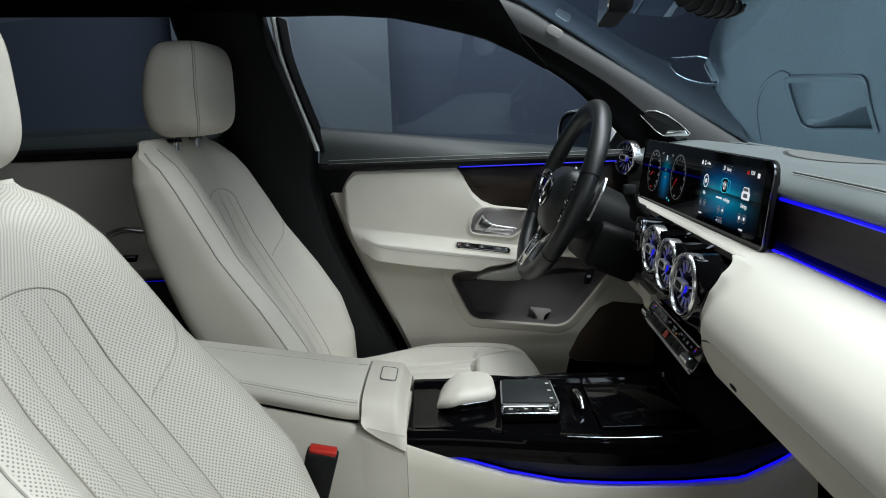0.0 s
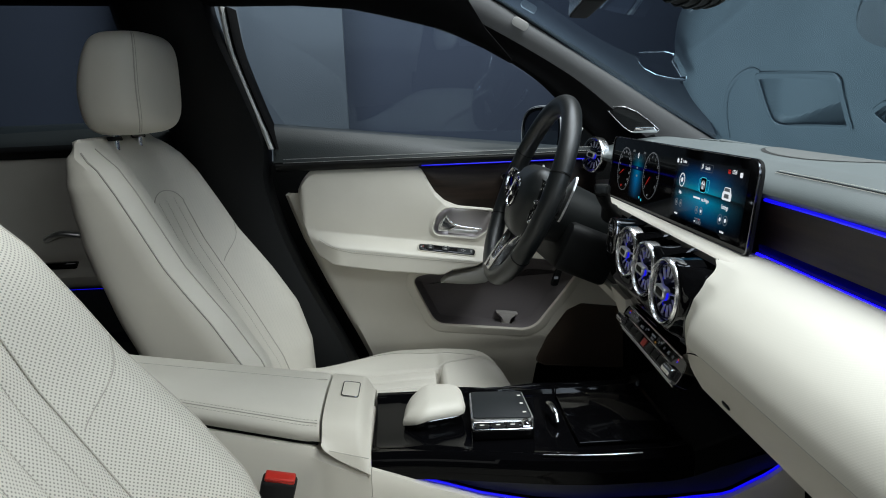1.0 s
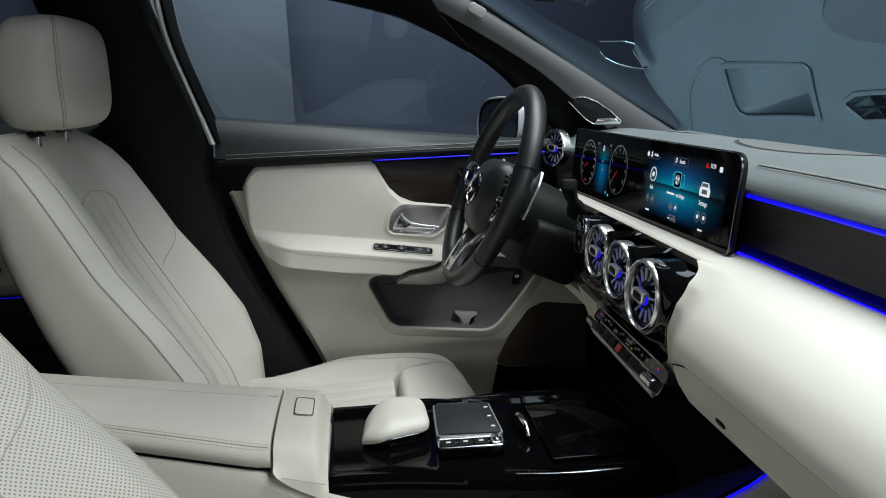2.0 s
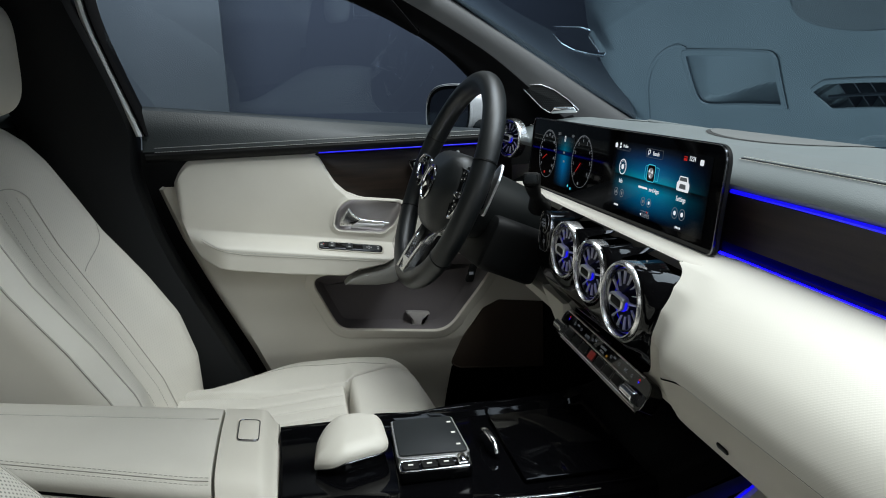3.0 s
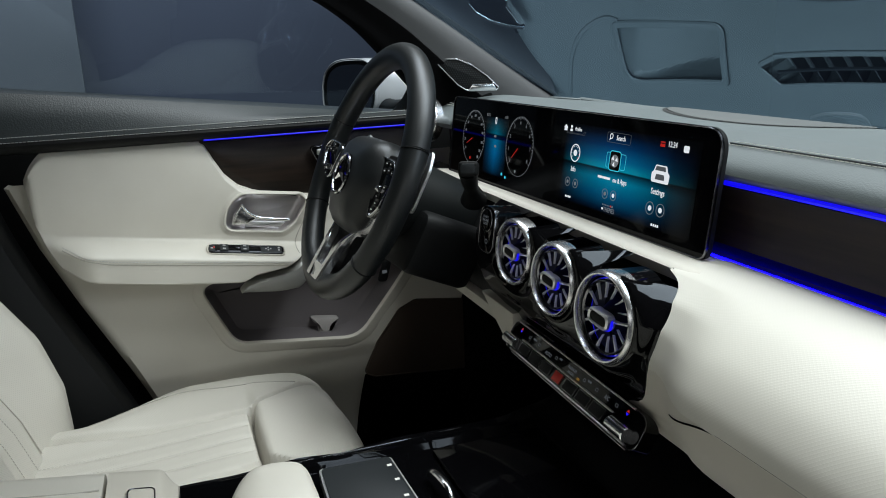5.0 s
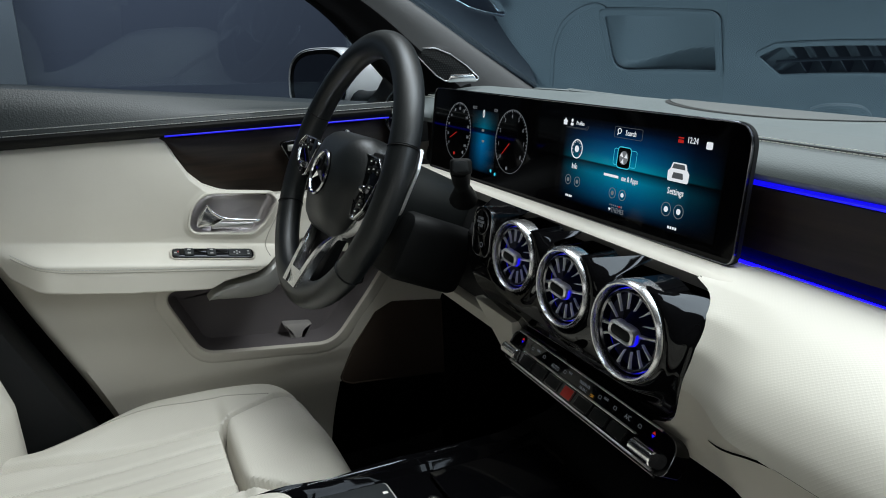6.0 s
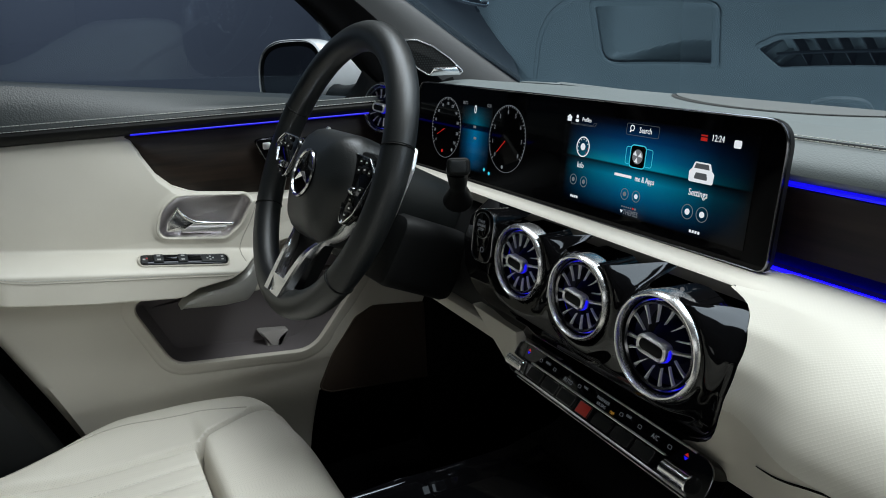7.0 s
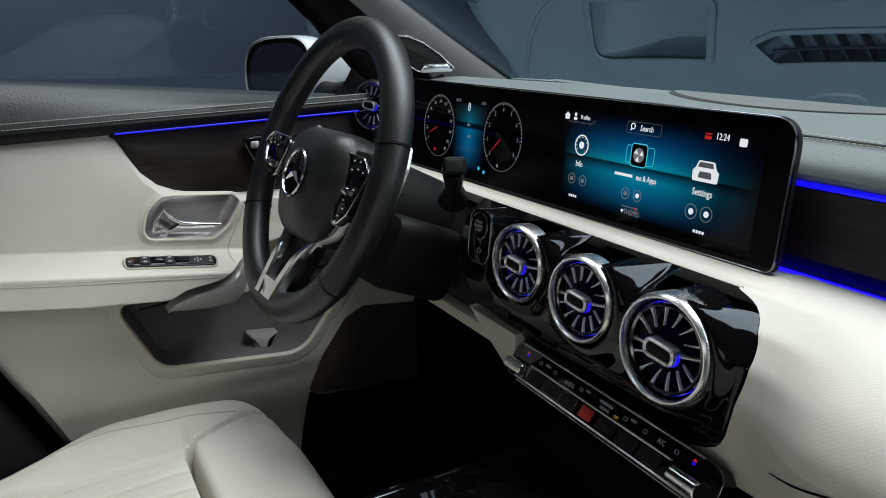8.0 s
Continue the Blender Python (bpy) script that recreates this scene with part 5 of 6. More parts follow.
for u, v, w, lift, mat in ((-0.0562, -0.001, 0.0017, 0.0048, pale_tag), (-0.0525, 0.001, 0.0011, 0.0048, red_plastic), (-0.0365, 0.004, 0.0024, 0.0068, pale_tag), (-0.0365, -0.004, 0.0024, 0.0068, pale_tag), (-0.0035, 0.004, 0.0024, 0.0068, pale_tag), (-0.0035, -0.004, 0.0024, 0.0068, pale_tag),
                           (0.031, 0.0, 0.0012, 0.0048, pale_tag), (0.035, 0.003, 0.0012, 0.0048, pale_tag), (0.035, -0.003, 0.0012, 0.0048, pale_tag), (0.039, 0.0, 0.0012, 0.0048, pale_tag), (0.0525, 0.003, 0.0016, 0.0048, pale_tag), (0.0525, -0.003, 0.0016, 0.0048, pale_tag)):
    part("switch_sign", prism([(u - w, v - 0.0014), (u + w, v - 0.0014), (u + w, v + 0.0014), (u - w, v + 0.0014)], lift, T), mat, switches, flat=True)

# pull grip at the front end of the armrest
rows = []
for x in np.linspace(0.109, 0.236, 34):
    top = float(np.interp(x, [0.109, 0.118, 0.137, 0.165, 0.196, 0.218, 0.236], [0.7035, 0.7120, 0.7205, 0.7245, 0.7310, 0.7450, 0.7560]))
    low = float(np.interp(x, [0.109, 0.140, 0.172, 0.205, 0.225, 0.236], [0.7020, 0.6980, 0.6950, 0.6965, 0.7060, 0.7200]))
    out = 0.632 + 0.030 * ease(0.205, 0.240, x)
    rows.append(spline([(x, out + 0.030, top + 0.001), (x, out + 0.006, top), (x, out, top - 0.18 * (top - low)), (x, out + 0.003, low + 0.35 * (top - low)), (x, out + 0.010, low), (x, out + 0.034, low - 0.001)], 16))
part("grip", loft(rows, thick=0.002), grip_silver, door, "silver grey grip shell below the armrest")
part("seam", tube([(x, panel_y(x, z, panel_low(x)) - 0.0004, z) for x, z, _ in spline([(0.243, 0.840, 0), (0.232, 0.812, 0), (0.216, 0.784, 0), (0.210, 0.765, 0), (0.215, 0.750, 0)], 16)], 0.0008, 6), leather_seam, door)
part("grip_back", box((0.14, 0.662, 0.700), (0.235, 0.712, 0.730), 0.006), cream_plastic, door, "inside of the pull grip")

# lower panel with the pocket
POCKET = rounded([(0.043, 0.702), (0.096, 0.590), (0.318, 0.564), (0.388, 0.648), (0.440, 0.715), (0.30, 0.735)], [0.02, 0.040, 0.055, 0.06, 0.015, 0.02], 8)


def lower_y(x, z):
    """How far the lower door panel stands in."""
    return 0.706 + 0.012 * x + 0.012 * ease(0.60, 0.42, z) + 0.006 * ease(0.552, 0.515, z) + 0.030 * ease(0.53, 0.36, z)


rows = []
for x in np.concatenate([np.linspace(-0.2, 0.03, 30), np.linspace(0.035, 0.466, 120)]):
    row = []
    for s in np.linspace(0, 1, 110):
        z = 0.905 - s * (0.905 - 0.34)
        left = float(np.interp(z, [0.34, 0.40, 0.548, 0.573, 0.697, 0.80, 0.90, 0.91, 0.94], [0.0, -0.02, -0.075, -0.086, -0.146, -0.192, -0.226, -0.212, -0.197]))
        # Front corner cut away, so the black sheet behind stands for shade.
        right = float(np.interp(z, [0.34, 0.475, 0.495, 0.60, 0.625], [0.31, 0.330, 0.45, 0.525, 0.535]))
        xx = left + (x + 0.2) * (right - left) / 0.666
        y = lower_y(xx, z)
        if 0.02 < xx < 0.48 and 0.54 < z < 0.76 and (inside((xx, z), POCKET) or away((xx, z), POCKET) < 0.010):
            y += 0.090
        y += 0.016 * ease(left + 0.012, left, xx)
        row.append((xx, y, z))
    rows.append(row)
part("lower_panel", loft(rows), cream_plastic, door, "cream plastic lower panel")


def pocket_ring(steps):
    rings = []
    for d, dy in steps:
        rings.append([(x, lower_y(x, z) + dy, z - 0.22 * max(0.0, dy - 0.004)) for x, z in grow(POCKET, d)])
    return rings


part("pocket_lip", loft(pocket_ring([(0.0215, 0.0012), (0.0200, -0.0001), (0.0150, -0.0007), (0.011, -0.0015), (0.006, -0.0030), (0.002, -0.0032), (0.0, -0.001), (-0.001, 0.004)]), wrap=True), cream_plastic, door, "rounded cream lip of the door pocket")
liner_bm = loft(pocket_ring([(0.0, 0.003), (-0.003, 0.015), (-0.008, 0.045), (-0.016, 0.060), (-0.024, 0.063)]), wrap=True)
liner_bm.verts.ensure_lookup_table()
liner_bm.faces.new(liner_bm.verts[-len(POCKET):])
part("pocket_liner", liner_bm, pocket_shade_felt, door, "felt pocket lining, toned dark with the shade inside")
part("bottle_rib", prism(rounded([(0.236, 0.600), (0.296, 0.592), (0.276, 0.580), (0.268, 0.552), (0.248, 0.552), (0.252, 0.580)], [0.004, 0.004, 0.012, 0.002, 0.002, 0.012], 4), 0.020, Matrix(((1, 0, 0, 0), (0, 0, -1, 0.768), (0, 1, 0, 0), (0, 0, 0, 1))), 0.003, 2), rib_grey, door, "pale bottle rest in the pocket")
# loudspeaker grille in the lower front corner
GR = rounded([(0.322, 0.487), (0.352, 0.546), (0.398, 0.606), (0.432, 0.621), (0.530, 0.608), (0.530, 0.460), (0.345, 0.476)], [0.012, 0.03, 0.02, 0.02, 0.006, 0.004, 0.012], 6)
H2 = Matrix(((1, 0, 0, 0), (0, 0, -1, 0.712), (0, 1, 0, 0), (0, 0, 0, 1)))
sg = part("speaker_grille", prism(GR, 0.003, H2, 0.002), speaker_brown, door, "dark brown speaker grille")
part("grille_rim", frame_strip(GR, 0.003, 0.004, H2, 0.001), speaker_brown, sg)
tb = rounded([(0.358, 0.668), (0.376, 0.668), (0.388, 0.706), (0.372, 0.706)], 0.006, 4)
H3 = Matrix(((1, 0, 0, 0), (0, 0, -1, 0.703), (0, 1, 0, 0), (0, 0, 0, 1)))
bk = part("boot_button", prism(tb, 0.006, H3, 0.0015), soft_black, door, "black boot release button")
part("button_sign", prism([(0.368, 0.684), (0.377, 0.684), (0.377, 0.690), (0.368, 0.690)], 0.0064, H3), dim_glow, bk, flat=True)
part("door_skin", box((-0.338, 0.782, 0.36), (0.62, 0.80, 0.97), 0.004), soft_black, door, "black door back")

# corner speaker at the foot of the pillar
tw = thing("tweeter", (0.57, 0.66, 0.985), "small triangular loudspeaker with dark mesh and metal edge", "loudspeaker")
TM = axes((0.53, 0.655, 1.035), (1, -0.25, 0), (0, 0, 1))
shape = rounded([(-0.055, 0.029), (-0.042, 0.0305), (-0.013, 0.0285), (0.011, 0.018), (0.035, 0.0), (0.0565, -0.021), (0.050, -0.0265), (0.0, -0.0245), (-0.015, -0.0145), (-0.034, 0.0055)], [0.003, 0.006, 0.012, 0.012, 0.012, 0.003, 0.003, 0.008, 0.010, 0.010], 4)
part("mesh", prism(shape, 0.005, TM, 0.002), soft_black, tw, "dark woven speaker mesh")
part("rim", frame_strip([(x * 1.05, y * 1.05) for x, y in shape], 0.0021, 0.007, TM, 0.0007), ring_metal, tw, "satin metal rim")
part("metal_bar", prism(rounded([(0.000, -0.0270), (0.056, -0.0270), (0.047, -0.0145), (0.009, -0.0140)], 0.004, 4), 0.010, TM, 0.002), chrome, tw, "polished metal bar")
holes = bmesh.new()
for i in range(-16, 15):
    for j in range(-9, 10):
        p = (i * 0.0042 + (j % 2) * 0.0021, j * 0.0036)
        if inside(p, shape) and away(p, shape) > 0.004:
            vs = [holes.verts.new(TM @ Vector((p[0] + 0.0013 * math.cos(a), p[1] + 0.0013 * math.sin(a), 0.0054))) for a in np.linspace(0, 2 * math.pi, 6, endpoint=False)]
            holes.faces.new(vs)
part("mesh_knots", holes, trim_dark, tw, flat=True)
sail = loft([[(0.40 + 0.20 * s, 0.706 - 0.02 * s, 0.972), (0.425 + 0.165 * s, 0.700 - 0.02 * s, 1.00), (0.45 + 0.12 * s, 0.692 - 0.012 * s, 1.045 - 0.02 * s)] for s in np.linspace(0, 1, 8)])
single("mirror_triangle", sail, soft_black, "black plastic corner trim at the mirror foot", "trim", kind="structure")

# ---- rear door ----
rear = thing("rear_door", (-0.85, 0.72, 0.42), "closed rear door with dark sill and cream panel", "car door")
part("sill", loft([spline([(x, 0.735, 1.070), (x, 0.715, 1.074), (x, 0.690, 1.056), (x, 0.665, 1.032), (x, 0.672, 1.024)], 12) for x in np.linspace(-1.40, -0.36, 20)]), sill_leather, rear, "dark leather window sill")
part("sill_roll", loft([spline([(x, 0.668, 1.034), (x, 0.660, 1.022), (x, 0.672, 1.005)], 8) for x in np.linspace(-1.40, -0.36, 20)]), soft_black, rear)
part("upper_panel", loft([spline([(x, 0.70, 1.020), (x, 0.682, 1.010), (x, 0.680, 0.90), (x, 0.676, 0.80), (x, 0.640, 0.775), (x, 0.632, 0.745), (x, 0.66, 0.725), (x, 0.70, 0.722)], 24) for x in np.linspace(-1.40, -0.50, 20)]), cream_leather, rear, "cream leather rear door panel")
part("lower_panel", loft([[(x, 0.70, 0.725), (x, 0.735, 0.70), (x, 0.735, 0.60), (x, 0.70, 0.585), (x, 0.70, 0.40)] for x in np.linspace(-1.40, -0.30, 10)]), trim_dark, rear, "dark lower panel and pocket")
part("handle", tube(spline([(-0.74, 0.676, 0.83), (-0.70, 0.660, 0.845), (-0.66, 0.660, 0.84), (-0.62, 0.672, 0.835)], 14), 0.007, 10), satin, rear)
part("switch_panel", box((-0.745, 0.636, 0.771), (-0.665, 0.655, 0.786), 0.003), piano_black, rear)
part("light_strip", tube([(-1.3, 0.716, 0.708), (-0.5, 0.716, 0.708)], 0.0006, 6), blue_led, rear)
part("door_skin", box((-1.40, 0.76, 0.40), (-0.34, 0.78, 1.02), 0.004), soft_black, rear)

# ---- door mirror outside the window ----
mir = thing("door_mirror", (0.40, 0.87, 0.95), "silver painted door mirror on a dark foot", "mirror")
N = axes((0.378, 0.895, 1.010), (0.37, -0.93, 0), (0.06, 0, 1))
face = []
for a in np.linspace(0, 2 * math.pi, 56, endpoint=False):
    c, q = math.cos(a), math.sin(a)
    face.append((0.092 * math.copysign(abs(c) ** 0.70, c), 0.062 * math.copysign(abs(q) ** 0.70, q) - 0.002 + 0.006 * c))
rows = []
for kr, kl, ky, h in ((0.95, 0.95, 0.95, 0.0), (1.0, 1.0, 1.0, -0.006), (1.02, 1.02, 1.02, -0.028), (1.10, 0.97, 0.96, -0.055), (1.18, 0.86, 0.82, -0.085), (1.24, 0.66, 0.62, -0.112), (1.20, 0.42, 0.40, -0.130), (0.90, 0.2, 0.18, -0.138), (0.05, 0.02, 0.02, -0.140)):
    rows.append([(x * (kr if x > 0 else kl), y * ky - 0.012 * (1 - ky), h) for x, y in face])
part("shell", local(loft(rows, wrap=True, caps=True), N), silver_paint, mir, "silver painted mirror shell")
part("shell_edge", frame_strip(face, 0.003, 0.0062, N, 0.002), silver_paint, mir, "silver painted edge")
part("surround", frame_strip([(x * 0.955, y * 0.935) for x, y in face], 0.008, 0.005, N, 0.0015), soft_black, mir, "black mirror surround")
part("mirror_glass", prism([(x * 0.9, y * 0.88) for x, y in face], 0.003, N), mirror_coat, mir, "dark mirror glass")
part("glass_edge", frame_strip([(x * 0.91, y * 0.89) for x, y in face], 0.0025, 0.0045, N), dark_chrome, mir)
part("foot", tube(spline([(0.47, 0.73, 0.985), (0.44, 0.80, 0.972), (0.42, 0.86, 0.985)], 10), 0.020, 12), soft_black, mir)
part("trim_strip", tube([tuple(N @ Vector((0.093 + u, y, h))) for u, y, h in ((0.002, -0.035, -0.012), (0.004, -0.034, -0.045), (0.010, -0.030, -0.085), (0.012, -0.026, -0.11))], 0.004, 8), soft_black, mir)

# ---- front seats ----
def seat_centre(z):
    return float(np.interp(z, [0.46, 0.52, 0.604, 0.70, 0.85, 0.96, 1.01, 1.035, 1.06], [-0.185, -0.190, -0.218, -0.268, -0.352, -0.400, -0.425, -0.445, -0.465]))


def seat_crest(z):
    return float(np.interp(z, [0.46, 0.52, 0.604, 0.685, 0.76, 0.85, 0.912, 0.975, 1.010, 1.030, 1.045, 1.06], [-0.185, -0.168, -0.172, -0.197, -0.243, -0.308, -0.342, -0.378, -0.404, -0.428, -0.450, -0.462]))


def seat_rear(z):
    return float(np.interp(z, [0.46, 0.60, 0.726, 0.818, 0.888, 0.984, 1.03, 1.07], [-0.33, -0.36, -0.405, -0.443, -0.468, -0.486, -0.486, -0.482]))


def seat_half(z):
    return float(np.interp(z, [0.46, 0.55, 0.66, 0.80, 0.90, 0.98, 1.03, 1.055, 1.07], [0.205, 0.222, 0.230, 0.226, 0.218, 0.208, 0.190, 0.165, 0.14]))


FRONT_V = np.linspace(-0.97, 0.97, 81)


def back_front(v, z, groove=()):
    """A point of the backrest's front face; v runs across, -1 to 1."""
    a = abs(v)
    w = seat_half(z)
    c, b = seat_centre(z), seat_crest(z)
    x = c + (b - c) * ease(0.34, 0.74, a)
    x += (max(b - 0.046, seat_rear(z) + 0.014) - x) * max(0, (a - 0.80) / 0.20) ** 2.2
    x -= 0.006 * ease(0.30, 0.0, a) * ease(0.95, 0.8, z)
    for line in groove:
        x -= 0.0026 * math.exp(-((v * w - line(z)) / 0.0045) ** 2) if line(z) is not None else 0
    return (x, v * w, z)


def insert_edge(side):
    def f(z):
        return side * 0.081 if z < 0.922 else None
    return f


def flute(off):
    def f(z):
        return off if z < 0.942 - 2.0 * off * off else None
    return f


def build_seat():
    """A front seat about y = 0; its place across is set by the copy."""
    s = thing("front_seat", (0, 0, 0.30), "cream perforated leather front seat with stitched seams", "car seat", "front seats")
    heights = list(np.linspace(0.47, 1.02, 84)) + list(1.02 + 0.032 * np.sin(np.linspace(0.08, math.pi / 2, 12)))
    grooves = [insert_edge(-1), insert_edge(1)] + [flute(o) for o in (-0.043, 0.0, 0.043)]
    front = [[back_front(v, z, grooves) for v in FRONT_V] for z in heights]
    inner = [i for i, v in enumerate(FRONT_V) if abs(v) <= 0.866]
    part("backrest", loft([[r[i] for i in inner] for r in front]), cream_perforated, s, "perforated cream leather backrest face")
    part("side_bolster", loft([r[:inner[0] + 1] for r in front]), cream_leather, s, "smooth cream leather side bolster")
    part("side_bolster", loft([r[inner[-1]:] for r in front]), cream_leather, s, "smooth cream leather side bolster")
    shell = []
    for k, z in enumerate(heights):
        l, r = Vector(front[k][0]), Vector(front[k][-1])
        w, rear = seat_half(z), seat_rear(z)
        top = ease(1.022, 1.052, z)
        rear += (seat_centre(z) - 0.02 - rear) * top * 0.9
        d = max(0.012, r.x - rear)
        g1, g2, g3, g4 = r.x - 0.08 * d, r.x - 0.25 * d, rear + min(0.03, 0.3 * d), rear + min(0.008, 0.08 * d)
        pts = [tuple(r), (g1, w * 0.995, z), (g2, w, z), (g3, w * 0.985, z), (g4, w * 0.93, z), (rear, w * 0.8, z), (rear, 0, z),
               (rear, -w * 0.8, z), (g4, -w * 0.93, z), (g3, -w * 0.985, z), (g2, -w, z), (g1, -w * 0.995, z), tuple(l)]
        shell.append(spline(pts, 44))
    # Darker cream than the bolsters: the shade on the sides is in the colour.
    part("back_shell", loft(shell), cream_plastic, s, "smooth cream leather sides and back, toned darker for their shade")
    # crown closing the top
    crown = []
    f, b = np.array(front[-1]), np.array(shell[-1])
    back = evenly(b[::-1], len(f))
    for t in np.linspace(0, 1, 8):
        crown.append([tuple(p * (1 - t) + q * t + np.array((0, 0, 0.004 * math.sin(math.pi * t)))) for p, q in zip(f, back)])
    part("crown", loft(crown), cream_leather, s)
    for side in (-1, 1):
        edge = [back_front(side * 0.965, z) for z in np.linspace(0.50, 1.035, 40)]
        part("side_seam", tube([(x + 0.001, y, z) for x, y, z in edge], 0.0016, 6), leather_seam, s)
        part("stitching", stitches([(x + 0.0035, y - side * 0.006, z) for x, y, z in [back_front(side * 0.93, z) for z in np.linspace(0.50, 1.02, 40)]], 0.0055, 0.0036, 0.0004), leather_seam, s)
        part("crest_seam", tube([(x + 0.0004, y, z) for x, y, z in [back_front(side * 0.865, z) for z in np.linspace(0.52, 1.04, 50)]], 0.0012, 6), leather_seam, s)
        bolster = [back_front(side * (0.40 + 0.54 * t), 0.80 + 0.085 * t) for t in np.linspace(0, 1, 14)]
        if side > 0:
            part("seam", tube([(x + 0.0005, y, z) for x, y, z in bolster], 0.0008, 6), leather_seam, s)
        ins = [back_front(side * 0.081 / seat_half(z), z) for z in np.linspace(0.50, 0.922, 30)]
        arch = [back_front(side * 0.081 / seat_half(0.922) * math.cos(a), 0.922 + 0.030 * math.sin(a)) for a in np.linspace(0.1, math.pi / 2, 12)]
        part("seam", tube([(x - 0.0008, y, z) for x, y, z in ins] + [(x + 0.0006, y, z) for x, y, z in arch], 0.0009, 6), leather_seam, s)
    for o in (-0.043, 0.0, 0.043):
        part("stitching", stitches([(x - 0.0016, y, z) for x, y, z in [back_front(o / seat_half(z), z) for z in np.linspace(0.50, 0.935, 30)]], 0.005, 0.003, 0.0005), leather_seam, s)

    # head restraint: a soft block, narrower towards its top
    hx, hy, hz = 0.048, 0.135, 0.087
    cx, cz = -0.434, 1.143

    def head_point(a, k, out=0.0):
        z = cz + hz * k
        m = (1 - abs(k) ** 4.2) ** (1 / 4.2)
        c, q = math.cos(a), math.sin(a)
        e = 2 / 3.6
        top = ease(-0.2, 1.0, k)
        wx = (hx + 0.010) * (1 - 0.16 * top)
        wy = hy * (0.96 - 0.03 * top + 0.04 * ease(-1.0, -0.1, k))
        x = cx + 0.010 * top + (wx * m + out) * math.copysign(abs(c) ** e, c) + 0.012 * (1 - q * q) * (1 if c > 0 else 0.2) * m
        return (x, (wy * m + out) * math.copysign(abs(q) ** e, q), z)

    rows = [[head_point(a, math.sin(u * math.pi / 2)) for a in np.linspace(0, 2 * math.pi, 56, endpoint=False)] for u in np.linspace(-1, 1, 34)]
    head = part("head_restraint", loft(rows, wrap=True, caps=True), cream_leather, s, "smooth cream leather head restraint")
    for side in (-1, 1):
        for turn, wide in ((50, 0.0011), (46, 0.0006)):
            part("seam", tube([head_point(side * radians(turn), k, 0.0002) for k in np.linspace(-0.95, 0.95, 34)], wide, 6), leather_seam, head)
        part("post", tube([(-0.450, side * 0.058, 1.00), (-0.446, side * 0.058, 1.075)], 0.0062, 12), chrome, head, "chrome post")
        part("post_collar", lathe([(0.0, 0.0), (0.013, 0.0), (0.014, 0.002), (0.012, 0.007), (0.0, 0.007)], pose(-0.449, side * 0.058, 1.048), 20), soft_black if side < 0 else dark_chrome, head)

    # cushion
    def gap(x, y):
        """Depth of the joints between the cushion's pieces."""
        a = abs(y)
        g = 0.0
        if x > 0.088:
            line = 0.085 + (x - 0.092) * 0.78
            g = max(g, math.exp(-((a - line) / 0.005) ** 2))
        if x <= 0.096:
            g = max(g, 0.36 * math.exp(-((a - (0.085 + 0.06 * (0.092 - x))) / 0.0055) ** 2))
        if a < 0.09:
            g = max(g, 1.3 * math.exp(-((x - 0.092 - 0.10 * max(0.0, a - 0.06)) / 0.0034) ** 2))
        if x < 0.086:
            g = max(g, *(0.085 * math.exp(-((y - o) / 0.0045) ** 2) for o in (-0.04, 0.0, 0.04)))
        return g

    rows = []
    for x in np.concatenate([np.linspace(-0.26, 0.06, 50), np.linspace(0.064, 0.18, 44), np.linspace(0.184, 0.256, 30)]):
        row = []
        f = max(0.0, (x - 0.115) / 0.141)
        half = 0.272 - 0.075 * f ** 3.2 - 0.11 * ease(0.02, -0.16, x)
        roll = 0.085 * max(0.0, (x - 0.165) / 0.091) ** 2.6
        for v in np.linspace(-1, 1, 121):
            y = v * half
            a = abs(v)
            z = 0.546 + 0.011 * ease(0.36, 0.70, a) * (1 - ease(0.08, 0.22, x) * 0.75) + 0.010 * ease(-0.1, 0.12, x) * ease(0.6, 0.3, a)
            z += 0.010 * ease(0.09, 0.108, x) * ease(0.8, 0.3, a) - roll
            z -= 0.060 * max(0, (a - 0.74) / 0.26) ** 2.4 + 0.034 * gap(x, y)
            row.append((x, y, z))
        edge = row[-1]
        row = [(x, -half - 0.002, row[0][2] - 0.03), *row, (x, half + 0.002, edge[2] - 0.03)]
        row = [(x, -half * 0.99, 0.36), *row, (x, half * 0.99, 0.36)]
        rows.append(row)
    last = rows[-1]
    rows.append([(x + 0.006, y * 0.985, min(z - 0.02, 0.45)) for x, y, z in last])
    rows.append([(x - 0.004, y * 0.98, 0.36) for x, y, z in last])
    cush = part("cushion", loft(rows), cream_perforated, s, "perforated cream leather seat cushion")
    for side in (-1, 1):
        wave = spline([(-0.14, side * 0.128, 0), (-0.06, side * 0.172, 0), (0.0, side * 0.192, 0), (0.06, side * 0.184, 0), (0.12, side * 0.178, 0), (0.175, side * 0.165, 0)], 30)
        pts = []
        for x, y, _ in wave:
            f = max(0.0, (x - 0.115) / 0.141)
            a = abs(y) / (0.272 - 0.075 * f ** 3.2 - 0.11 * ease(0.02, -0.16, x))
            z = 0.546 + 0.011 * ease(0.36, 0.70, a) * (1 - ease(0.08, 0.22, x) * 0.75) + 0.010 * ease(-0.1, 0.12, x) * ease(0.6, 0.3, a) + 0.010 * ease(0.09, 0.108, x) * ease(0.8, 0.3, a)
            z -= 0.085 * max(0.0, (x - 0.165) / 0.091) ** 2.6 + 0.060 * max(0, (a - 0.74) / 0.26) ** 2.4
            pts.append((x, y, z + 0.0004))
        part("seam", tube(pts, 0.0008, 6), leather_seam, cush)
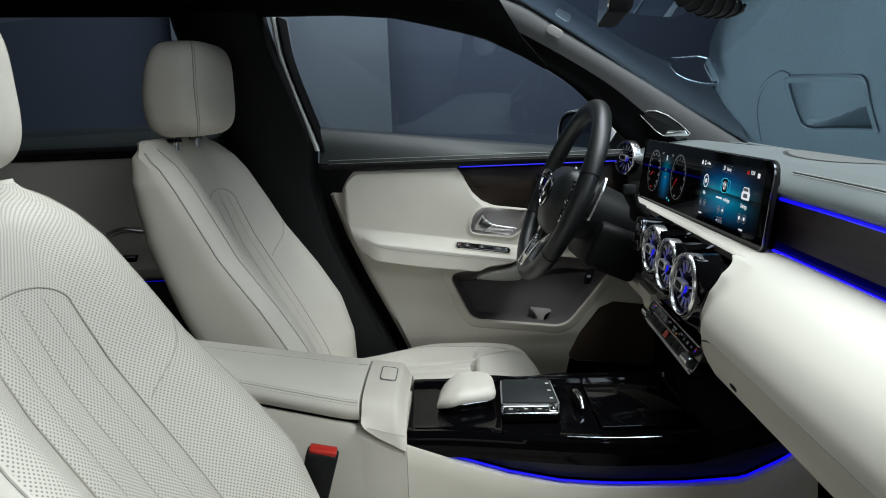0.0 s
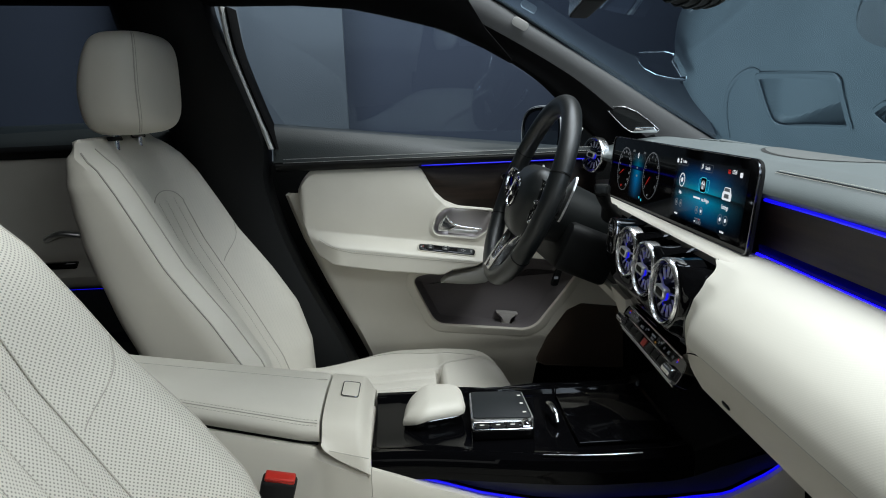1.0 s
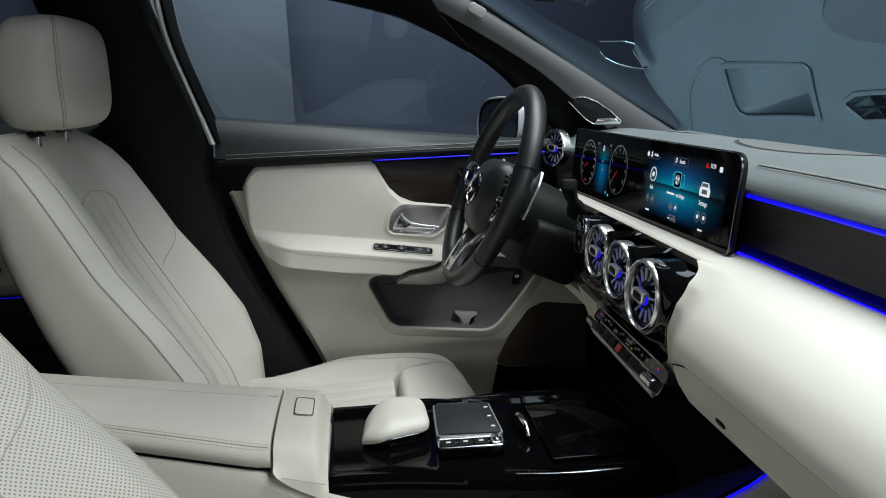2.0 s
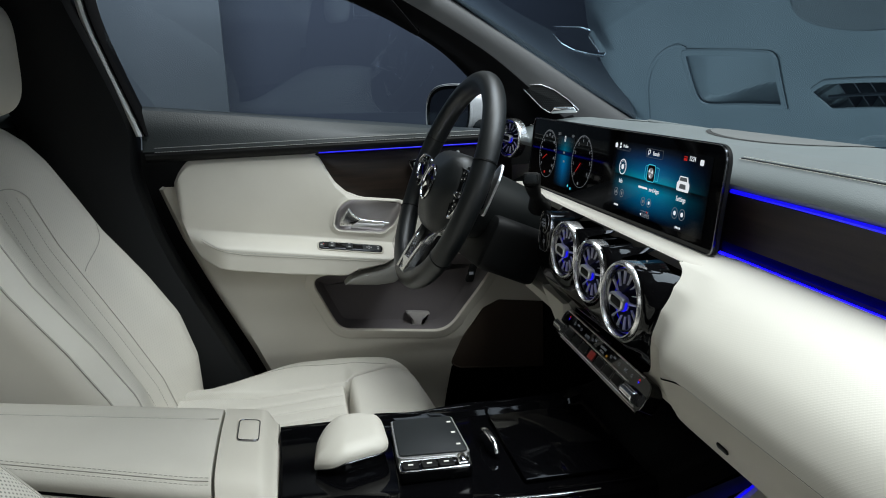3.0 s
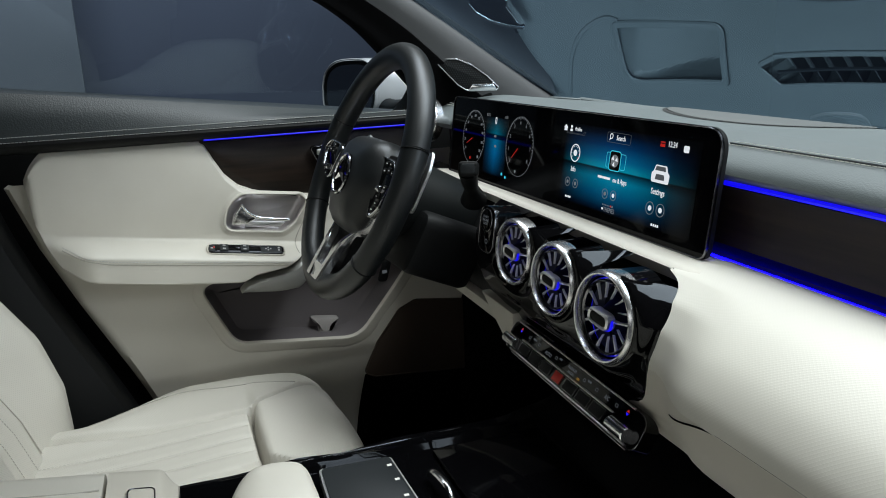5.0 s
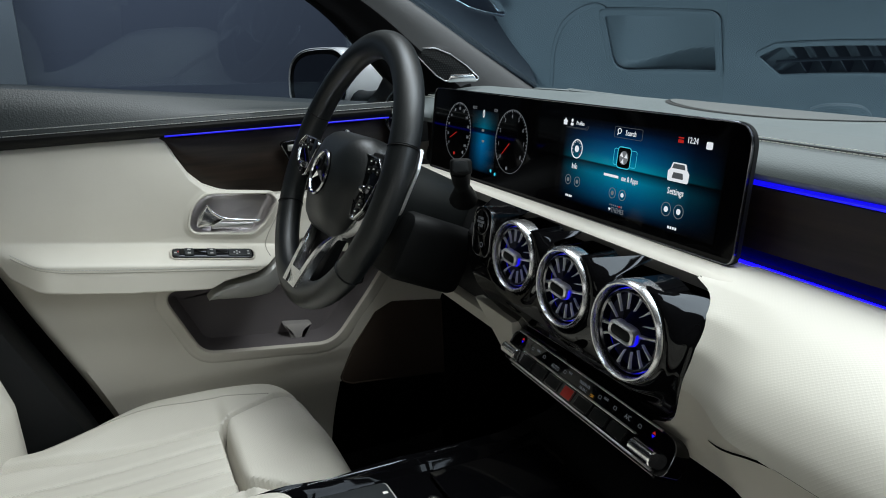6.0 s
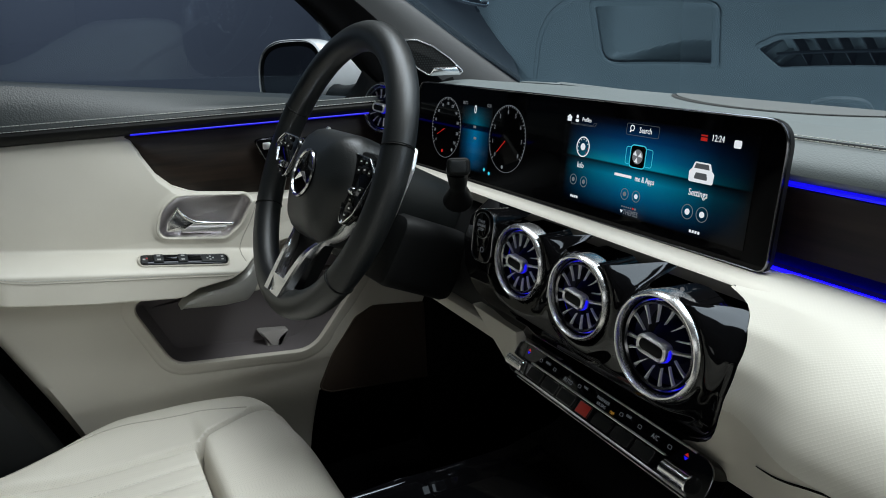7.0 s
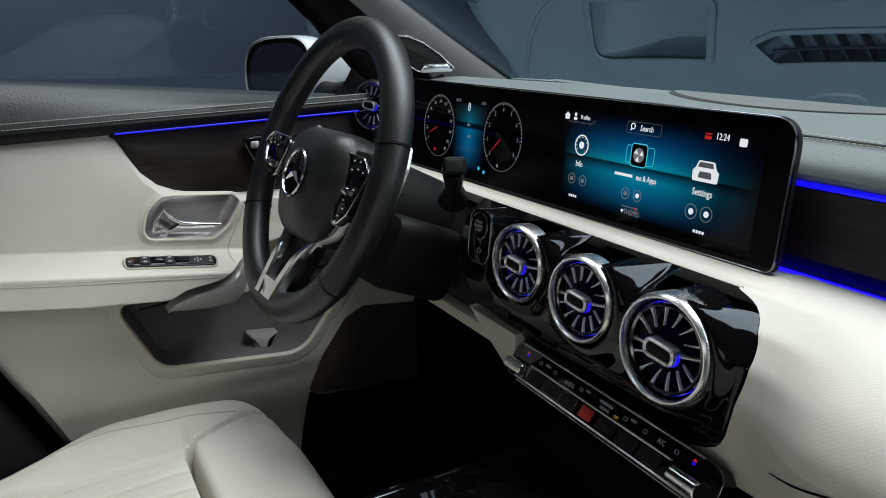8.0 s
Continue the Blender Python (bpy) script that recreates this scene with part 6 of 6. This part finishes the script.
    for o in (-0.04, 0.0, 0.04):
        part("stitching", stitches([(x, o, 0.5452 + 0.010 * ease(-0.1, 0.12, x)) for x in np.linspace(-0.2, 0.078, 12)], 0.005, 0.003, 0.0003), leather_seam, cush)
    part("base", box((-0.24, -0.235, 0.272), (0.18, 0.235, 0.42), 0.015), soft_black, s, "black plastic seat base")
    part("side_valance", box((-0.30, -0.262, 0.33), (0.10, -0.238, 0.47), 0.008), soft_black, s)
    part("side_valance", box((-0.30, 0.238, 0.33), (0.10, 0.262, 0.47), 0.008), soft_black, s)
    return s


driver_seat = build_seat()
passenger_seat = copy_thing(driver_seat, pose(0.077, -0.36, 0.312, 0, -4.0, 0))
driver_seat.location = (0.0, 0.415, 0.30)
for ob in passenger_seat.children:
    if ob.name.startswith("cushion"):
        ob.location.z -= 0.10
    if ob.name.startswith("head_restraint"):
        ob.location.x -= 0.033
        ob.location.z += 0.008
passenger_seat["label"] = "cream perforated leather passenger seat with fluted backrest"
driver_seat["label"] = "cream leather driver's seat behind the steering wheel"
for ob in driver_seat.children:
    if ob.data is not None and ob.data.materials and ob.data.materials[0] == cream_perforated:
        ob.material_slots[0].link = "OBJECT"
        ob.material_slots[0].material = cream_fine

# ---- centre console ----
arm = thing("armrest", (-0.24, 0.04, 0.302), "cream leather centre armrest with stitched lid and push button", "armrest")


def lid_top(x):
    return 0.6985 + 0.155 * (-0.10 - x) * (1 if x < -0.10 else 0.5)


rows = []
for x in np.linspace(-0.47, -0.078, 24):
    t = lid_top(x)
    o = 0.006 * ease(-0.45, -0.47, x) + 0.0025 * ease(-0.082, -0.078, x)
    n = 0.17 * (-0.078 - x)
    prof = [(0.135 - o, t - 0.052), (0.139 - o, t - 0.020), (0.128, t - 0.004 - o), (0.10, t - o), (0.04, t + 0.003 - o), (-0.02 + n, t - o), (-0.042 + n, t - 0.004 - o), (-0.056 + o + n, t - 0.014), (-0.060 + o + n, t - 0.024), (-0.056 + o + n, t - 0.033)]
    rows.append([(x, y, z) for y, z in spline(prof, 40)])
lid = part("lid", loft(rows, caps=True), cream_leather, arm, "padded cream leather lid")
for dz in (0.0, 0.0050):
    part("stitching", stitches([(x, -0.0475 - 0.0062 * (dz > 0) + 0.17 * (-0.078 - x), lid_top(x) - 0.0064 - dz) for x in np.linspace(-0.46, -0.080, 20)], 0.0052, 0.0034, 0.0004), leather_seam, lid)
part("seam", tube([(x, -0.0505 + 0.17 * (-0.078 - x), lid_top(x) - 0.0086) for x in np.linspace(-0.46, -0.080, 20)], 0.0007, 6), leather_seam, lid)
part("seam", tube([(x, 0.084, lid_top(x) + 0.0010) for x in np.linspace(-0.46, -0.080, 20)], 0.0009, 6), leather_seam, lid)
# front cap with the button, curving down to the deck
rows = []
for s in np.linspace(0, 1, 16):
    x = -0.074 + 0.062 * s
    t = 0.6960 - 0.010 * s - 0.020 * ease(0.75, 1.0, s)
    low = 0.668 - 0.046 * s ** 0.65
    prof = [(0.140, low), (0.143, t - 0.028), (0.130, t - 0.006), (0.10, t), (0.04, t + 0.002), (-0.02, t - 0.001), (-0.048, t - 0.008), (-0.064, t - 0.026), (-0.0715, 0.5 * (t - 0.026 + low)), (-0.0745, low), (-0.062, low - 0.002)]
    rows.append([(x, y, z) for y, z in spline(prof, 40)])
rows.append([(x - 0.004, y, z - 0.006) for x, y, z in rows[-1]])
front_cap = part("front_cap", loft(rows), cream_plastic, arm, "cream front cap of the armrest")
part("seam", tube([(-0.070 + 0.056 * s, -0.0745 + 0.001 * s, 0.662 - 0.016 * s) for s in np.linspace(0.1, 1, 10)], 0.0006, 6), leather_seam, front_cap)
AB = axes((-0.0435, 0.050, 0.6925), (1, 0, -0.16), (0, 1, 0.02))
bt = rounded([(-0.0115, -0.0250), (0.0115, -0.0250), (0.0115, 0.0250), (-0.0115, 0.0250)], 0.006, 5)
pb = part("push_button", prism(bt, 0.0030, AB, 0.001), cream_plastic, arm)
part("button_rim", frame_strip([(x * 1.1, y * 1.08) for x, y in bt], 0.0014, 0.0030, AB, 0.0004), dark_chrome, pb)
# body below the lid
rows = []
for x in np.linspace(-0.47, -0.0125, 24):
    t = lid_top(x) - 0.0365
    n = 0.17 * max(0.0, -0.078 - x)
    if x > -0.078:
        t -= 0.02 * ease(-0.078, -0.02, x) + 0.004
    rows.append([(x, 0.135, 0.302), (x, 0.135, t), (x, 0.10, t), (x, -0.045 + n, t), (x, -0.0600 + n, t - 0.002), (x, -0.066 - 0.006 * ease(-0.085, -0.072, x) + n, t - 0.012), (x, -0.076 + 0.5 * n, 0.55), (x, -0.085, 0.302)])
part("body", loft(rows, caps=True), cream_plastic, arm, "cream plastic console body")
part("lid_gap", tube([(x, -0.0545 + 0.17 * (-0.078 - x), lid_top(x) - 0.0350) for x in np.linspace(-0.46, -0.080, 12)], 0.0022, 6), black_cloth, arm)

deck = thing("centre_console", (0.22, 0.03, 0.302), "glossy black centre console with cream flank and blue light line", "console")
TOPLINE = 0.642
rows = []
for x in np.linspace(-0.012, 0.40, 30):
    t = TOPLINE + 0.05 * ease(0.36, 0.56, x)
    near = -0.060 - 0.046 * ease(0.0, 0.3, x)
    prof = [(0.152, 0.45), (0.157, t - 0.012), (0.150, t + 0.002), (0.135, t + 0.003), (0.125, t - 0.003), (0.02, t - 0.004), (near + 0.030, t - 0.003), (near + 0.016, t + 0.002), (near + 0.006, t), (near, t - 0.012), (near + 0.002, t - 0.035)]
    rows.append([(x, y, z) for y, z in spline(prof, 46)])
part("deck", loft(rows), deck_black, deck, "glossy piano black deck")
rows = []
for x in np.linspace(0.4005, 0.56, 12):
    t = TOPLINE + 0.05 * ease(0.36, 0.56, x)
    prof = [(0.152, 0.45), (0.157, t - 0.012), (0.150, t + 0.002), (0.125, t - 0.010), (0.02, t - 0.016), (-0.076, t - 0.010), (-0.100, t), (-0.106, t - 0.012), (-0.104, t - 0.035)]
    rows.append([(x, y, z) for y, z in spline(prof, 46)])
part("front_tray", loft(rows), carpet, deck, "matt black front tray")


def light_line(x):
    return float(np.interp(x, [-0.02, 0.0, 0.06, 0.129, 0.20, 0.367, 0.445, 0.50, 0.56], [0.634, 0.626, 0.604, 0.588, 0.580, 0.578, 0.582, 0.608, 0.65]))


rows_black, rows_cream = [], []
for x in np.linspace(-0.012, 0.54, 40):
    near = -0.060 - 0.046 * ease(0.0, 0.3, x)
    z = light_line(x)
    rows_black.append([(x, near + 0.004, 0.618 + 0.03 * ease(0.4, 0.56, x)), (x, near + 0.010, 0.5 * (0.618 + z)), (x, near + 0.013, z + 0.004)])
    nf = -0.066 - 0.040 * ease(0.0, 0.3, x)
    rows_cream.append([(x, near + 0.012, z - 0.001), (x, nf + 0.001, z - 0.004), (x, nf - 0.003, z - 0.012), (x, nf - 0.006, z - 0.03), (x, nf - 0.012, z - 0.085), (x, nf - 0.020, 0.302)])
part("flank", loft(rows_black), trim_dark, deck, "matt black flank")
part("lower_flank", loft(rows_cream), cream_plastic, deck, "cream lower flank")
part("light_strip", tube([(x, -0.054 - 0.046 * ease(0.0, 0.3, x), light_line(x) + 0.0015) for x in np.linspace(-0.011, 0.535, 40)], 0.0018, 8), blue_led, deck, "glowing blue light line")
part("edge_trim", tube([(x, -0.052 - 0.046 * ease(0.0, 0.3, x), TOPLINE + 0.0035) for x in np.linspace(0.21, 0.335, 16)], 0.0014, 8, flat=0.6), chrome, deck, "polished metal edge trim")
part("edge_trim", tube([(x, 0.150, TOPLINE + 0.0035) for x in np.linspace(0.02, 0.31, 16)], 0.0012, 8), dark_chrome, deck)
part("far_flank", loft([[(x, 0.152, 0.60), (x, 0.156, 0.45), (x, 0.160, 0.302)] for x in np.linspace(-0.03, 0.56, 8)]), soft_black, deck)
# cup holder bowl ahead of the touch pad, closed by a roller lid
part("roller_lid", box((0.262, -0.058, 0.6395), (0.395, 0.118, 0.6445), 0.002), deck_black, deck)
grip = spline([(0.2405, 0.066, 0.645), (0.241, 0.060, 0.654), (0.243, 0.040, 0.658), (0.246, 0.018, 0.655), (0.247, 0.008, 0.645)], 16)
part("lid_grip", tube(grip, [0.003] * 4 + [0.0045] * 8 + [0.0035] * 4, 10, flat=0.7), chrome, deck, "curved metal grip")

rest = thing("hand_rest", (0.08, 0.06, 0.642), "cream leather palm rest on a glossy black foot", "palm rest")
rows = []
foot = [(0.030, 0.030), (0.036, 0.085), (0.055, 0.118), (0.086, 0.125), (0.113, 0.112), (0.118, 0.068), (0.115, 0.034), (0.088, 0.022), (0.055, 0.014)]
ring = spline(foot + [foot[0]], 61)[:-1]
mid = np.array((0.076, 0.064))
for s, z in ((0.95, 0.6535), (1.01, 0.655), (1.03, 0.659), (1.01, 0.663), (0.95, 0.667), (0.83, 0.6705), (0.63, 0.6725), (0.3, 0.673), (0.02, 0.673)):
    rows.append([(*(mid + (p - mid) * s), z - 0.34 * max(0, 0.064 - (mid + (p - mid) * s)[0])) for p in ring])
part("cushion", loft(rows, wrap=True, caps=True), cream_leather, rest, "cream leather palm cushion")
rows = [[(*(mid + (p - mid) * s), z) for p in ring] for s, z in ((0.86, 0.6360), (0.90, 0.640), (0.90, 0.646), (0.88, 0.656))]
part("foot", loft(rows, wrap=True, caps=True), piano_black, rest)
part("foot_trim", tube([(*(mid + (p - mid) * 0.985), 0.6535 - 0.34 * max(0, 0.064 - p[0])) for p in ring], 0.0011, 6, True), dark_chrome, rest)

pad = thing("touch_pad", (0.17, 0.05, 0.642), "black touch pad with metal frame and side keys", "touch pad")
PM = axes((0.1685, 0.052, 0.6580), (1, 0, -0.02), (0, 1, 0))
plate_o = rounded([(-0.041, -0.046), (0.041, -0.050), (0.038, 0.048), (-0.037, 0.050)], 0.006, 5)
part("frame", prism([(x * 1.06, y * 1.05) for x, y in plate_o], -0.016, PM @ Matrix.Translation((0, 0, -0.0008)), 0.002), satin, pad, "satin metal frame")
part("surface", prism(plate_o, 0.0012, PM, 0.0005), trim_dark, pad, "matt black touch surface")
for ux, uy in ((0.033, 0.030), (0.033, 0.0), (0.033, -0.032)):
    part("pad_sign", prism([(ux - 0.0025, uy - 0.002), (ux + 0.0025, uy - 0.002), (ux + 0.0025, uy + 0.002), (ux - 0.0025, uy + 0.002)], 0.0014, PM), thread_white, pad, flat=True)
keys = part("key_bar", prism(rounded([(-0.044, -0.078), (0.040, -0.078), (0.043, -0.052), (-0.043, -0.050)], 0.006, 4), -0.012, PM @ Matrix.Translation((0, 0, -0.006)), 0.002), piano_black, pad)
part("key_rim", frame_strip(rounded([(-0.044, -0.078), (0.040, -0.078), (0.043, -0.052), (-0.043, -0.050)], 0.006, 4), 0.0028, 0.0030, PM @ Matrix.Translation((0, 0, -0.006)), 0.0008), chrome, keys, "polished metal rim")
for k, u in enumerate((-0.030, -0.008, 0.012)):
    part("key", prism(rounded([(u - 0.009, -0.072), (u + 0.009, -0.072), (u + 0.009, -0.056), (u - 0.009, -0.056)], 0.002, 3), 0.003, PM @ Matrix.Translation((0, 0, -0.006)), 0.001), soft_black, keys)
    part("key_sign", prism([(u - 0.003, -0.065), (u + 0.003, -0.065), (u + 0.003, -0.062), (u - 0.003, -0.062)], 0.0034, PM @ Matrix.Translation((0, 0, -0.006))), thread_white, keys, flat=True)
part("volume_roller", lathe([(0.0, -0.009), (0.0055, -0.009), (0.0062, -0.008), (0.0062, 0.008), (0.0055, 0.009), (0.0, 0.009)], PM @ pose(0.031, -0.064, -0.004, 90, 0, 0), 24), chrome, keys, "metal volume roller")

# ---- seat belt buckle ----
buckle = thing("belt_buckle", (-0.12, -0.135, 0.50), "black seat belt buckle with red release button", "belt buckle")
BM = axes((-0.137, -0.135, 0.581), (0.97, 0.05, -0.22), (0.10, -0.05, 1))
shape = rounded([(-0.021, -0.045), (0.017, -0.045), (0.024, 0.080), (-0.018, 0.080)], 0.005, 4)
part("case", prism(shape, 0.026, BM @ Matrix.Translation((0, 0, -0.013)), 0.004, both=True), soft_black, buckle)
part("release_button", prism(rounded([(-0.015, 0.076), (0.021, 0.076), (0.021, 0.0850), (-0.015, 0.0850)], 0.002, 3), 0.020, BM @ Matrix.Translation((0, 0, -0.010)), 0.003, both=True), red_plastic, buckle, "red release button")
part("strap", prism([(-0.014, -0.11), (0.010, -0.11), (0.012, -0.045), (-0.016, -0.045)], 0.006, BM @ Matrix.Translation((0, 0, -0.003))), black_cloth, buckle)

# ---- mirror, sensor cover and small fittings ----
rv = thing("rear_view_mirror", (0.28, 0.03, 1.22), "black interior mirror hung below the roof", "mirror")
RM = axes((0.285, 0.035, 1.236), (0.12, 1, 0), (0.10, 0, 1))
ro = rounded([(-0.115, -0.033), (0.115, -0.033), (0.120, 0.033), (-0.120, 0.033)], 0.018, 6)
part("shell", prism(ro, 0.030, RM, 0.010, 4), soft_black, rv)
part("mirror_glass", prism([(x * 0.95, y * 0.92) for x, y in ro], -0.002, RM), chrome, rv)
part("arm", tube([(0.31, 0.035, 1.27), (0.34, 0.035, 1.285), (0.375, 0.035, 1.275)], 0.012, 10), soft_black, rv)
sensor = thing("sensor_cover", (0.41, 0.03, 1.20), "black ribbed sensor cover on the windscreen", "sensor cover")
rows = []
for s in np.linspace(0, 1, 14):
    x = 0.335 + 0.145 * s
    zt = 1.314 - 0.085 * s
    drop = 0.050 * math.sin(math.pi * (0.12 + 0.80 * s)) + 0.010
    rows.append([(x, 0.03 + v * (0.085 - 0.02 * s), zt - drop * (1 - abs(v) ** 3.5)) for v in np.linspace(-1, 1, 21)])
part("shell", loft(rows), soft_black, sensor)
for s in np.linspace(0.15, 0.85, 9):
    x, drop = 0.335 + 0.145 * s, 0.050 * math.sin(math.pi * (0.12 + 0.80 * s)) + 0.010
    part("rib", tube([(x, 0.03 + v * 0.055, 1.314 - 0.085 * s - drop * (1 - abs(v * 0.7) ** 3.5) - 0.001) for v in np.linspace(-1, 1, 9)], 0.0016, 6), trim_dark, sensor)
tag = thing("airbag_tag", (0.28, 0.59, 1.22), "small pale oval tag on the windscreen pillar", "tag")
AT = axes((0.285, 0.578, 1.236), (0.86, 0.10, -0.50), (0.45, -0.25, 0.80))
part("plate", prism(rounded([(-0.017, -0.009), (0.017, -0.009), (0.017, 0.009), (-0.017, 0.009)], 0.008, 6), 0.003, AT, 0.001), pale_tag, tag)

# ---- dashboard top: speaker grille, projector well and demister slots ----
grille = thing("dash_speaker_grille", (0.634, 0.042, 0.995), "oval perforated speaker grille in the dashboard top", "speaker grille")


rows = []
for s in np.linspace(0.02, 1, 10):
    row = []
    for a in np.linspace(0, 2 * math.pi, 60, endpoint=False):
        x, y = 0.626 + 0.056 * s * math.sin(a), 0.042 + 0.150 * s * math.copysign(abs(math.cos(a)) ** 0.9, math.cos(a))
        row.append((x, y, pad_height(x, y) + 0.0007))
    rows.append(row)
part("plate", loft(rows, wrap=True), grille_grey, grille)
ribs = bmesh.new()
for k in range(102):
    y = -0.105 + k * 0.0029
    half = 0.054 * math.sqrt(max(0, 1 - ((y - 0.042) / 0.148) ** 2))
    if half < 0.006:
        continue
    p = [(0.626 - half, y - 0.010 * half / 0.05), (0.626 + half, y + 0.010 * half / 0.05)]
    seg = [(p[0][0] + (p[1][0] - p[0][0]) * t, p[0][1] + (p[1][1] - p[0][1]) * t) for t in np.linspace(0, 1, 7)]
    lo = [[ribs.verts.new((x, y2 + o, pad_height(x, y2) + h)) for x, y2 in seg] for o, h in ((-0.0010, 0.0008), (0.0, 0.0017), (0.0010, 0.0008))]
    for i in range(6):
        for j in range(2):
            ribs.faces.new((lo[j][i], lo[j][i + 1], lo[j + 1][i + 1], lo[j + 1][i]))
part("ribs", ribs, grille_light, grille)

# outer arc of the raised projector hood
hood = spline([(0.745, 0.690), (0.710, 0.648), (0.681, 0.612), (0.655, 0.572), (0.638, 0.536), (0.629, 0.495), (0.630, 0.461), (0.640, 0.445)], 40)
part("hood_edge", tube([(x, y, pad_height(x, y) + 0.001) for x, y in hood], 0.004, 8, flat=0.5), dash_grey, dash, "raised edge of the projector hood")
cowl = thing("wiper_arm", (0.90, 0.18, 0.96), "grey wiper arm resting behind the windscreen's foot", "wiper")
part("arm", tube(spline([(0.875, 0.215, 0.968), (0.889, 0.197, 0.974), (0.917, 0.171, 0.970), (0.93, 0.165, 0.95)], 14), 0.0045, 8), trim_dark, cowl)
part("glovebox_latch", prism(rounded([(-0.008, -0.0028), (0.008, -0.0028), (0.008, 0.0028), (-0.008, 0.0028)], 0.0025, 5), 0.0015, axes((0.3555, -0.303, 0.7925), (0.0, -1, 0), (-0.35, 0, 1)), 0.0008), soft_black, dash, "small dark glovebox latch")
